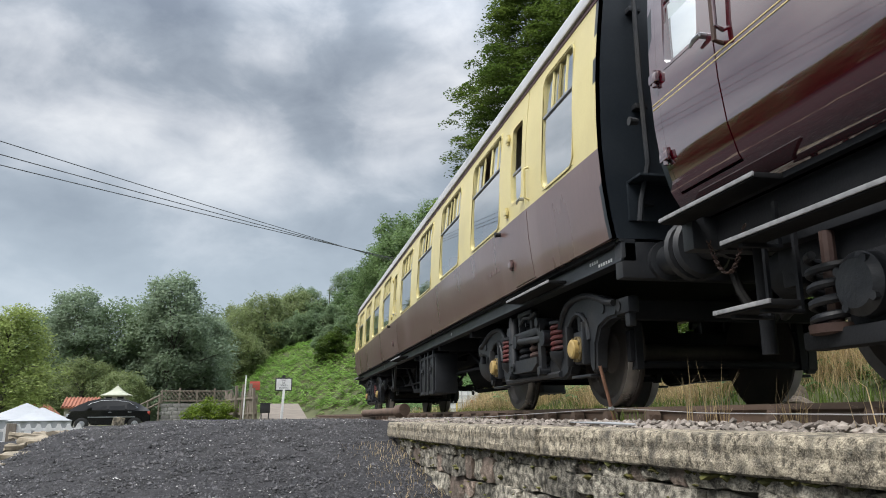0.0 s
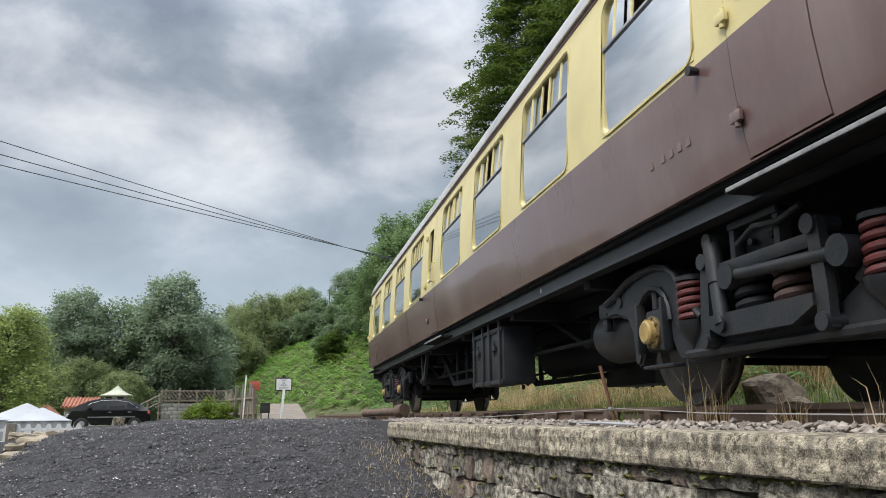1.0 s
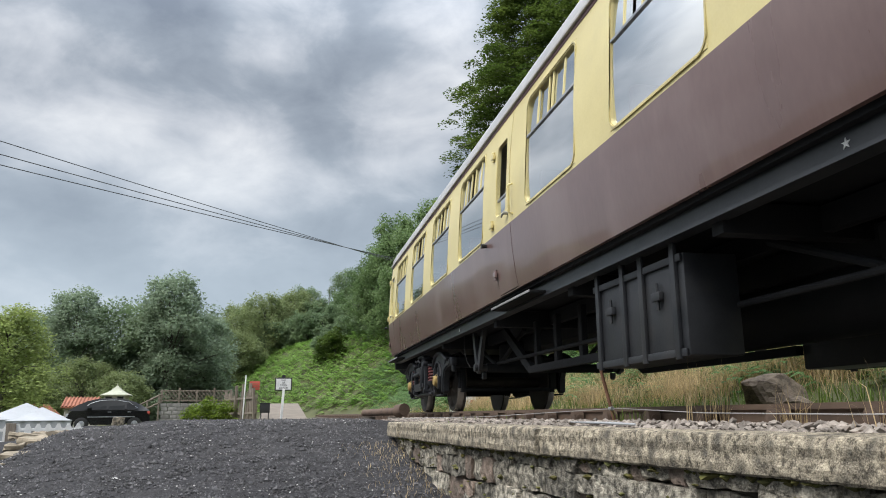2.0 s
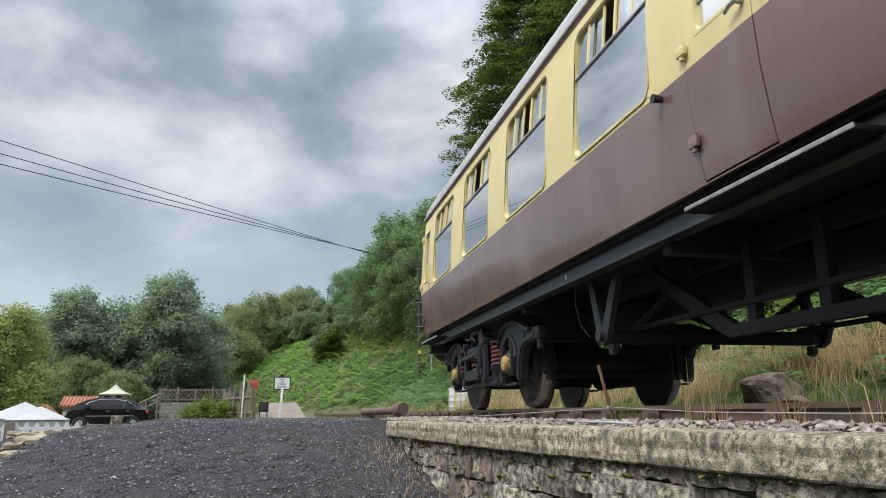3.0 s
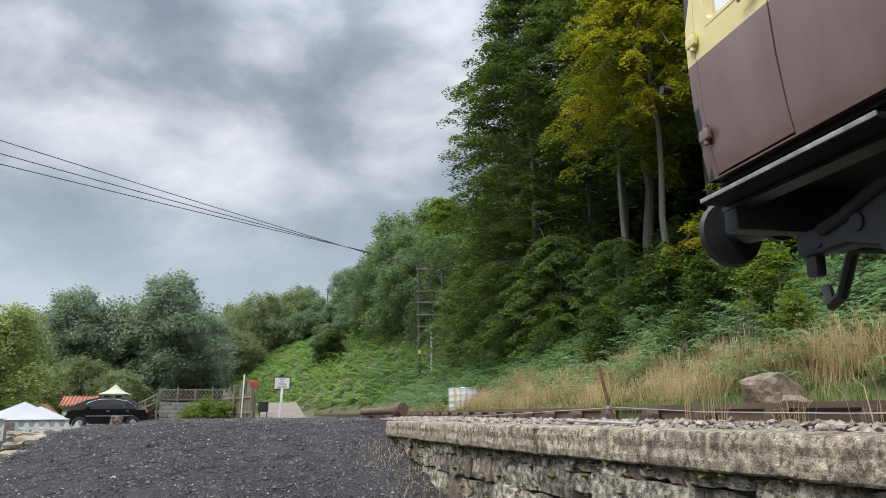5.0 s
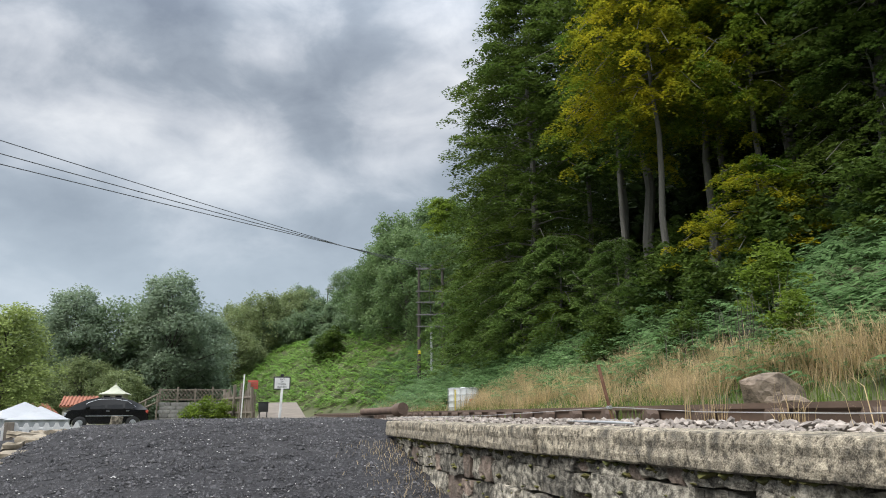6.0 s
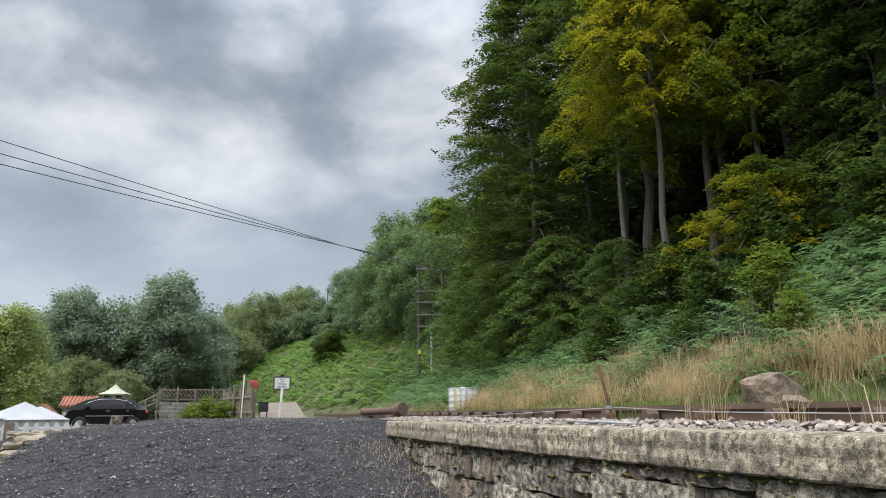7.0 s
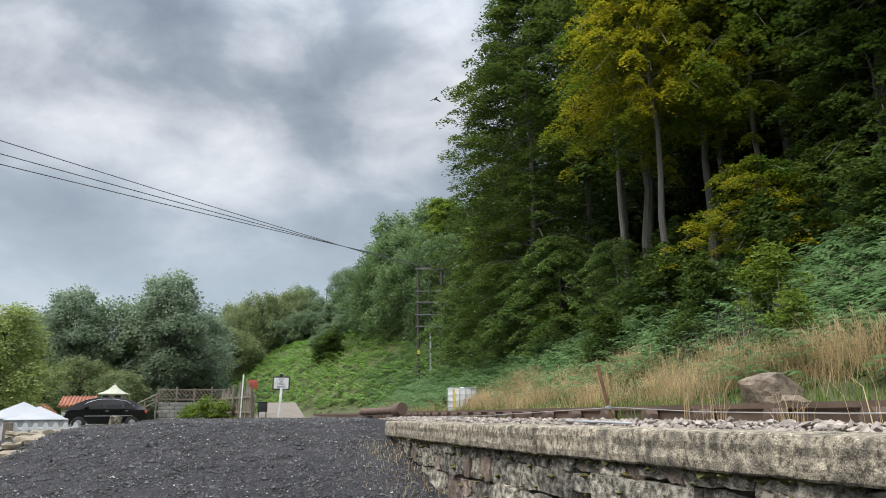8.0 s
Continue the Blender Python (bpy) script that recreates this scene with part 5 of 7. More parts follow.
            lathe(bm, [(0.77, 0.05), (0.775, 0.105), (0.80, 0.105), (0.82, 0.05)], "z", 16, (sgn * 1.03, e * 0.80, 0))
            part("spring_cap", bm, BOGIE, bogie)
            # swing link and damper
            bm = bmesh.new()
            plate(bm, [(e * 0.50 - 0.04, 0.33), (e * 0.50 + 0.04, 0.33), (e * 0.50 + 0.045, 0.5), (e * 0.47 + 0.03, 0.86), (e * 0.47 - 0.05, 0.86), (e * 0.50 - 0.045, 0.5)], sgn * 1.09, sgn * 1.14)
            rod(bm, (sgn * 1.0, e * 0.47, 0.83), (sgn * 1.16, e * 0.47, 0.83), 0.05, seg=12)
            rod(bm, (sgn * 1.0, e * 0.5, 0.36), (sgn * 1.16, e * 0.5, 0.36), 0.045, seg=12)
            part("swing_link", bm, BOGIE, bogie)
            # bolster springs
            bm = bmesh.new()
            coil(bm, (sgn * 1.0, e * 0.17, 0), 0.10, 0.028, 0.50, 0.72, 3.2)
            part("bolster_spring", bm, RUST_SPRING if e < 0 else SOOT, bogie)
        bm = bmesh.new()
        rod(bm, (sgn * 1.15, 0.30, 0.44), (sgn * 1.13, 0.36, 0.70), 0.045, seg=14)
        rod(bm, (sgn * 1.13, 0.355, 0.68), (sgn * 1.11, 0.41, 0.94), 0.055, seg=14)
        rod(bm, (sgn * 1.05, 0.30, 0.44), (sgn * 1.18, 0.30, 0.44), 0.05, seg=12)
        rod(bm, (sgn * 1.02, 0.41, 0.94), (sgn * 1.15, 0.41, 0.94), 0.05, seg=12)
        part("damper", bm, BOGIE, bogie)
        bm = bmesh.new()
        box(bm, (sgn * 0.92, -0.44, 0.72), (sgn * 1.13, 0.40, 0.80), 0.02)
        for y in (-0.22, 0.17):
            box(bm, (sgn * 1.04, y, 0.78), (sgn * 1.12, y + 0.05, 1.0), 0.012)
        box(bm, (sgn * 1.04, -0.22, 0.955), (sgn * 1.13, 0.22, 1.0), 0.012)
        box(bm, (sgn * 1.02, -0.17, 0.80), (sgn * 1.05, 0.17, 0.96), 0.008)
        for y in (-0.1, 0.08):
            rod(bm, (sgn * 1.05, y, 0.87), (sgn * 1.085, y, 0.87), 0.022, seg=8)
        tube(bm, [(sgn * 1.14, -0.42, 0.94), (sgn * 1.15, -0.25, 0.90), (sgn * 1.15, -0.05, 0.92), (sgn * 1.14, 0.12, 0.86)], 0.016, 6)
        part("bolster", bm, BOGIE, bogie)
        bm = bmesh.new()
        plate(bm, [(-0.46, 0.44), (-0.3, 0.37), (0.3, 0.37), (0.46, 0.44), (0.46, 0.50), (0.3, 0.50), (-0.3, 0.50), (-0.46, 0.50)], sgn * 0.92, sgn * 1.16)
        part("spring_plank", bm, BOGIE, bogie)
        bm = bmesh.new()
        rod(bm, (sgn * 1.13, -0.66, 0.66), (sgn * 1.13, 0.22, 0.70), 0.035, seg=12)
        for yy, zz in ((-0.66, 0.66), (0.22, 0.70)):
            rod(bm, (sgn * 1.02, yy, zz), (sgn * 1.17, yy, zz), 0.075, seg=14)
        part("traction_rod", bm, BOGIE, bogie)
    for y, d, z0, z1 in ((-0.3, 0.1, 0.5, 0.76), (0.3, 0.1, 0.5, 0.76), (-1.95, 0.06, 0.68, 0.84), (1.95, 0.06, 0.68, 0.84)):
        bm = bmesh.new()
        box(bm, (-0.95, y - d, z0), (0.95, y + d, z1), 0.02)
        part("cross_member", bm, SOOT, bogie)
    bm = bmesh.new()
    box(bm, (-0.5, -0.25, 0.7), (0.5, 0.25, 1.02), 0.04)
    part("pivot", bm, SOOT, bogie)
    for y in (-1.78, -0.78, 0.78, 1.78):
        bm = bmesh.new()
        for sgn in (-1, 1):
            plate(bm, [(y - 0.05, 0.30), (y + 0.05, 0.30), (y + 0.03, 0.86), (y - 0.03, 0.86)], sgn * 0.72, sgn * 0.78)
            c = -1 if y in (-0.78, 1.78) else 1
            box(bm, (sgn * 0.70, y + c * 0.02 - 0.04, 0.36), (sgn * 0.82, y + c * 0.02 + 0.04, 0.62), 0.02)
        rod(bm, (-0.75, y, 0.34), (0.75, y, 0.34), 0.03, seg=10)
        part("brake_gear", bm, SOOT, bogie)
    return bogie


def pressed_bogie(coach, yc):
    """An older plate bogie with a round axle box cover beside a coil spring."""
    bogie = new("bogie")
    bogie.parent = coach
    bogie.location = (0, yc, 0)
    for sgn in (-1, 1):
        bm = bmesh.new()
        plate(bm, [(-2.0, 0.70), (-1.8, 0.62), (-1.6, 0.62), (-1.5, 0.3), (-1.0, 0.3), (-0.9, 0.5), (0.9, 0.5), (1.0, 0.3), (1.5, 0.3), (1.6, 0.62), (1.8, 0.62), (2.0, 0.70), (2.0, 0.84), (-2.0, 0.84)], sgn * 0.94, sgn * 0.98)
        box(bm, (sgn * 0.94, -2.0, 0.80), (sgn * 1.06, 2.0, 0.85), 0.008)
        box(bm, (sgn * 0.98, -1.72, 0.24), (sgn * 1.10, -0.86, 0.33), 0.015)
        box(bm, (sgn * 0.98, 0.86, 0.24), (sgn * 1.10, 1.72, 0.33), 0.015)
        part("side_frame", bm, SOOT, bogie)
        for e in (-1, 1):
            ya = e * 1.29
            bm = bmesh.new()
            box(bm, (sgn * 0.9, ya - 0.16, 0.33), (sgn * 1.06, ya + 0.16, 0.66), 0.03)
            ab = part("axle_box", bm, SOOT, bogie)
            bm = bmesh.new()
            lathe(bm, [(sgn * 1.05, 0.15), (sgn * 1.12, 0.145), (sgn * 1.15, 0.11), (sgn * 1.155, 0.02)], "x", 24, (0, ya, 0.5))
            for k in range(4):
                a = math.pi / 2 * k + 0.6
                rod(bm, (sgn * 1.1, ya + 0.12 * math.cos(a), 0.5 + 0.12 * math.sin(a)), (sgn * 1.15, ya + 0.12 * math.cos(a), 0.5 + 0.12 * math.sin(a)), 0.022, seg=6)
            part("axle_box_cover", bm, BOGIE, ab, "grey round axle box cover with bolts")
            for d in (-0.26, 0.26):
                bm = bmesh.new()
                coil(bm, (sgn * 1.04, ya + d, 0), 0.095, 0.022, 0.34, 0.68, 4.5)
                part("coil_spring", bm, BOGIE, bogie)
                bm = bmesh.new()
                lathe(bm, [(0.30, 0.05), (0.31, 0.12), (0.35, 0.125), (0.36, 0.05)], "z", 16, (sgn * 1.04, ya + d, 0))
                rod(bm, (sgn * 1.04, ya + d, 0.3), (sgn * 1.04, ya + d, 0.8), 0.035, seg=10)
                part("spring_seat", bm, RUST_SPRING, bogie)
    bm = bmesh.new()
    for y in (-1.95, -0.3, 0.3, 1.95):
        box(bm, (-0.95, y - 0.08, 0.6), (0.95, y + 0.08, 0.82), 0.02)
    box(bm, (-0.5, -0.3, 0.7), (0.5, 0.3, 1.0), 0.04)
    part("cross_member", bm, SOOT, bogie)
    return bogie


def buffer_part(coach, x, y, way):
    bm = bmesh.new()
    lathe(bm, [(0, 0.15), (way * 0.04, 0.15), (way * 0.05, 0.11), (way * 0.3, 0.10), (way * 0.31, 0.06), (way * 0.44, 0.06), (way * 0.45, 0.20), (way * 0.48, 0.215), (way * 0.505, 0.19), (way * 0.515, 0.05)], "y", 20, (x, y, 1.03))
    return part("buffer", bm, BLACK, coach)


def coach_end(coach, profile, y, way, mats, rise=0.62):
    """The end wall with corridor connection, end steps, pipes and buffers."""
    bm = bmesh.new()
    outline = [(-x, z) for x, z in profile] + [(-(profile[-1][0]) * math.cos(math.pi * i / 14), profile[-1][1] + rise * 0.93 * math.sin(math.pi * i / 14)) for i in range(1, 14)] + [(x, z) for x, z in profile[::-1]]
    a = [bm.verts.new((x, y, z)) for x, z in outline]
    b = [bm.verts.new((x, y - way * 0.05, z)) for x, z in outline]
    fa, fb = bm.faces.new(a), bm.faces.new(b[::-1])
    for i in range(len(a)):
        bm.faces.new((a[i], b[i], b[(i + 1) % len(a)], a[(i + 1) % len(a)]))
    bmesh.ops.recalc_face_normals(bm, faces=bm.faces)
    bmesh.ops.triangulate(bm, faces=[fa, fb])
    end = part("end_wall", bm, mats, coach, "black painted end wall")
    bm = bmesh.new()
    n = 7
    for i in range(n):
        d0 = y + way * (0.03 + 0.42 * i / n)
        d1 = y + way * (0.03 + 0.42 * (i + 0.72) / n)
        for lo, hi in (((-0.60, 1.25), (-0.46, 3.2)), ((0.46, 1.25), (0.60, 3.2)), ((-0.60, 3.12), (0.60, 3.26)), ((-0.60, 1.12), (0.60, 1.25))):
            box(bm, (lo[0], min(d0, d1), lo[1]), (hi[0], max(d0, d1), hi[1]), 0.012)
        box(bm, (-0.57, min(d0, d1) - 0.02, 1.15), (-0.48, max(d0, d1) + 0.02, 3.2))
        box(bm, (0.48, min(d0, d1) - 0.02, 1.15), (0.57, max(d0, d1) + 0.02, 3.2))
    part("corridor_bellows", bm, RUBBER, end)
    for sgn in (-1, 1):
        bm = bmesh.new()
        x = sgn * 1.02
        tube(bm, [(x, y + way * 0.06, 3.35), (x, y + way * 0.07, 2.4), (x - sgn * 0.02, y + way * 0.07, 1.75), (x + sgn * 0.06, y + way * 0.08, 1.45), (x + sgn * 0.08, y + way * 0.08, 1.3)], 0.022, 8)
        for z in (3.0, 2.2, 1.45):
            box(bm, (x - 0.05, min(y, y + way * 0.07), z - 0.02), (x + 0.05, max(y, y + way * 0.07), z + 0.02), 0.005)
        part("end_pipe", bm, BOGIE, end)
        for z in (1.62,):
            bm = bmesh.new()
            box(bm, (sgn * 0.72, min(y, y + way * 0.22), z - 0.02), (sgn * 1.15, max(y, y + way * 0.22), z), 0.006)
            box(bm, (sgn * 0.72, min(y, y + way * 0.02), z - 0.3), (sgn * 1.15, max(y, y + way * 0.02), z), 0.004)
            part("end_step", bm, END_BLACK, end)
        buffer_part(coach, sgn * 0.87, y + way * 0.0, way)
    bm = bmesh.new()
    box(bm, (-1.22, min(y, y - way * 0.12), 0.9), (1.22, max(y, y - way * 0.12), 1.17), 0.015)
    part("headstock", bm, BLACK, coach)
    bm = bmesh.new()
    tube(bm, [(-0.35, y + way * 0.02, 0.95), (-0.36, y + way * 0.1, 0.8), (-0.34, y + way * 0.22, 0.62), (-0.30, y + way * 0.36, 0.58), (-0.25, y + way * 0.45, 0.7)], 0.035, 8)
    part("brake_hose", bm, RUBBER, coach)
    bm = bmesh.new()
    tube(bm, [(0.25, y + way * 0.02, 0.95), (0.26, y + way * 0.1, 0.8), (0.27, y + way * 0.2, 0.55), (0.28, y + way * 0.34, 0.5)], 0.03, 8)
    box(bm, (-0.09, min(y, y + way * 0.35), 0.92), (0.09, max(y, y + way * 0.35), 1.12), 0.03)
    part("coupler", bm, SOOT, coach)
    return end


BEAD = mat("window_beading", (0.50, 0.43, 0.19), (0.60, 0.52, 0.25), rough=0.45, scale=8, bump=0.05, stain=(0.2, 0.17, 0.1), stain_scale=7, stain_amount=0.5)


def step_board(coach, sgn, y0, y1, z, x0=1.18, x1=1.42, drop=0.0, brackets=True):
    bm = bmesh.new()
    box(bm, (sgn * x0, y0, z - 0.03), (sgn * x1, y1, z), 0.006)
    s = part("step_board", bm, STEP, coach)
    bm = bmesh.new()
    box(bm, (sgn * x1, y0, z - 0.02), (sgn * (x1 + 0.010), y1, z + 0.003), 0.003)
    part("step_edge", bm, STEP_EDGE, s, "worn pale edge")
    if brackets:
        for y in (y0 + 0.12, y1 - 0.12):
            bm = bmesh.new()
            box(bm, (sgn * (x0 - 0.1), y - 0.02, z - 0.05), (sgn * (x1 - 0.03), y + 0.02, z - 0.03), 0.004)
            plate(bm, [(y - 0.012, z - 0.04), (y + 0.012, z - 0.04), (y + 0.012, z + 0.2 + drop), (y - 0.012, z + 0.2 + drop)], sgn * (x0 - 0.1), sgn * (x0 - 0.08))
            part("bracket", bm, SOOT, s)
    return s


LENGTH = 19.33


def cream_coach():
    c = thing("railway_coach", "chocolate and cream railway coach with open window vents", "railway coach", pose(TRACK_X, 4.874, RAIL))
    mats = (CREAM, BROWN)
    cz = 1.865
    W0, W1 = 1.905, 2.985
    windows = [(0.48, 1.22)] + [(s, s + 1.255) for s in (2.61, 4.56, 6.51, 8.45, 11.30, 13.23, 15.15, 17.07)]
    doors = [(1.69, 2.29, True, 0.5), (10.22, 10.86, True, 0.62), (18.60, 19.24, True, 0.05)]
    for sgn in (-1, 1):
        openings = [(a, b, W0, W1) for a, b in windows] + [(a, b, SIDE[0][1] + 0.01, SIDE[-1][1] - 0.05) for a, b, *_ in doors]
        bm = bmesh.new()
        side_sheet(bm, SIDE, sgn, 0, LENGTH, openings, cz)
        part("body_side", bm, mats, c, "cream over chocolate painted steel side")
        for k, (a, b) in enumerate(windows):
            coach_window(c, SIDE, sgn, a, b, W0, W1, 4 if k else 2, CREAM, opened=(0.0, 0.16, 0.10, 0.13, 0.05, 0.1, 0.12, 0.17, 0.06)[k])
        for a, b, hinge, drop in doors:
            coach_door(c, SIDE, sgn, a, b, (a + 0.12, b - 0.12), (2.02, 2.86), mats, cz, hinge, glass_drop=drop)
    roof_part(c, 0, LENGTH, SIDE, ROOF)
    coach_end(c, SIDE, 0, -1, END_BLACK)
    coach_end(c, SIDE, LENGTH, 1, END_BLACK)
    # floor, ceiling lining and seats
    bm = bmesh.new()
    box(bm, (-1.24, 0.06, 1.16), (1.24, LENGTH - 0.06, 1.24))
    part("floor", bm, SOOT, c)
    bm = bmesh.new()
    box(bm, (-1.2, 0.06, 3.10), (1.2, LENGTH - 0.06, 3.13))
    part("lining", bm, LINING, c, "pale ceiling lining")
    for s in [w[0] for w in windows[1:]]:
        for sgn in (-1, 1):
            for dy in (-0.26, 0.98):
                bm = bmesh.new()
                box(bm, (sgn * 0.28, s + dy, 1.24), (sgn * 1.22, s + dy + 0.46, 1.66), 0.05)
                box(bm, (sgn * 0.28, s + dy + 0.17, 1.6), (sgn * 1.22, s + dy + 0.29, 2.25), 0.05)
                part("seat", bm, SEAT, c)
    for s in (1.45, 2.42, 10.1, 10.98, 18.45):
        bm = bmesh.new()
        for sgn in (-1, 1):
            box(bm, (sgn * 0.4, s - 0.02, 1.24), (sgn * 1.26, s + 0.02, 3.1))
        part("partition", bm, LINING, c)
    # underframe
    for sgn in (-1, 1):
        bm = bmesh.new()
        extrude_y(bm, [(sgn * x, z) for x, z in ((1.11, 1.025), (1.225, 1.025), (1.225, 1.045), (1.19, 1.05), (1.19, 1.165), (1.235, 1.17), (1.235, 1.188), (1.11, 1.188))], 0.0, LENGTH)
        part("solebar", bm, SOLEBAR, c)
        # star marks where the brake release cords hang, and paint marks that cannot be read
        for s in (5.8, 13.28):
            bm = bmesh.new()
            pts = []
            for k in range(10):
                r = 0.028 if k % 2 == 0 else 0.011
                pts.append((s + r * math.sin(k * math.pi / 5), 1.10 + r * math.cos(k * math.pi / 5)))
            plate(bm, pts, sgn * 1.19, sgn * 1.194)
            part("star_mark", bm, WHITE, c, "small white painted star")
        for s, z, n in ((0.62, 1.115, 4), (0.45, 1.075, 6)):
            for k in range(n):
                bm = bmesh.new()
                box(bm, (sgn * 1.19, s - k * 0.045, z - 0.012), (sgn * 1.193, s - k * 0.045 + 0.026, z + 0.012))
                part("paint_mark", bm, WHITE, c)
        for k in range(5):
            s = 3.24 - k * 0.1 - (0.05 if k else 0)
            x = lateral(SIDE, 1.5)
            bm = bmesh.new()
            box(bm, (sgn * (x - 0.003), s - 0.03, 1.455), (sgn * (x + 0.002), s + 0.012, 1.535))
            part("faded_mark", bm, FADED, c)
    for a, b, *_ in doors:
        for sgn in (-1, 1):
            lo, hi = max(0.02, a - 0.55), min(LENGTH - 0.02, b + 0.12)
            step_board(c, sgn, lo, hi, 1.08, 1.2, 1.36, brackets=False)
    # battery boxes, brake cylinder, reservoirs, truss and hangers
    for sgn in (-1, 1):
        bm = bmesh.new()
        box(bm, (sgn * 0.74, 7.35, 0.30), (sgn * 1.12, 8.75, 0.95), 0.015)
        bb = part("battery_box", bm, BLACK, c)
        for y in (7.45, 7.9, 8.2, 8.65):
            bm = bmesh.new()
            box(bm, (sgn * 1.122, y - 0.03, 0.28), (sgn * 1.15, y + 0.03, 1.03), 0.006)
            part("strap", bm, BLACK, bb)
        for z in (0.32, 0.92):
            bm = bmesh.new()
            box(bm, (sgn * 1.122, 7.36, z - 0.025), (sgn * 1.14, 8.74, z + 0.025), 0.006)
            part("edge_bar", bm, BLACK, bb)
        for y in (7.68, 8.42):
            bm = bmesh.new()
            box(bm, (sgn * 1.122, y - 0.06, 0.68), (sgn * 1.16, y + 0.06, 0.74), 0.01)
            rod(bm, (sgn * 1.14, y, 0.62), (sgn * 1.14, y, 0.8), 0.012, seg=6)
            part("latch", bm, BLACK, bb)
        bm = bmesh.new()
        lathe(bm, [(5.35, 0.03), (5.32, 0.12), (5.25, 0.20), (5.15, 0.23), (4.35, 0.23), (4.25, 0.2), (4.2, 0.1)], "y", 24, (sgn * 0.72, 0, 0.60))
        rod(bm, (sgn * 0.72, 4.6, 0.8), (sgn * 0.72, 4.6, 1.05), 0.03)
        rod(bm, (sgn * 0.72, 5.1, 0.8), (sgn * 0.72, 5.1, 1.05), 0.03)
        part("air_reservoir", bm, BLACK, c)
        bm = bmesh.new()
        plate(bm, [(12.60, 1.04), (12.70, 1.04), (12.95, 0.62), (13.10, 1.04), (13.20, 1.04), (13.03, 0.52), (12.95, 0.48), (12.87, 0.52)], sgn * 0.98, sgn * 1.03)
        plate(bm, [(12.93, 0.5), (13.01, 0.5), (13.02, 0.43), (12.98, 0.41), (12.94, 0.43)], sgn * 0.90, sgn * 0.95)
        rod(bm, (sgn * 0.9, 12.95, 0.56), (sgn * 1.07, 12.95, 0.56), 0.05)
        part("vee_hanger", bm, BLACK, c)
    bm = bmesh.new()
    rod(bm, (-0.9, 12.95, 0.56), (0.9, 12.95, 0.56), 0.06, seg=14)
    part("brake_shaft", bm, SOOT, c)
    for s in (6.4, 13.9):
        bm = bmesh.new()
        lathe(bm, [(0.60, 0.20), (0.63, 0.27), (0.65, 0.28), (0.95, 0.28), (1.0, 0.2)], "z", 20, (-0.15, s, 0))
        part("vacuum_cylinder", bm, SOOT, c)
    bm = bmesh.new()
    lathe(bm, [(6.75, 0.04), (6.72, 0.16), (6.8, 0.25), (8.9, 0.25), (8.98, 0.16), (9.0, 0.04)], "y", 22, (0.1, 0, 0.68))
    part("vacuum_reservoir", bm, SOOT, c)
    bm = bmesh.new()
    box(bm, (-0.15, 5.2, 0.85), (0.15, 14.2, 1.05), 0.02)
    part("centre_sill", bm, SOOT, c)
    for s in (4.8, 6.9, 9.2, 11.6, 14.6):
        bm = bmesh.new()
        box(bm, (-1.15, s - 0.06, 0.95), (1.15, s + 0.06, 1.14), 0.01)
        part("cross_bearer", bm, SOOT, c)
    for s0, s1 in ((5.0, 7.2), (12.2, 14.6)):
        for sgn in (-1, 1):
            bm = bmesh.new()
            tube(bm, [(sgn * 0.6, s0, 1.0), (sgn * 0.6, (s0 + s1) / 2, 0.6), (sgn * 0.6, s1, 1.0)], 0.03)
            part("brake_rod", bm, SOOT, c)
    for sgn in (-1, 1):
        bm = bmesh.new()
        rod(bm, (sgn * 0.75, 5.4, 0.62), (sgn * 0.75, 12.9, 0.62), 0.022, seg=8)
        part("pull_rod", bm, SOOT, c)
        bm = bmesh.new()
        box(bm, (sgn * 0.42, 5.0, 0.98), (sgn * 0.5, 14.3, 1.14), 0.01)
        part("longitudinal", bm, SOOT, c)
    # angle-iron trusses that brace the middle of the frame
    for sgn in (-1, 1):
        x, z0 = 0.72, 0.46
        bm = bmesh.new()
        box(bm, (sgn * (x - 0.035), 8.76, z0 - 0.04), (sgn * (x + 0.035), 11.62, z0 + 0.04), 0.006)
        plate(bm, [(11.56, z0 - 0.04), (11.66, z0 - 0.02), (12.72, 1.0), (12.66, 1.06), (12.60, 1.06), (11.56, z0 + 0.05)], sgn * (x - 0.03), sgn * (x + 0.03))
        part("truss_chord", bm, SOOT, c)
        for y in (9.3, 10.0, 10.7, 11.35):
            bm = bmesh.new()
            box(bm, (sgn * (x - 0.03), y - 0.045, z0 + 0.03), (sgn * (x + 0.03), y + 0.045, 1.0), 0.006)
            part("truss_post", bm, SOOT, c)
    # release cord hanging by the star
    bm = bmesh.new()
    tube(bm, [(-1.14, 13.2, 1.03), (-1.14, 13.22, 0.85), (-1.12, 13.16, 0.66), (-1.08, 13.08, 0.56)], 0.0025, 5)
    part("release_cord", bm, RUBBER, c)
    cast_bogie(c, 2.58)
    cast_bogie(c, 16.75).rotation_euler[2] = math.pi
    sets = [wheelset(c, y) for y in (1.29, 3.87, 15.46, 18.04)]
    return c, sets


WHITE = mat("white_paint", (0.66, 0.66, 0.64), (0.78, 0.78, 0.76), rough=0.6, scale=12, bump=0.05)
FADED = mat("faded_paint", (0.19, 0.135, 0.125), (0.15, 0.10, 0.092), rough=0.5, scale=25, bump=0.02)
SOLEBAR = mat("solebar_paint", (0.013, 0.0150, 0.0185), (0.027, 0.0300, 0.035), rough=0.42, scale=4, bump=0.08, stain=(0.042, 0.042, 0.043), stain_scale=2.5, stain_amount=0.4)


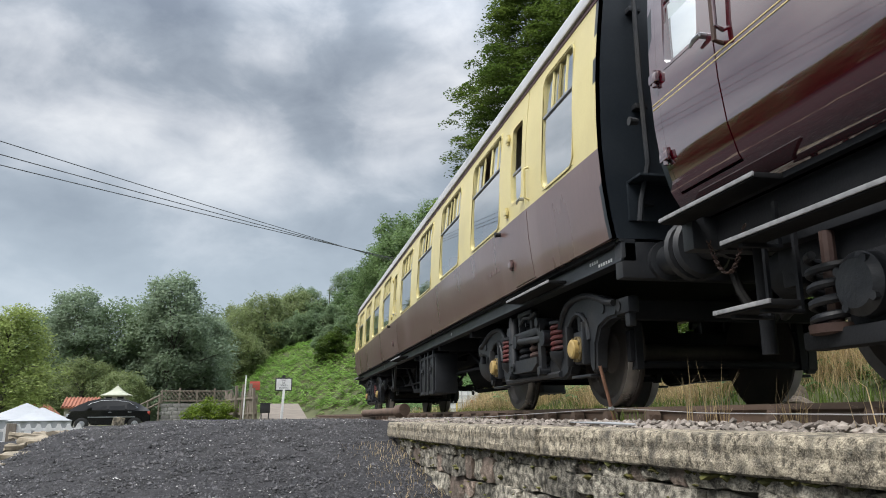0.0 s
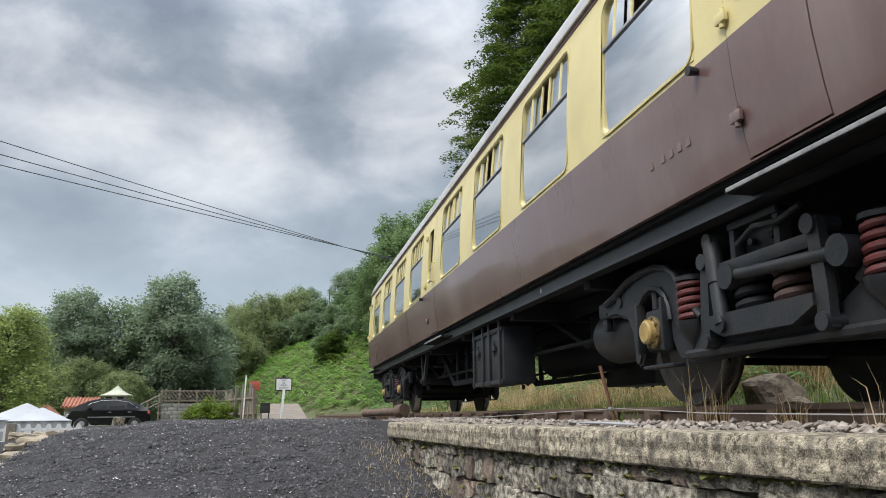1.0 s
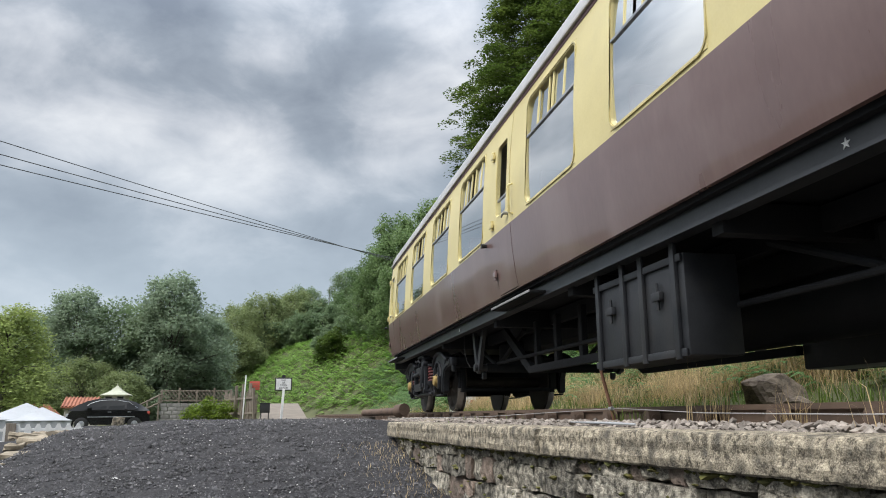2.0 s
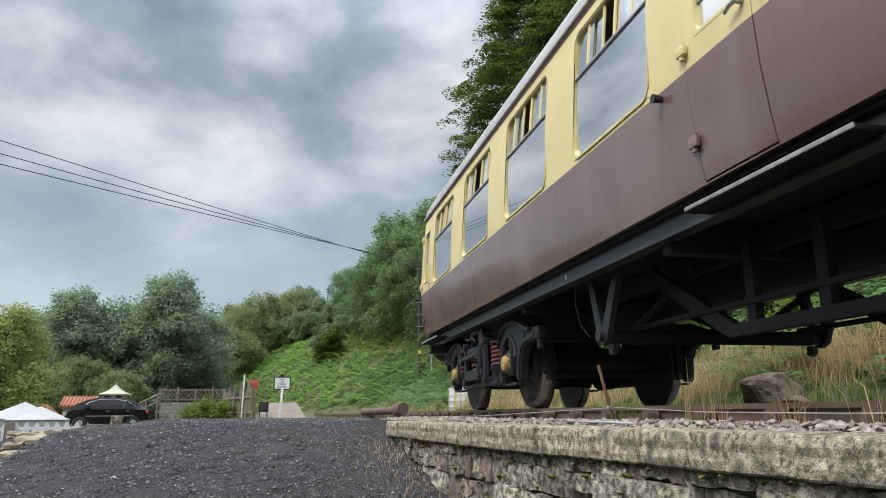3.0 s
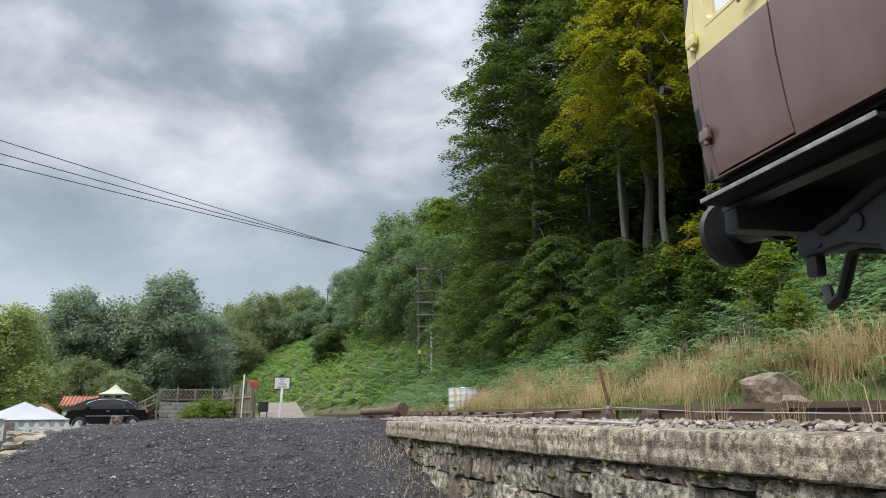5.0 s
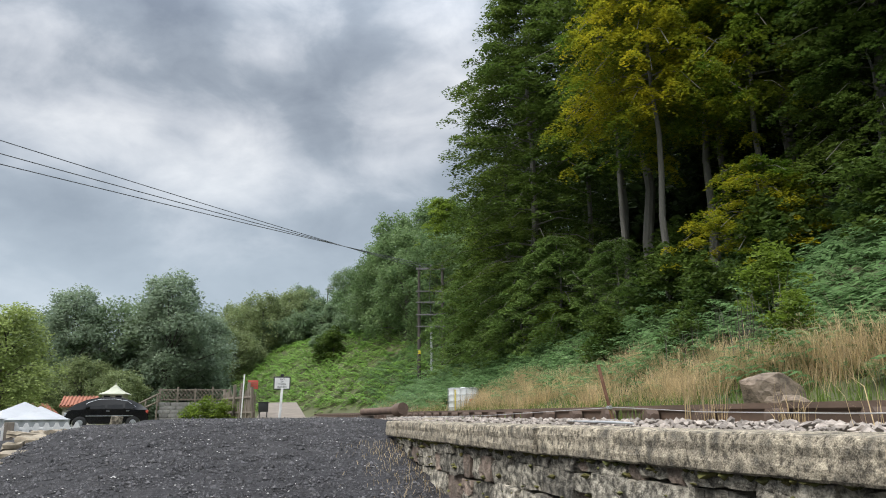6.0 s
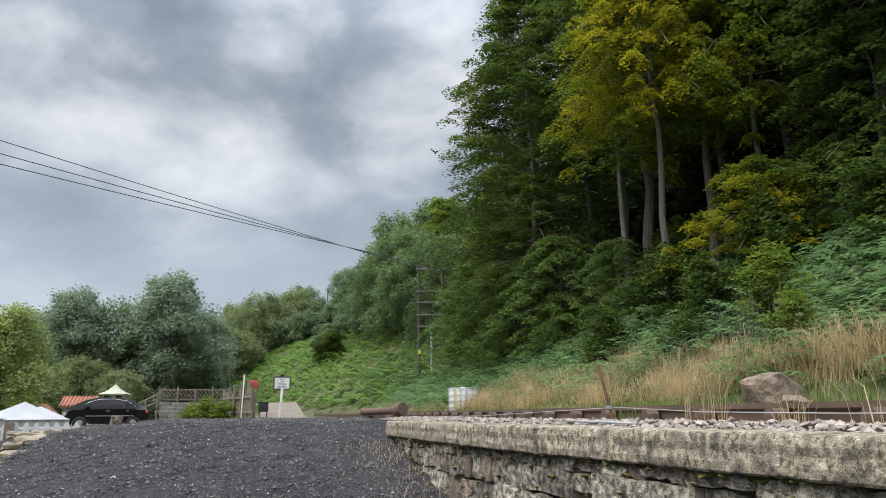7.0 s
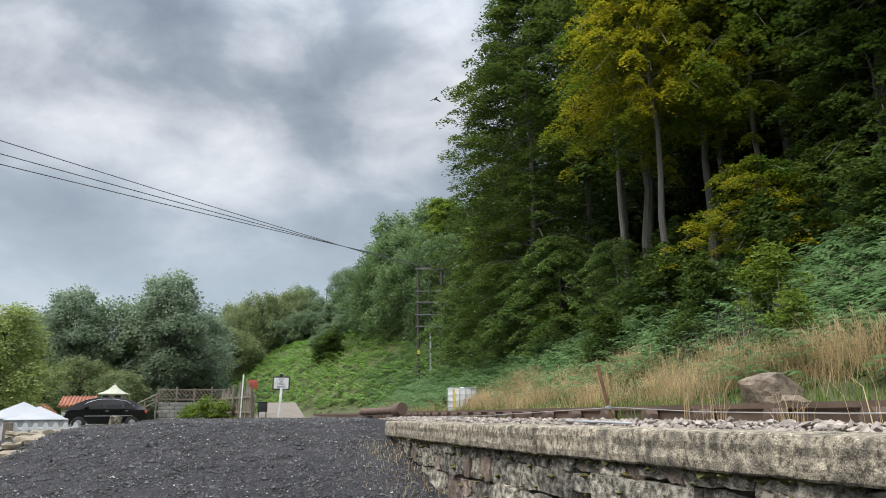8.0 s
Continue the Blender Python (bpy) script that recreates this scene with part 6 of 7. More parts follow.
def maroon_coach():
    """Its y runs backwards from its near end, so that all of it lies at y below zero."""
    c = thing("railway_coach", "glossy maroon railway coach with thin gold lining", "railway coach", pose(TRACK_X, 4.034, RAIL))
    mats = (MAROON, MAROON)
    total = 18.3
    doors = [(-0.72, -0.09, True), (-9.4, -8.8, True), (-18.2, -17.57, False)]
    windows = [(a - 1.2, a) for a in (-1.55, -3.6, -5.6, -7.4, -10.2, -12.2, -14.2, -16.2)]
    for sgn in (-1, 1):
        openings = [(a, b, 2.08, 2.92) for a, b in windows] + [(a, b, SIDE_OLD[0][1] + 0.14, SIDE_OLD[-1][1] - 0.05) for a, b, *_ in doors]
        bm = bmesh.new()
        side_sheet(bm, SIDE_OLD, sgn, -total, 0, openings, 1.5, dents=0.0003)
        part("body_side", bm, mats, c, "deep glossy maroon side")
        for a, b in windows:
            bm = bmesh.new()
            frame_ring(bm, SIDE_OLD, sgn, (a - 0.004, b + 0.004, 2.076, 2.924), 0.016, 0.09, 0.006, 0.03)
            w = part("window", bm, MAROON, c)
            bm = bmesh.new()
            pane(bm, SIDE_OLD, sgn, a + 0.01, b - 0.01, 2.09, 2.91, 0.02)
            g = part("pane", bm, GLASS, w)
            g.visible_shadow = False
        for a, b, hinge in doors:
            coach_door(c, SIDE_OLD, sgn, a, b, (a + 0.13, b - 0.10), (2.0, 2.9), mats, 1.5, hinge, glass_drop=0.42, hinge_mat=MAROON, low=1.255, dents=0.0)
        for z in (1.805, 1.835):
            bm = bmesh.new()
            x = lateral(SIDE_OLD, z)
            box(bm, (sgn * (x - 0.004), -total + 0.01, z - 0.0032), (sgn * (x + 0.004), -0.01, z + 0.0032))
            part("gold_line", bm, GOLD, c, "thin gold line")
        bm = bmesh.new()
        box(bm, (sgn * 1.02, -total, 0.9), (sgn * 1.06, 0, 1.12), 0.006)
        part("solebar", bm, SOOT, c)
        step_board(c, sgn, -0.95, 0.0, 1.10, 1.2, 1.36, brackets=False)
        step_board(c, sgn, -17.5, -0.62, 0.82, 1.2, 1.36)
        step_board(c, sgn, -0.98, -0.5, 0.47, 1.2, 1.36, drop=0.2)
        # grab rail behind the door
        bm = bmesh.new()
        x = sgn * (lateral(SIDE_OLD, 2.0) + 0.05)
        tube(bm, [(x - sgn * 0.05, -0.80, 1.86), (x, -0.80, 1.87), (x, -0.80, 2.0), (x, -0.80, 2.16), (x - sgn * 0.05, -0.80, 2.17)], 0.014, 8)
        part("grab_rail", bm, RUST_SPRING, c)
        bm = bmesh.new()
        x = lateral(SIDE_OLD, 2.2) - 0.03
        box(bm, (sgn * (x - 0.006), -0.58, 2.06), (sgn * x, -0.22, 2.42))
        part("frosted_notice", bm, FROSTED, c, "pale notice inside the door glass")
    roof_part(c, -total, 0, SIDE_OLD, ROOF)
    coach_end(c, SIDE_OLD, 0, 1, END_BLACK)
    coach_end(c, SIDE_OLD, -total, -1, END_BLACK)
    bm = bmesh.new()
    box(bm, (-1.15, -total + 0.06, 1.10), (1.15, -0.06, 1.2))
    part("floor", bm, SOOT, c)
    bm = bmesh.new()
    box(bm, (-1.2, -total + 0.06, 3.10), (1.2, -0.06, 3.13))
    part("lining", bm, LINING, c)
    for s in (-2.0, -5, -8, -11, -14, -16.5):
        bm = bmesh.new()
        box(bm, (-1.05, s - 0.08, 0.92), (1.05, s + 0.08, 1.1), 0.01)
        part("crossbar", bm, SOOT, c)
    for sgn in (-1, 1):
        bm = bmesh.new()
        box(bm, (sgn * 0.3, -8.6, 0.35), (sgn * 1.0, -6.4, 0.9), 0.02)
        part("equipment_box", bm, SOOT, c)
        bm = bmesh.new()
        lathe(bm, [(-0.3, 0.05), (-0.32, 0.15), (-0.8, 0.15), (-0.82, 0.05)], "y", 18, (sgn * 0.75, 0, 0.72))
        part("steam_trap", bm, SOOT, c)
        bm = bmesh.new()
        rod(bm, (sgn * 0.80, -0.15, 0.28), (sgn * 0.80, -0.15, 1.0), 0.045, seg=14)
        part("steam_pipe", bm, SOOT, c)
    # chain by the buffer
    bm = bmesh.new()
    for k in range(22):
        t = k / 21
        y = -0.12 - 0.36 * t
        z = 0.95 - 0.9 * t * (1 - t)
        m = Matrix.Translation((-1.12, y, z)) @ pose(0, 0, 0, 60 * (1 - 2 * t), 0, 90 * (k % 2))
        ring = [m @ Vector((0.013 * math.cos(a), 0.02 * math.sin(a), 0)) for a in [2 * math.pi * i / 8 for i in range(9)]]
        tube(bm, ring, 0.0045, 5)
    part("chain", bm, RUST_SPRING, c, "hanging rusty chain")
    pressed_bogie(c, -2.55)
    pressed_bogie(c, -15.6)
    sets = [wheelset(c, y) for y in (-1.26, -3.84, -14.31, -16.89)]
    return c, sets


coach_a, wheels_a = cream_coach()
coach_b, wheels_b = maroon_coach()

# ---- things along the line and in the yard ----
WOOD_OLD = mat("weathered_wood", (0.12, 0.098, 0.075), (0.24, 0.205, 0.165), rough=0.85, scale=3, stretch=(4, 4, 0.5), bump=0.4, fine=30)
WOOD_POLE = mat("pole_wood", (0.035, 0.030, 0.027), (0.075, 0.065, 0.056), rough=0.85, scale=4, stretch=(3, 3, 0.4), bump=0.3)
ROCK = mat("brown_rock", (0.085, 0.064, 0.046), (0.28, 0.22, 0.165), rough=0.9, scale=6, spread=(0.38, 0.62), stretch=(1, 1, 2.5), bump=0.9, fine=22, stain=(0.10, 0.085, 0.07), stain_scale=3, stain_amount=0.6)
PLASTIC = mat("white_plastic", (0.70, 0.72, 0.72), (0.80, 0.82, 0.82), rough=0.4, scale=2, bump=0.02)
GALV = mat("galvanised_steel", (0.36, 0.38, 0.39), (0.48, 0.50, 0.51), rough=0.45, scale=9, bump=0.05, metal=0.6)
CANVAS = mat("white_canvas", (0.31, 0.325, 0.345), (0.38, 0.395, 0.415), rough=0.8, scale=1.2, bump=0.1, fine=9)
CAR_BLACK = mat("black_car_paint", (0.0035, 0.004, 0.0045), (0.006, 0.0065, 0.007), rough=0.12, scale=3, bump=0, coat=0.3, rough_var=0.03, spec=0.4)
CAR_GLASS = mat("dark_glass", (0.006, 0.007, 0.008), (0.010, 0.011, 0.012), rough=0.15, scale=3, bump=0, rough_var=0.02, spec=0.25)
TERRACOTTA = mat("terracotta", (0.24, 0.085, 0.052), (0.35, 0.14, 0.082), rough=0.8, scale=3, bump=0.3, rand=0.15)
PALE_ROOF = mat("pale_roof", (0.32, 0.335, 0.25), (0.42, 0.43, 0.34), rough=0.7, scale=3, bump=0.1)
RENDER_WALL = mat("pale_render", (0.42, 0.40, 0.35), (0.54, 0.52, 0.46), rough=0.85, scale=2, bump=0.2)
CONCRETE = mat("brown_concrete", (0.15, 0.125, 0.10), (0.23, 0.195, 0.165), rough=0.9, scale=1.5, bump=0.2, fine=20, stain=(0.13, 0.12, 0.09))
GREY_WALL = mat("grey_stone_wall", (0.17, 0.165, 0.155), (0.30, 0.29, 0.27), rough=0.9, scale=5, bump=0.6, rand=0.2)
RED_SIGN = mat("red_board", (0.42, 0.06, 0.045), (0.52, 0.10, 0.07), rough=0.5, scale=6, bump=0.02)
SIGN_BLACK = mat("sign_black", (0.015, 0.015, 0.016), (0.025, 0.025, 0.026), rough=0.5, scale=6, bump=0.02)
SAND = mat("sandstone_block", (0.17, 0.14, 0.10), (0.31, 0.265, 0.195), rough=0.9, scale=5, bump=0.6, rand=0.2)
YELLOW = mat("yellow_plate", (0.75, 0.6, 0.05), (0.8, 0.65, 0.08), rough=0.5, scale=6, bump=0)
RUST = mat("rusty_iron", (0.12, 0.055, 0.03), (0.21, 0.11, 0.07), rough=0.85, scale=9, bump=0.4)
PIPE_RUST = mat("old_pipe_rust", (0.075, 0.048, 0.036), (0.14, 0.095, 0.07), rough=0.85, scale=6, bump=0.3)
WIRE = mat("old_wire", (0.32, 0.31, 0.30), (0.42, 0.41, 0.40), rough=0.5, scale=9, bump=0)
CABLE = mat("overhead_cable", (0.09, 0.095, 0.10), (0.13, 0.135, 0.14), rough=0.6, scale=9, bump=0)
FEATHER = mat("dark_feather", (0.03, 0.035, 0.04), (0.05, 0.055, 0.06), rough=0.8, scale=9, bump=0)


ARM = mat("weathered_arm", (0.085, 0.085, 0.084), (0.16, 0.16, 0.155), rough=0.7, scale=6, bump=0.1)


def water_tank():
    """A caged plastic bulk container on a pallet."""
    t = thing("bulk_container", "white plastic bulk liquid container in a wire cage beside the line", "container", pose(7.0, 29.2, -0.27, 0, 0, -13))
    bm = bmesh.new()
    for y in (-0.42, 0, 0.42):
        box(bm, (-0.6, y - 0.05, 0), (0.6, y + 0.05, 0.1), 0.006)
    box(bm, (-0.6, -0.5, 0.1), (0.6, 0.5, 0.14), 0.006)
    part("pallet", bm, GALV, t)
    bm = bmesh.new()
    box(bm, (-0.56, -0.46, 0.14), (0.56, 0.46, 1.17), 0.05)
    lathe(bm, [(1.16, 0.09), (1.2, 0.09), (1.21, 0.02)], "z", 14)
    part("bottle", bm, PLASTIC, t)
    bm = bmesh.new()
    for k in range(6):
        x = -0.59 + 1.18 * k / 5
        for y in (-0.49, 0.49):
            rod(bm, (x, y, 0.12), (x, y, 1.17), 0.011, seg=6)
    for k in range(5):
        y = -0.49 + 0.98 * k / 4
        for x in (-0.59, 0.59):
            rod(bm, (x, y, 0.12), (x, y, 1.17), 0.011, seg=6)
    for z in (0.18, 0.42, 0.66, 0.9, 1.14):
        for y in (-0.49, 0.49):
            rod(bm, (-0.6, y, z), (0.6, y, z), 0.011, seg=6)
        for x in (-0.59, 0.59):
            rod(bm, (x, -0.5, z), (x, 0.5, z), 0.011, seg=6)
    part("cage", bm, GALV, t, "grey wire cage")
    bm = bmesh.new()
    box(bm, (0.22, -0.51, 0.62), (0.40, -0.502, 0.74))
    part("red_label", bm, RED_SIGN, t, "small red label")
    bm = bmesh.new()
    box(bm, (-0.33, -0.508, 0.2), (-0.29, -0.5, 1.1))
    part("strap", bm, YELLOW, t, "yellow strap")


def boulder(name, label, x, y, z, sx, sy, sz, seed, material, turn=0, group=""):
    bm = bmesh.new()
    bmesh.ops.create_icosphere(bm, subdivisions=4, radius=1)
    for v in bm.verts:
        c = v.co.copy()
        r = 1 + 0.22 * noise.noise(c * 1.1 + Vector((seed, 0, 0))) + 0.08 * noise.noise(c * 2.7 + Vector((0, seed, 0))) + 0.05 * noise.noise(c * 7 + Vector((0, 0, seed)))
        v.co = c * r
    # broken faces
    rng = np.random.default_rng(seed)
    for _ in range(16):
        d = Vector(rng.normal(0, 1, 3)).normalized()
        lim = rng.uniform(0.58, 0.82)
        for v in bm.verts:
            e = v.co.dot(d) - lim
            if e > 0:
                v.co -= d * e * 0.97
    for v in bm.verts:
        v.co = Vector((v.co.x * sx, v.co.y * sy, max(v.co.z, -0.6) * sz))
    return solid(name, bm, material, label, "boulder" if "boulder" in name else "stone", pose(x, y, z, 0, 0, turn), group)


def place_rocks():
    boulder("boulder", "large angular brown boulder beside the far rail", 6.5, 9.05, ground_z(6.5, 9.05) + 0.15, 0.62, 0.45, 0.47, 3, ROCK, 25)
    boulder("boulder", "small split stone leaning on the big boulder", 6.3, 8.45, ground_z(6.3, 8.45) + 0.10, 0.33, 0.25, 0.25, 8, ROCK, 60)
    rng = np.random.default_rng(6)
    for k in range(15):
        y = 6.4 + 0.47 * k
        x = -2.95 + rng.uniform(-0.16, 0.12)
        b = jitter_block(rng, rng.uniform(0.2, 0.4), rng.uniform(0.24, 0.5), rng.uniform(0.05, 0.09), 0.018)
        solid("edge_stone", b, SAND, "flat sandstone block edging the cinder ramp", "stone", pose(x, y, ground_z(-2.75, y) - 0.05, rng.uniform(-7, 7), rng.uniform(-7, 7), rng.uniform(0, 90)), "stones edging the ramp", smooth=True)
    solid("edge_stone", jitter_block(rng, 0.17, 0.15, 0.3, 0.012), COPING, "upright grey concrete stub at the ramp's edge", "stone", pose(-2.5, 12.7, -0.22, 3, 4, 10), "stones edging the ramp")
    for x, y, z, sx, sy, sz, k in ((1.42, 9.4, -0.24, 0.2, 0.24, 0.08, 70), (1.7, 9.55, -0.22, 0.3, 0.22, 0.08, 71), (1.62, 9.95, -0.24, 0.24, 0.26, 0.08, 72), (1.9, 9.6, -0.2, 0.26, 0.2, 0.1, 73)):
        boulder("edge_stone", "loose pale slab at the wall's end", x, y, z, sx, sy, sz, k, SAND, k * 13, "stones edging the ramp")
    boulder("edge_stone", "dark lump of stone by the track", 4.55, 7.6, -0.2, 0.12, 0.1, 0.09, 80, SAND, 0)


def letters(text, size, loc, parent, material, name="lettering"):
    cu = bpy.data.curves.new(name, "FONT")
    cu.body, cu.size, cu.align_x, cu.align_y, cu.extrude = text, size, "CENTER", "CENTER", 0.002
    cu.materials.append(material)
    o = new(name, cu)
    o.parent = parent
    o.matrix_basis = pose(*loc, 90, 0, 0)
    return o


def token_sign():
    s = thing("railway_sign", "white railway notice board with black border on a white post", "sign", pose(0.0, 29.0, -0.3, 0, 0, 1))
    bm = bmesh.new()
    box(bm, (-0.045, -0.045, 0), (0.045, 0.045, 1.2), 0.006)
    p = part("post", bm, WHITE, s)
    p.rotation_euler[1] = radians(3.0)
    p.location[0] = -0.05
    bm = bmesh.new()
    box(bm, (-0.31, -0.03, 1.14), (0.31, 0.03, 1.62), 0.008)
    box(bm, (-0.06, -0.03, 1.62), (0.06, 0.03, 1.72), 0.008)
    b = part("board", bm, SIGN_BLACK, s)
    bm = bmesh.new()
    box(bm, (-0.27, -0.036, 1.18), (0.27, -0.03, 1.58))
    f = part("face", bm, WHITE, b)
    for text, z in (("END", 1.52), ("OF", 1.43), ("TOKEN", 1.34), ("SECTION", 1.24)):
        letters(text, 0.082, (0, -0.039, z), b, SIGN_BLACK)


def ramp_slab():
    bm = bmesh.new()
    a = [bm.verts.new(p) for p in ((-0.95, 29.6, -0.36), (1.05, 29.6, -0.36), (0.86, 45, 0.62), (-1.0, 45, 0.62))]
    b = [bm.verts.new((v.co.x, v.co.y, v.co.z - 0.9)) for v in a]
    bm.faces.new(a)
    for i in range(4):
        bm.faces.new((a[i], b[i], b[(i + 1) % 4], a[(i + 1) % 4]))
    bm.faces.new(b[::-1])
    bmesh.ops.recalc_face_normals(bm, faces=bm.faces)
    solid("platform_ramp", bm, CONCRETE, "brown concrete platform ramp rising behind the sign", "ramp", kind="structure")
    t = thing("black_box", "small black equipment box on the ramp", "equipment box", pose(-0.72, 32.5, -0.2))
    bm = bmesh.new()
    box(bm, (-0.2, -0.15, 0.25), (0.2, 0.15, 0.62), 0.01)
    part("case", bm, SIGN_BLACK, t)
    bm = bmesh.new()
    box(bm, (-0.22, -0.17, 0.62), (0.22, 0.17, 0.66), 0.006)
    part("lid", bm, SIGN_BLACK, t)
    for x in (-0.15, 0.15):
        bm = bmesh.new()
        box(bm, (x - 0.02, -0.1, -0.1), (x + 0.02, 0.1, 0.25), 0.004)
        part("leg", bm, SIGN_BLACK, t)


def fences():
    rng = np.random.default_rng(8)
    # stone wall under the lattice fence
    w = thing("wall_yard", "low grey block wall under a lattice fence", "wall", pose(-6.6, 44.6, -0.6, 0, 0, 5), kind="structure")
    for j in range(6):
        x = -0.2 * (j % 2)
        while x < 3.7:
            n = rng.uniform(0.3, 0.5)
            bm = bmesh.new()
            box(bm, (x + 0.01, -0.12 + rng.uniform(-0.01, 0.01), j * 0.21), (min(x + n, 3.75) - 0.01, 0.12, j * 0.21 + 0.195), 0.012)
            part("block", bm, GREY_WALL, w)
            x += n
    f = thing("lattice_fence", "weathered wooden lattice fence on a low wall", "fence", pose(-6.6, 44.6, 0.68, 0, 0, 5))
    for k in range(5):
        bm = bmesh.new()
        box(bm, (0.93 * k - 0.05, -0.05, -0.02), (0.93 * k + 0.05, 0.05, 0.72 + 0.1 * (k % 2)), 0.01)
        part("post", bm, WOOD_OLD, f)
    for z in (0.08, 0.62):
        bm = bmesh.new()
        box(bm, (0, -0.03, z), (3.72, 0.03, z + 0.07), 0.006)
        part("rail", bm, WOOD_OLD, f)
    for k in range(18):
        for s in (-1, 1):
            bm = bmesh.new()
            box(bm, (-0.02, -0.01, -0.38), (0.02, 0.01, 0.38), 0.003, pose(0.12 + 0.2 * k, 0.035 * s, 0.36, 0, 38 * s, 0))
            part("slat", bm, WOOD_OLD, f)
    # leaning paling fence beside the ramp
    f = thing("paling_fence", "leaning weathered wooden paling fence", "fence", pose(-2.75, 38.5, -0.45, 0, 0, -73))
    for k in range(6):
        bm = bmesh.new()
        box(bm, (-0.06, -0.06, -0.1), (0.06, 0.06, 1.55 + rng.uniform(-0.1, 0.35)), 0.012, pose(1.1 * k, 0, 0, rng.uniform(-4, 4), rng.uniform(-6, 6), 0))
        part("post", bm, WOOD_OLD, f)
    for z in (0.45, 1.1):
        bm = bmesh.new()
        box(bm, (0, -0.03, z), (5.6, 0.03, z + 0.08), 0.006)
        part("rail", bm, WOOD_OLD, f)
    for k in range(34):
        bm = bmesh.new()
        box(bm, (-0.035, 0.03, 0.0), (0.035, 0.055, 1.35 + rng.uniform(-0.15, 0.15)), 0.005, pose(0.08 + 0.165 * k, 0, 0, 0, rng.uniform(-7, 7), 0))
        part("paling", bm, WOOD_OLD, f)
    f = thing("handrail", "wooden handrail running down from the lattice fence", "handrail", pose(-6.7, 44.4, -0.6, 0, 0, 178))
    for k in range(4):
        bm = bmesh.new()
        box(bm, (0.6 * k - 0.04, -0.04, 0), (0.6 * k + 0.04, 0.04, 1.75 - 0.32 * k), 0.008)
        part("post", bm, WOOD_OLD, f)
    for dz in (0.0, -0.4):
        bm = bmesh.new()
        rod(bm, (-0.1, 0, 1.72 + dz), (1.95, 0, 0.68 + dz), 0.05, seg=8)
        part("rail", bm, WOOD_OLD, f)
    p = thing("marker_post", "slim white marker post by the paling fence", "post", pose(-1.7, 34.4, -0.4, 0, 2, 0))
    bm = bmesh.new()
    box(bm, (-0.028, -0.028, 0), (0.028, 0.028, 2.05), 0.006)
    part("shaft", bm, WHITE, p)
    bm = bmesh.new()
    box(bm, (-0.034, -0.034, 2.05), (0.034, 0.034, 2.08), 0.006)
    part("cap", bm, WHITE, p)
    s = thing("red_sign", "small red board on a post behind the fence", "sign", pose(-1.25, 34.6, -0.4))
    bm = bmesh.new()
    box(bm, (-0.03, -0.03, 0), (0.03, 0.03, 1.8), 0.006)
    part("post", bm, WOOD_OLD, s)
    bm = bmesh.new()
    box(bm, (-0.22, -0.05, 1.45), (0.22, -0.03, 1.83), 0.006)
    b = part("board", bm, RED_SIGN, s)
    bm = bmesh.new()
    for z in (1.73, 1.64, 1.55):
        box(bm, (-0.15, -0.054, z - 0.02), (0.15, -0.05, z + 0.015))
    part("writing_bars", bm, TERRACOTTA, b)
    # white palings before the tents
    f = thing("picket_fence", "low white picket fence in front of the tents", "fence", pose(-8.7, 20.4, -0.82, 0, 0, 17))
    for k in range(17):
        bm = bmesh.new()
        plate(bm, [(-0.075, 0), (0.075, 0), (0.075, 0.5), (0.03, 0.6), (-0.03, 0.6), (-0.075, 0.5)], -0.012, 0.012)
        bmesh.ops.transform(bm, matrix=pose(0.23 * k, 0, 0, 0, 0, 90), verts=bm.verts)
        part("picket", bm, WHITE, f)
    for z in (0.12, 0.42):
        bm = bmesh.new()
        box(bm, (-0.1, 0.012, z), (3.8, 0.05, z + 0.07), 0.006)
        part("rail", bm, WHITE, f)
    bm = bmesh.new()
    box(bm, (2.05, -0.08, -0.1), (2.27, 0.08, 0.62), 0.012)
    part("post", bm, WOOD_OLD, f, "dark wooden post")


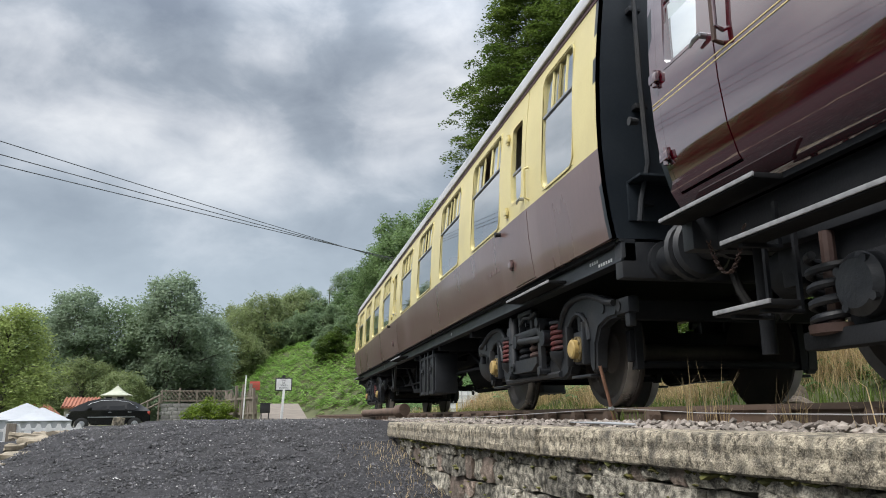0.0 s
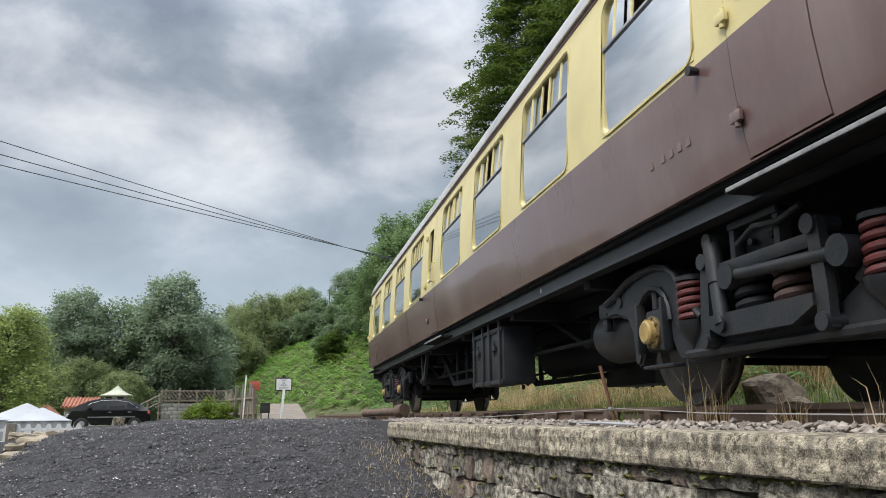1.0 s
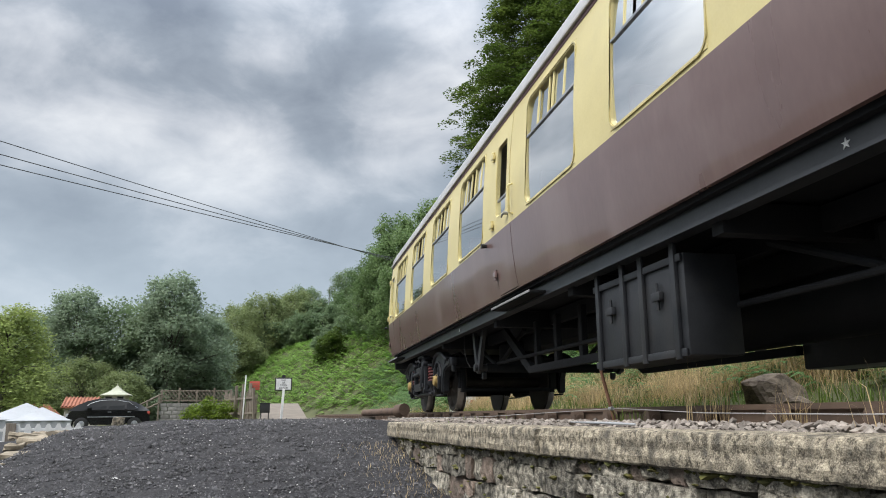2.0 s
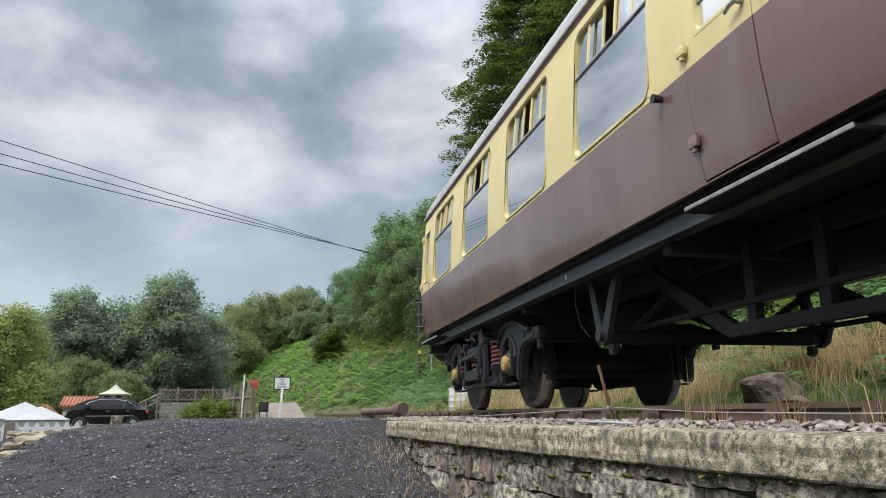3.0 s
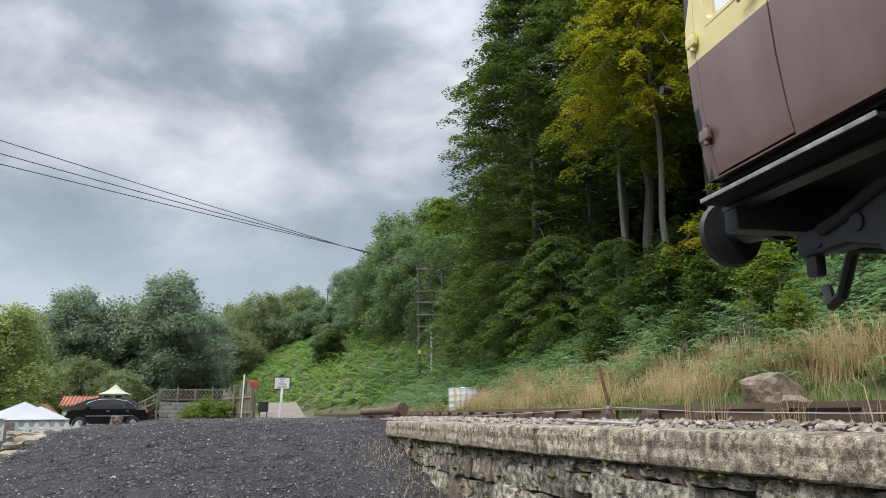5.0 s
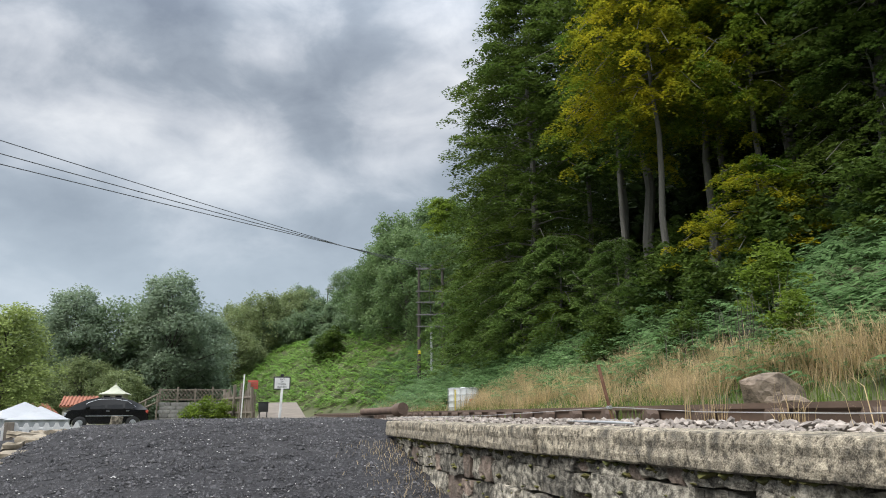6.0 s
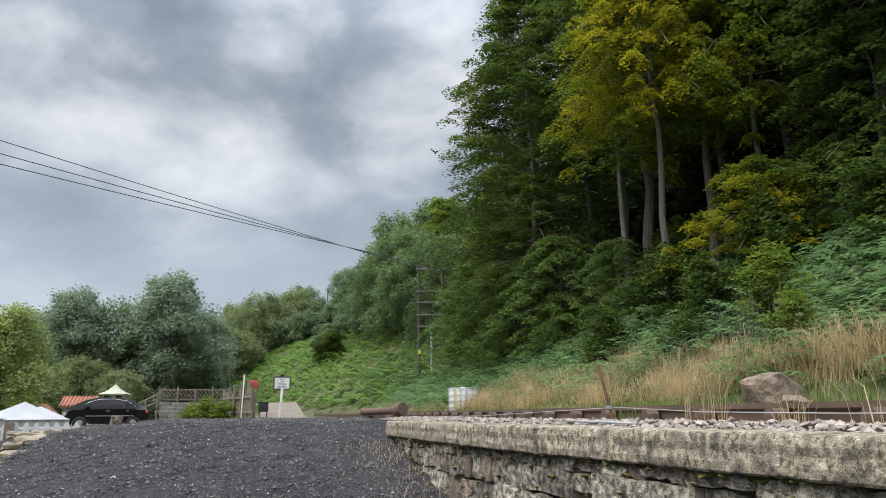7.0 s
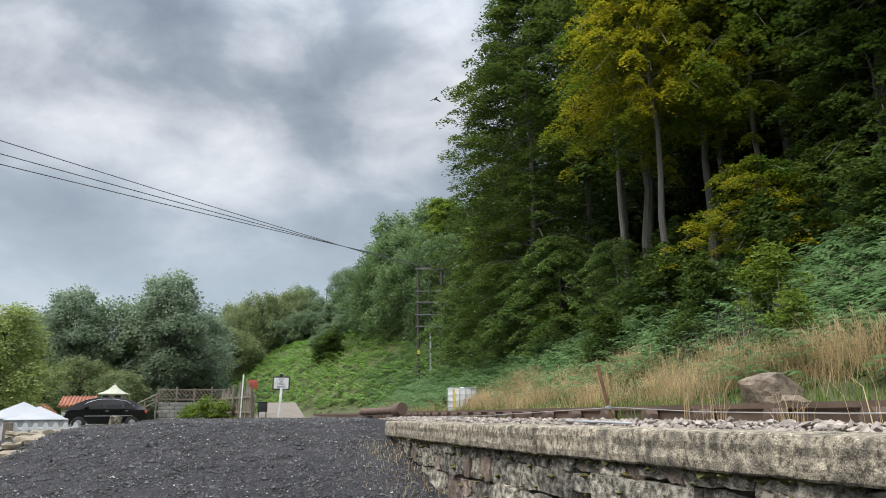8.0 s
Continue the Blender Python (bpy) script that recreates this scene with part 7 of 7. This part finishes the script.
def marquee(x, y, z, half, wall, rise, turn, label):
    t = thing("marquee", label, "tent", pose(x, y, z, 0, 0, turn), "white tents")
    bm = bmesh.new()
    n = 8
    rings = []
    for i in range(n + 1):
        k = i / n
        r = half * (1 - k) + 0.04
        h = wall + rise * (k ** 1.15)
        rings.append([bm.verts.new((sx * r, sy * r, h)) for sx, sy in ((-1, -1), (1, -1), (1, 1), (-1, 1))])
    for a, b in zip(rings, rings[1:]):
        for q in range(4):
            bm.faces.new((a[q], a[(q + 1) % 4], b[(q + 1) % 4], b[q]))
    bm.faces.new(rings[-1])
    ext = bmesh.ops.extrude_face_region(bm, geom=bm.faces[:])
    for v in ext["geom"]:
        if isinstance(v, bmesh.types.BMVert):
            v.co.z -= 0.03
    bmesh.ops.recalc_face_normals(bm, faces=bm.faces)
    part("canopy", bm, CANVAS, t)
    for k in range(4):
        bm = bmesh.new()
        m = pose(0, 0, 0, 0, 0, 90 * k)
        cols = 16
        front = [[bm.verts.new(m @ Vector((-half + 2 * half * i / cols, -half + 0.03 * math.sin(i * 1.9), zz))) for i in range(cols + 1)] for zz in (0, wall - 0.2, wall)]
        for a, b in zip(front, front[1:]):
            for i in range(cols):
                bm.faces.new((a[i], a[i + 1], b[i + 1], b[i]))
        ext = bmesh.ops.extrude_face_region(bm, geom=bm.faces[:])
        inn = m.to_3x3() @ Vector((0, 0.02, 0))
        for v in ext["geom"]:
            if isinstance(v, bmesh.types.BMVert):
                v.co += inn
        bmesh.ops.recalc_face_normals(bm, faces=bm.faces)
        part("side_wall", bm, CANVAS, t)
        bm = bmesh.new()
        rod(bm, m @ Vector((-half, -half, 0)), m @ Vector((-half, -half, wall)), 0.03, seg=8)
        part("pole", bm, GALV, t)


def small_buildings():
    h = thing("pavilion", "small pale pavilion with a swept pagoda roof", "pavilion", pose(-13.75, 68.6, -0.6))
    bm = bmesh.new()
    box(bm, (-0.85, -0.85, 0), (0.85, 0.85, 2.4), 0.02)
    part("wall", bm, RENDER_WALL, h)
    for x in (-0.45, 0.45):
        bm = bmesh.new()
        box(bm, (x - 0.25, -0.875, 1.45), (x + 0.25, -0.855, 2.2), 0.005)
        part("window", bm, CAR_GLASS, h)
    bm = bmesh.new()
    rings = []
    for r, z in ((1.08, 2.3), (1.06, 2.36), (0.7, 2.52), (0.4, 2.74), (0.16, 3.0), (0.05, 3.12)):
        rings.append([bm.verts.new((sx * r, sy * r, z)) for sx, sy in ((-1, -1), (1, -1), (1, 1), (-1, 1))])
    for a, b in zip(rings, rings[1:]):
        for q in range(4):
            bm.faces.new((a[q], a[(q + 1) % 4], b[(q + 1) % 4], b[q]))
    bm.faces.new(rings[-1])
    bm.faces.new(rings[0][::-1])
    rod(bm, (0, 0, 3.1), (0, 0, 3.3), 0.04)
    part("roof", bm, PALE_ROOF, h)
    for x, y, z, w, d, eaves, ridge, turn, name, roofmat in ((-14.0, 58.6, -1.45, 2.2, 1.9, 2.15, 2.65, 4, "outbuilding", TERRACOTTA), (-17.9, 62.5, -1.75, 1.5, 2.2, 1.9, 2.5, 78, "outbuilding", TERRACOTTA)):
        b = thing(name, "low outbuilding with a terracotta tiled roof", "building", pose(x, y, z, 0, 0, turn), "outbuildings")
        bm = bmesh.new()
        plate(bm, [(-w / 2, 0), (w / 2, 0), (w / 2, eaves), (0, ridge), (-w / 2, eaves)], -d / 2, d / 2)
        part("wall", bm, RENDER_WALL, b)
        for s in (-1, 1):
            bm = bmesh.new()
            plate(bm, [(s * (w / 2 + 0.2), eaves - 0.15), (0, ridge + 0.03), (0, ridge + 0.11), (s * (w / 2 + 0.2), eaves - 0.05)], -d / 2 - 0.2, d / 2 + 0.2)
            rf = part("roof", bm, roofmat, b)
            for k in range(10):
                bm = bmesh.new()
                xx = -d / 2 - 0.1 + (d + 0.2) * k / 9
                rod(bm, (xx, s * (w / 2 + 0.2), eaves - 0.04), (xx, 0, ridge + 0.12), 0.07, seg=8)
                part("tile_row", bm, roofmat, rf)
        bm = bmesh.new()
        box(bm, (d / 2 + 0.0, -0.4, 0.9), (d / 2 + 0.02, 0.4, 1.7), 0.005)
        part("window", bm, CAR_GLASS, b)
        bm = bmesh.new()
        box(bm, (-d / 4, -w / 2 - 0.02, 0.9), (d / 4, -w / 2, 1.7), 0.005)
        part("window", bm, CAR_GLASS, b)
    s = thing("shelter_post", "red-brown wooden shelter post with a small roof edge", "shelter", pose(-8.75, 23.9, -1.25))
    for x in (0.0, 0.28):
        bm = bmesh.new()
        box(bm, (x - 0.05, -0.05, 0), (x + 0.05, 0.05, 1.75), 0.01, pose(0, 0, 0, 0, 4, 0))
        part("post", bm, RUST, s)
    bm = bmesh.new()
    box(bm, (-0.7, -0.5, 1.72), (0.42, 0.5, 1.8), 0.01)
    part("roof", bm, WOOD_POLE, s)


def black_car():
    c = thing("car", "small glossy black hatchback parked in the yard", "car", pose(-8.55, 41.1, -0.70, 0, 0, 12))
    lower = [(-1.85, 0.32), (-1.9, 0.5), (-1.86, 0.78), (-1.7, 0.9), (-1.05, 1.02), (1.1, 1.02), (1.7, 0.94), (1.88, 0.78), (1.92, 0.5), (1.86, 0.3), (1.62, 0.22)]
    arch = []
    for cx in (1.2, -1.2):
        arch += [(cx + 0.36 * math.cos(a), 0.26 + 0.36 * math.sin(a)) for a in [math.pi * i / 8 for i in range(9)]]
    lower += arch + [(-1.62, 0.22)]
    bm = bmesh.new()
    plate(bm, lower, -0.84, 0.84)
    bmesh.ops.transform(bm, matrix=pose(0, 0, 0, 0, 0, -90), verts=bm.verts)
    bmesh.ops.bevel(bm, geom=[e for e in bm.edges if len(e.link_faces) == 2 and e.calc_face_angle(0) > 1.2], offset=0.05, segments=2, affect="EDGES")
    body = part("body", bm, CAR_BLACK, c)
    bm = bmesh.new()
    cab = [(-1.84, 0.94, 0.80), (-1.45, 1.20, 0.74), (-0.95, 1.42, 0.68), (-0.45, 1.53, 0.64), (0.1, 1.56, 0.62), (0.65, 1.52, 0.63), (1.15, 1.38, 0.66), (1.55, 1.18, 0.70), (1.86, 0.95, 0.76)]
    rows = []
    for x, z, w in cab:
        rows.append([bm.verts.new((x, -0.81, 0.93)), bm.verts.new((x, -w, z)), bm.verts.new((x, w, z)), bm.verts.new((x, 0.81, 0.93))])
    for a, b in zip(rows, rows[1:]):
        for q in range(3):
            f = bm.faces.new((a[q], a[q + 1], b[q + 1], b[q]))
            f.smooth = q == 1
    bm.faces.new(rows[0])
    bm.faces.new(rows[-1][::-1])
    bmesh.ops.recalc_face_normals(bm, faces=bm.faces)
    part("cabin", bm, CAR_BLACK, c)
    for s in (-1, 1):
        for x0, x1, zt0, zt1 in ((-0.95, -0.12, 1.24, 1.38), (-0.02, 0.7, 1.38, 1.36), (0.8, 1.2, 1.34, 1.2)):
            bm = bmesh.new()
            q = []
            for x, z in ((x0, 1.0), (x1, 1.0), (x1, zt1), (x0, zt0)):
                y = 0.81 - (z - 0.93) / 0.54 * 0.19
                q.append((x, s * (y + 0.012), z))
            vs = [bm.verts.new(p) for p in q] + [bm.verts.new((x, y - s * 0.02, z)) for x, y, z in q]
            bm.faces.new(vs[:4])
            bm.faces.new(vs[4:][::-1])
            for i in range(4):
                bm.faces.new((vs[i], vs[4 + i], vs[4 + (i + 1) % 4], vs[(i + 1) % 4]))
            bmesh.ops.recalc_face_normals(bm, faces=bm.faces)
            part("window", bm, CAR_GLASS, c)
        bm = bmesh.new()
        box(bm, (-0.95, s * 0.83, 0.62), (1.2, s * 0.855, 0.66), 0.006)
        part("trim_strip", bm, STEEL, c)
        for x in (-0.05, 0.85):
            bm = bmesh.new()
            box(bm, (x, s * 0.84, 0.86), (x + 0.16, s * 0.87, 0.89), 0.006)
            part("door_handle", bm, STEEL, c)
        bm = bmesh.new()
        tube(bm, [(-1.2, s * 0.76, 1.02), (-0.85, s * 0.71, 1.30), (-0.4, s * 0.66, 1.44), (0.3, s * 0.65, 1.46), (0.9, s * 0.68, 1.36), (1.3, s * 0.74, 1.08)], 0.012, 6)
        part("window_trim", bm, STEEL, c)
        bm = bmesh.new()
        box(bm, (-0.98, s * 0.82, 1.0), (-0.78, s * 0.98, 1.12), 0.03)
        part("mirror", bm, CAR_BLACK, c)
        for x in (-1.2, 1.2):
            bm = bmesh.new()
            lathe(bm, [(s * 0.64, 0.2), (s * 0.64, 0.29), (s * 0.67, 0.31), (s * 0.81, 0.31), (s * 0.83, 0.28), (s * 0.83, 0.2)], "y", 24, (x, 0, 0.31))
            wh = part("wheel", bm, RUBBER, c)
            bm = bmesh.new()
            lathe(bm, [(s * 0.80, 0.03), (s * 0.815, 0.2), (s * 0.825, 0.2), (s * 0.84, 0.05)], "y", 18, (x, 0, 0.31))
            part("rim", bm, STEEL, wh)
        bm = bmesh.new()
        box(bm, (-1.9, s * 0.5, 0.66), (-1.72, s * 0.8, 0.80), 0.03)
        part("headlight", bm, GALV, c)
        bm = bmesh.new()
        box(bm, (1.76, s * 0.55, 0.74), (1.9, s * 0.82, 0.92), 0.03)
        part("tail_light", bm, RED_SIGN, c)


def power_line():
    p = thing("power_pole", "twin-legged dark wooden power pole on the hillside", "power pole", pose(10.6, 59.0, 0))
    for x, y in ((0.0, 0.0), (1.86, -0.36)):
        bm = bmesh.new()
        z0 = ground_z(10.6 + x, 59 + y) - 0.3
        rod(bm, (x, y, z0), (x, y, 11.55), 0.15, 0.11, 12)
        part("leg", bm, WOOD_POLE, p)
    for z, r in ((11.45, 0.08), (9.6, 0.05), (8.7, 0.05), (7.7, 0.06), (6.75, 0.05)):
        bm = bmesh.new()
        box(bm, (-0.25, -0.14, z - r), (2.1, -0.04, z + r), 0.01, pose(0, 0, 0, 0, 0, -11))
        part("crossarm", bm, ARM, p)
    for k in range(3):
        bm = bmesh.new()
        lathe(bm, [(11.5, 0.03), (11.55, 0.08), (11.62, 0.05), (11.68, 0.08), (11.75, 0.05), (11.82, 0.03)], "z", 10, (0.9 * k + 0.03, -0.1 - 0.17 * k, 0))
        part("insulator", bm, SIGN_BLACK, p)
    bm = bmesh.new()
    rod(bm, (0.95, -0.28, 3.2), (0.95, -0.28, 6.7), 0.09, seg=10)
    part("cable_duct", bm, GALV, p, "grey steel cable duct")
    bm = bmesh.new()
    for z in (8.0, 9.0):
        tube(bm, [(0.2 + 0.75 * k, -0.1 - 0.17 * k, z + 0.6 - 0.25 * math.sin(math.pi * (k % 2))) for k in range(3)], 0.02, 6)
    tube(bm, [(0.93, -0.25, 6.7), (0.9, -0.2, 8.2), (0.8, -0.2, 9.5), (0.93, -0.2, 11.4)], 0.02, 6)
    part("jumper_cable", bm, CABLE, p)
    bm = bmesh.new()
    box(bm, (-0.12, -0.19, 4.55), (0.12, -0.16, 4.85), 0.005)
    part("warning_plate", bm, YELLOW, p, "yellow warning plate")
    f = thing("power_pole", "distant twin power pole on the skyline", "power pole", pose(10.0, 180, 0))
    for x in (0.0, 1.3):
        bm = bmesh.new()
        rod(bm, (x, 0, ground_z(10 + x, 180) - 0.5), (x, 0, 30.0), 0.14, 0.10, 8)
        part("leg", bm, WOOD_POLE, f)
    bm = bmesh.new()
    box(bm, (-0.3, -0.1, 29.6), (1.6, 0.1, 29.85), 0.01)
    part("crossarm", bm, GALV, f)
    ends = ((10.6, 58.9, 11.5, 11.95), (11.5, 58.75, 11.5, 11.32), (12.4, 58.6, 11.5, 10.82))
    for k, (x, y, z, zl) in enumerate(ends):
        bm = bmesh.new()
        far = Vector((x, y, z))
        near = Vector((-12.7 + 0.12 * k, 34.75, zl))
        d = near - far
        pts = []
        for i in range(61):
            t = 3.2 * i / 60
            q = far + d * t
            q.z += 0.65 * (t * (t - 1.0)) * 0.5
            pts.append(q)
        tube(bm, pts, 0.023, 6)
        solid("overhead_cable", bm, CABLE, "thin dark overhead power cable", "cable", group="power cables")


def line_side():
    s = thing("iron_stake", "rusty iron stake driven into the ballast", "stake", pose(2.60, 5.63, -0.3))
    bm = bmesh.new()
    rod(bm, (0, 0, 0), (-0.13, 0.02, 0.60), 0.014, seg=8)
    part("shaft", bm, RUST, s)
    bm = bmesh.new()
    rod(bm, (-0.06, -0.02, 0.265), (-0.06, 0.03, 0.265), 0.016, seg=8)
    part("clip", bm, GALV, s)
    bm = bmesh.new()
    tube(bm, [(1.75, 11.2, -0.125), (2.2, 8.2, -0.10), (2.58, 5.6, -0.035), (2.5, 4.2, -0.075), (2.42, 2.9, -0.085), (2.3, 1.2, -0.08)], 0.003, 6)
    solid("fence_wire", bm, WIRE, "slack pale wire strung along the track", "wire")
    bm = bmesh.new()
    tube(bm, [(2.14, 5.5, -0.135), (2.11, 5.1, -0.135), (2.07, 4.6, -0.135), (2.04, 4.2, -0.138)], [0.003, 0.007, 0.009, 0.007], 8)
    solid("white_stick", bm, CANVAS, "broken white plastic rod lying on the coping", "rod")
    p = thing("rusty_pipe", "thick rusty pipe lying on timber packing", "pipe", pose(1.75, 16.7, -0.03))
    bm = bmesh.new()
    rod(bm, (0, 0, 0.0), (0.55, -1.75, 0.03), 0.075, seg=16)
    part("tube", bm, PIPE_RUST, p)
    bm = bmesh.new()
    rod(bm, (0.51, -1.62, 0.03), (0.59, -1.88, 0.06), 0.13, 0.12, 16)
    part("flange", bm, PIPE_RUST, p)
    for t in (0.12, 0.85):
        bm = bmesh.new()
        box(bm, (0.55 * t - 0.14, -1.75 * t - 0.12, -0.26), (0.55 * t + 0.14, -1.75 * t + 0.12, -0.075), 0.02)
        part("packing_timber", bm, SLEEPER, p)
    rng = np.random.default_rng(33)

    def tuft(x, y, z, n, r, length, width, material, name, label, bend=0.8):
        pts = [(x + rng.normal(0, r), y + rng.normal(0, r), z) for _ in range(n)]
        blade_mesh(name, rng, pts, length, width, material, label, "grass tuft", bend)

    tuft(2.52, 5.3, -0.21, 40, 0.05, 0.20, 0.004, GRASS, "grass_tuft", "fresh green grass tuft by the iron stake")
    tuft(2.58, 4.3, -0.21, 38, 0.09, 0.42, 0.0026, HAY, "dry_grass_tuft", "dry grass stalks growing in the ballast")
    tuft(2.62, 3.55, -0.21, 30, 0.07, 0.28, 0.0026, HAY, "dry_grass_tuft", "short dry grass in the ballast")
    tuft(2.5, 2.75, -0.21, 12, 0.06, 0.44, 0.0022, HAY, "dry_grass_tuft", "a few dry stalks near the coping", 1.0)
    tuft(2.2, 8.0, -0.22, 40, 0.25, 0.14, 0.004, GRASS, "grass_tuft", "sparse green grass by the track")
    # dry stems and moss where the cinders meet the wall
    pts = []
    for _ in range(520):
        y = rng.uniform(4.6, 8.8)
        x = wall_x(y) - abs(rng.normal(0, 0.28))
        pts.append((x, y, ground_z(x, y) - 0.005))
    blade_mesh("dry_litter", rng, pts, 0.085, 0.002, HAY, "dry stems and litter at the foot of the wall", "dry grass", 2.2)
    mp, ms = [], []
    for _ in range(300):
        y = rng.uniform(2.2, 8.6)
        mp.append((wall_x(y) + rng.uniform(-0.02, 0.03), y, -0.33 + (rng.random() < 0.35) * -rng.random() * 0.4 + rng.normal(0, 0.008)))
        ms.append(rng.uniform(0.012, 0.035))
    stones("wall_moss", mp, ms, MOSS, "olive moss in the joints of the wall", "moss", 9, 0.6)
    bush = tree_meshes(41, 0.9, 0.05, 0.75, 50, 60, 0.05, LEAF_LIGHT, BARK, 0.02, 1.0, 0.3)
    for x, y, s in ((-3.4, 36.5, 1.15), (-2.6, 36.0, 1.0), (-4.2, 38.0, 0.9)):
        plant_tree("yard_bush", bush, "bright green low bush in front of the fence", Matrix.Translation((x, y, -0.5)) @ Matrix.Scale(s, 4), "bushes by the fence")


def make_bird():
    b = thing("bird", "small dark bird in flight", "bird", pose(15, 38, 12))
    bm = bmesh.new()
    lathe(bm, [(-0.17, 0.005), (-0.10, 0.03), (0.0, 0.045), (0.09, 0.04), (0.13, 0.028), (0.16, 0.022), (0.20, 0.004)], "x", 10)
    plate(bm, [(-0.05, -0.008), (0.05, -0.008), (0.05, 0.008), (-0.05, 0.008)], -0.27, -0.14)
    part("body", bm, FEATHER, b)
    wings = []
    for s in (-1, 1):
        bm = bmesh.new()
        pts = [(0.07, 0.0), (0.09, 0.14), (0.02, 0.33), (-0.05, 0.30), (-0.06, 0.12), (-0.07, 0.0)]
        a = [bm.verts.new((x, s * y, 0.006)) for x, y in pts]
        c = [bm.verts.new((x, s * y, -0.006)) for x, y in pts]
        bm.faces.new(a)
        bm.faces.new(c[::-1])
        for i in range(len(a)):
            bm.faces.new((a[i], c[i], c[(i + 1) % len(a)], a[(i + 1) % len(a)]))
        bmesh.ops.recalc_face_normals(bm, faces=bm.faces)
        w = part("wing", bm, FEATHER, b)
        w.location = (0, s * 0.03, 0.02)
        wings.append((w, s))
    return b, wings


water_tank()
place_rocks()
token_sign()
ramp_slab()
fences()
marquee(-13.4, 44.5, -1.9, 2.0, 1.75, 0.85, 15, "white marquee with a pointed roof")
marquee(-11.5, 40.6, -1.85, 1.35, 1.65, 0.62, 12, "smaller white marquee with a low pointed roof")
small_buildings()
black_car()
power_line()
line_side()
bird, bird_wings = make_bird()


# ---- what moves ----
def travelled(t):
    return 3.924 * t + 0.0407 * t * t


def motions():
    """The train rolls past the eye, wheels turning at the pace of the line; a bird crosses the sky at the end."""
    for coach, y0 in ((coach_a, 4.874), (coach_b, 4.034)):
        walk(coach, [(k * 0.4, pose(TRACK_X, y0 - travelled(k * 0.4), RAIL)) for k in range(21)])
    for ws in wheels_a + wheels_b:
        base = ws.location.copy()
        walk(ws, [(k * 8.0 / 60, pose(base.x, base.y, base.z, math.degrees(travelled(k * 8.0 / 60) / 0.475))) for k in range(61)])
    walk(bird, [(0.0, pose(9.3, 39.9, 12.9, 0, 0, 95)), (6.6, pose(9.2, 39.5, 13.2, 0, 0, 95)), (7.0, pose(8.0, 39.2, 14.3, 0, 0, 95)), (7.5, pose(7.97, 39.2, 15.95, 0, 0, 95)),
                (8.0, pose(8.05, 39.2, 17.55, 0, 0, 95))])
    for wing, s in bird_wings:
        base = wing.location.copy()
        flap = [(0.0, 40), (6.5, 40)] + [(6.6 + 0.1 * k, (35, -5, -30, 10)[k % 4]) for k in range(15)]
        walk(wing, [(t, pose(base.x, base.y, base.z, s * a)) for t, a in flap])


motions()
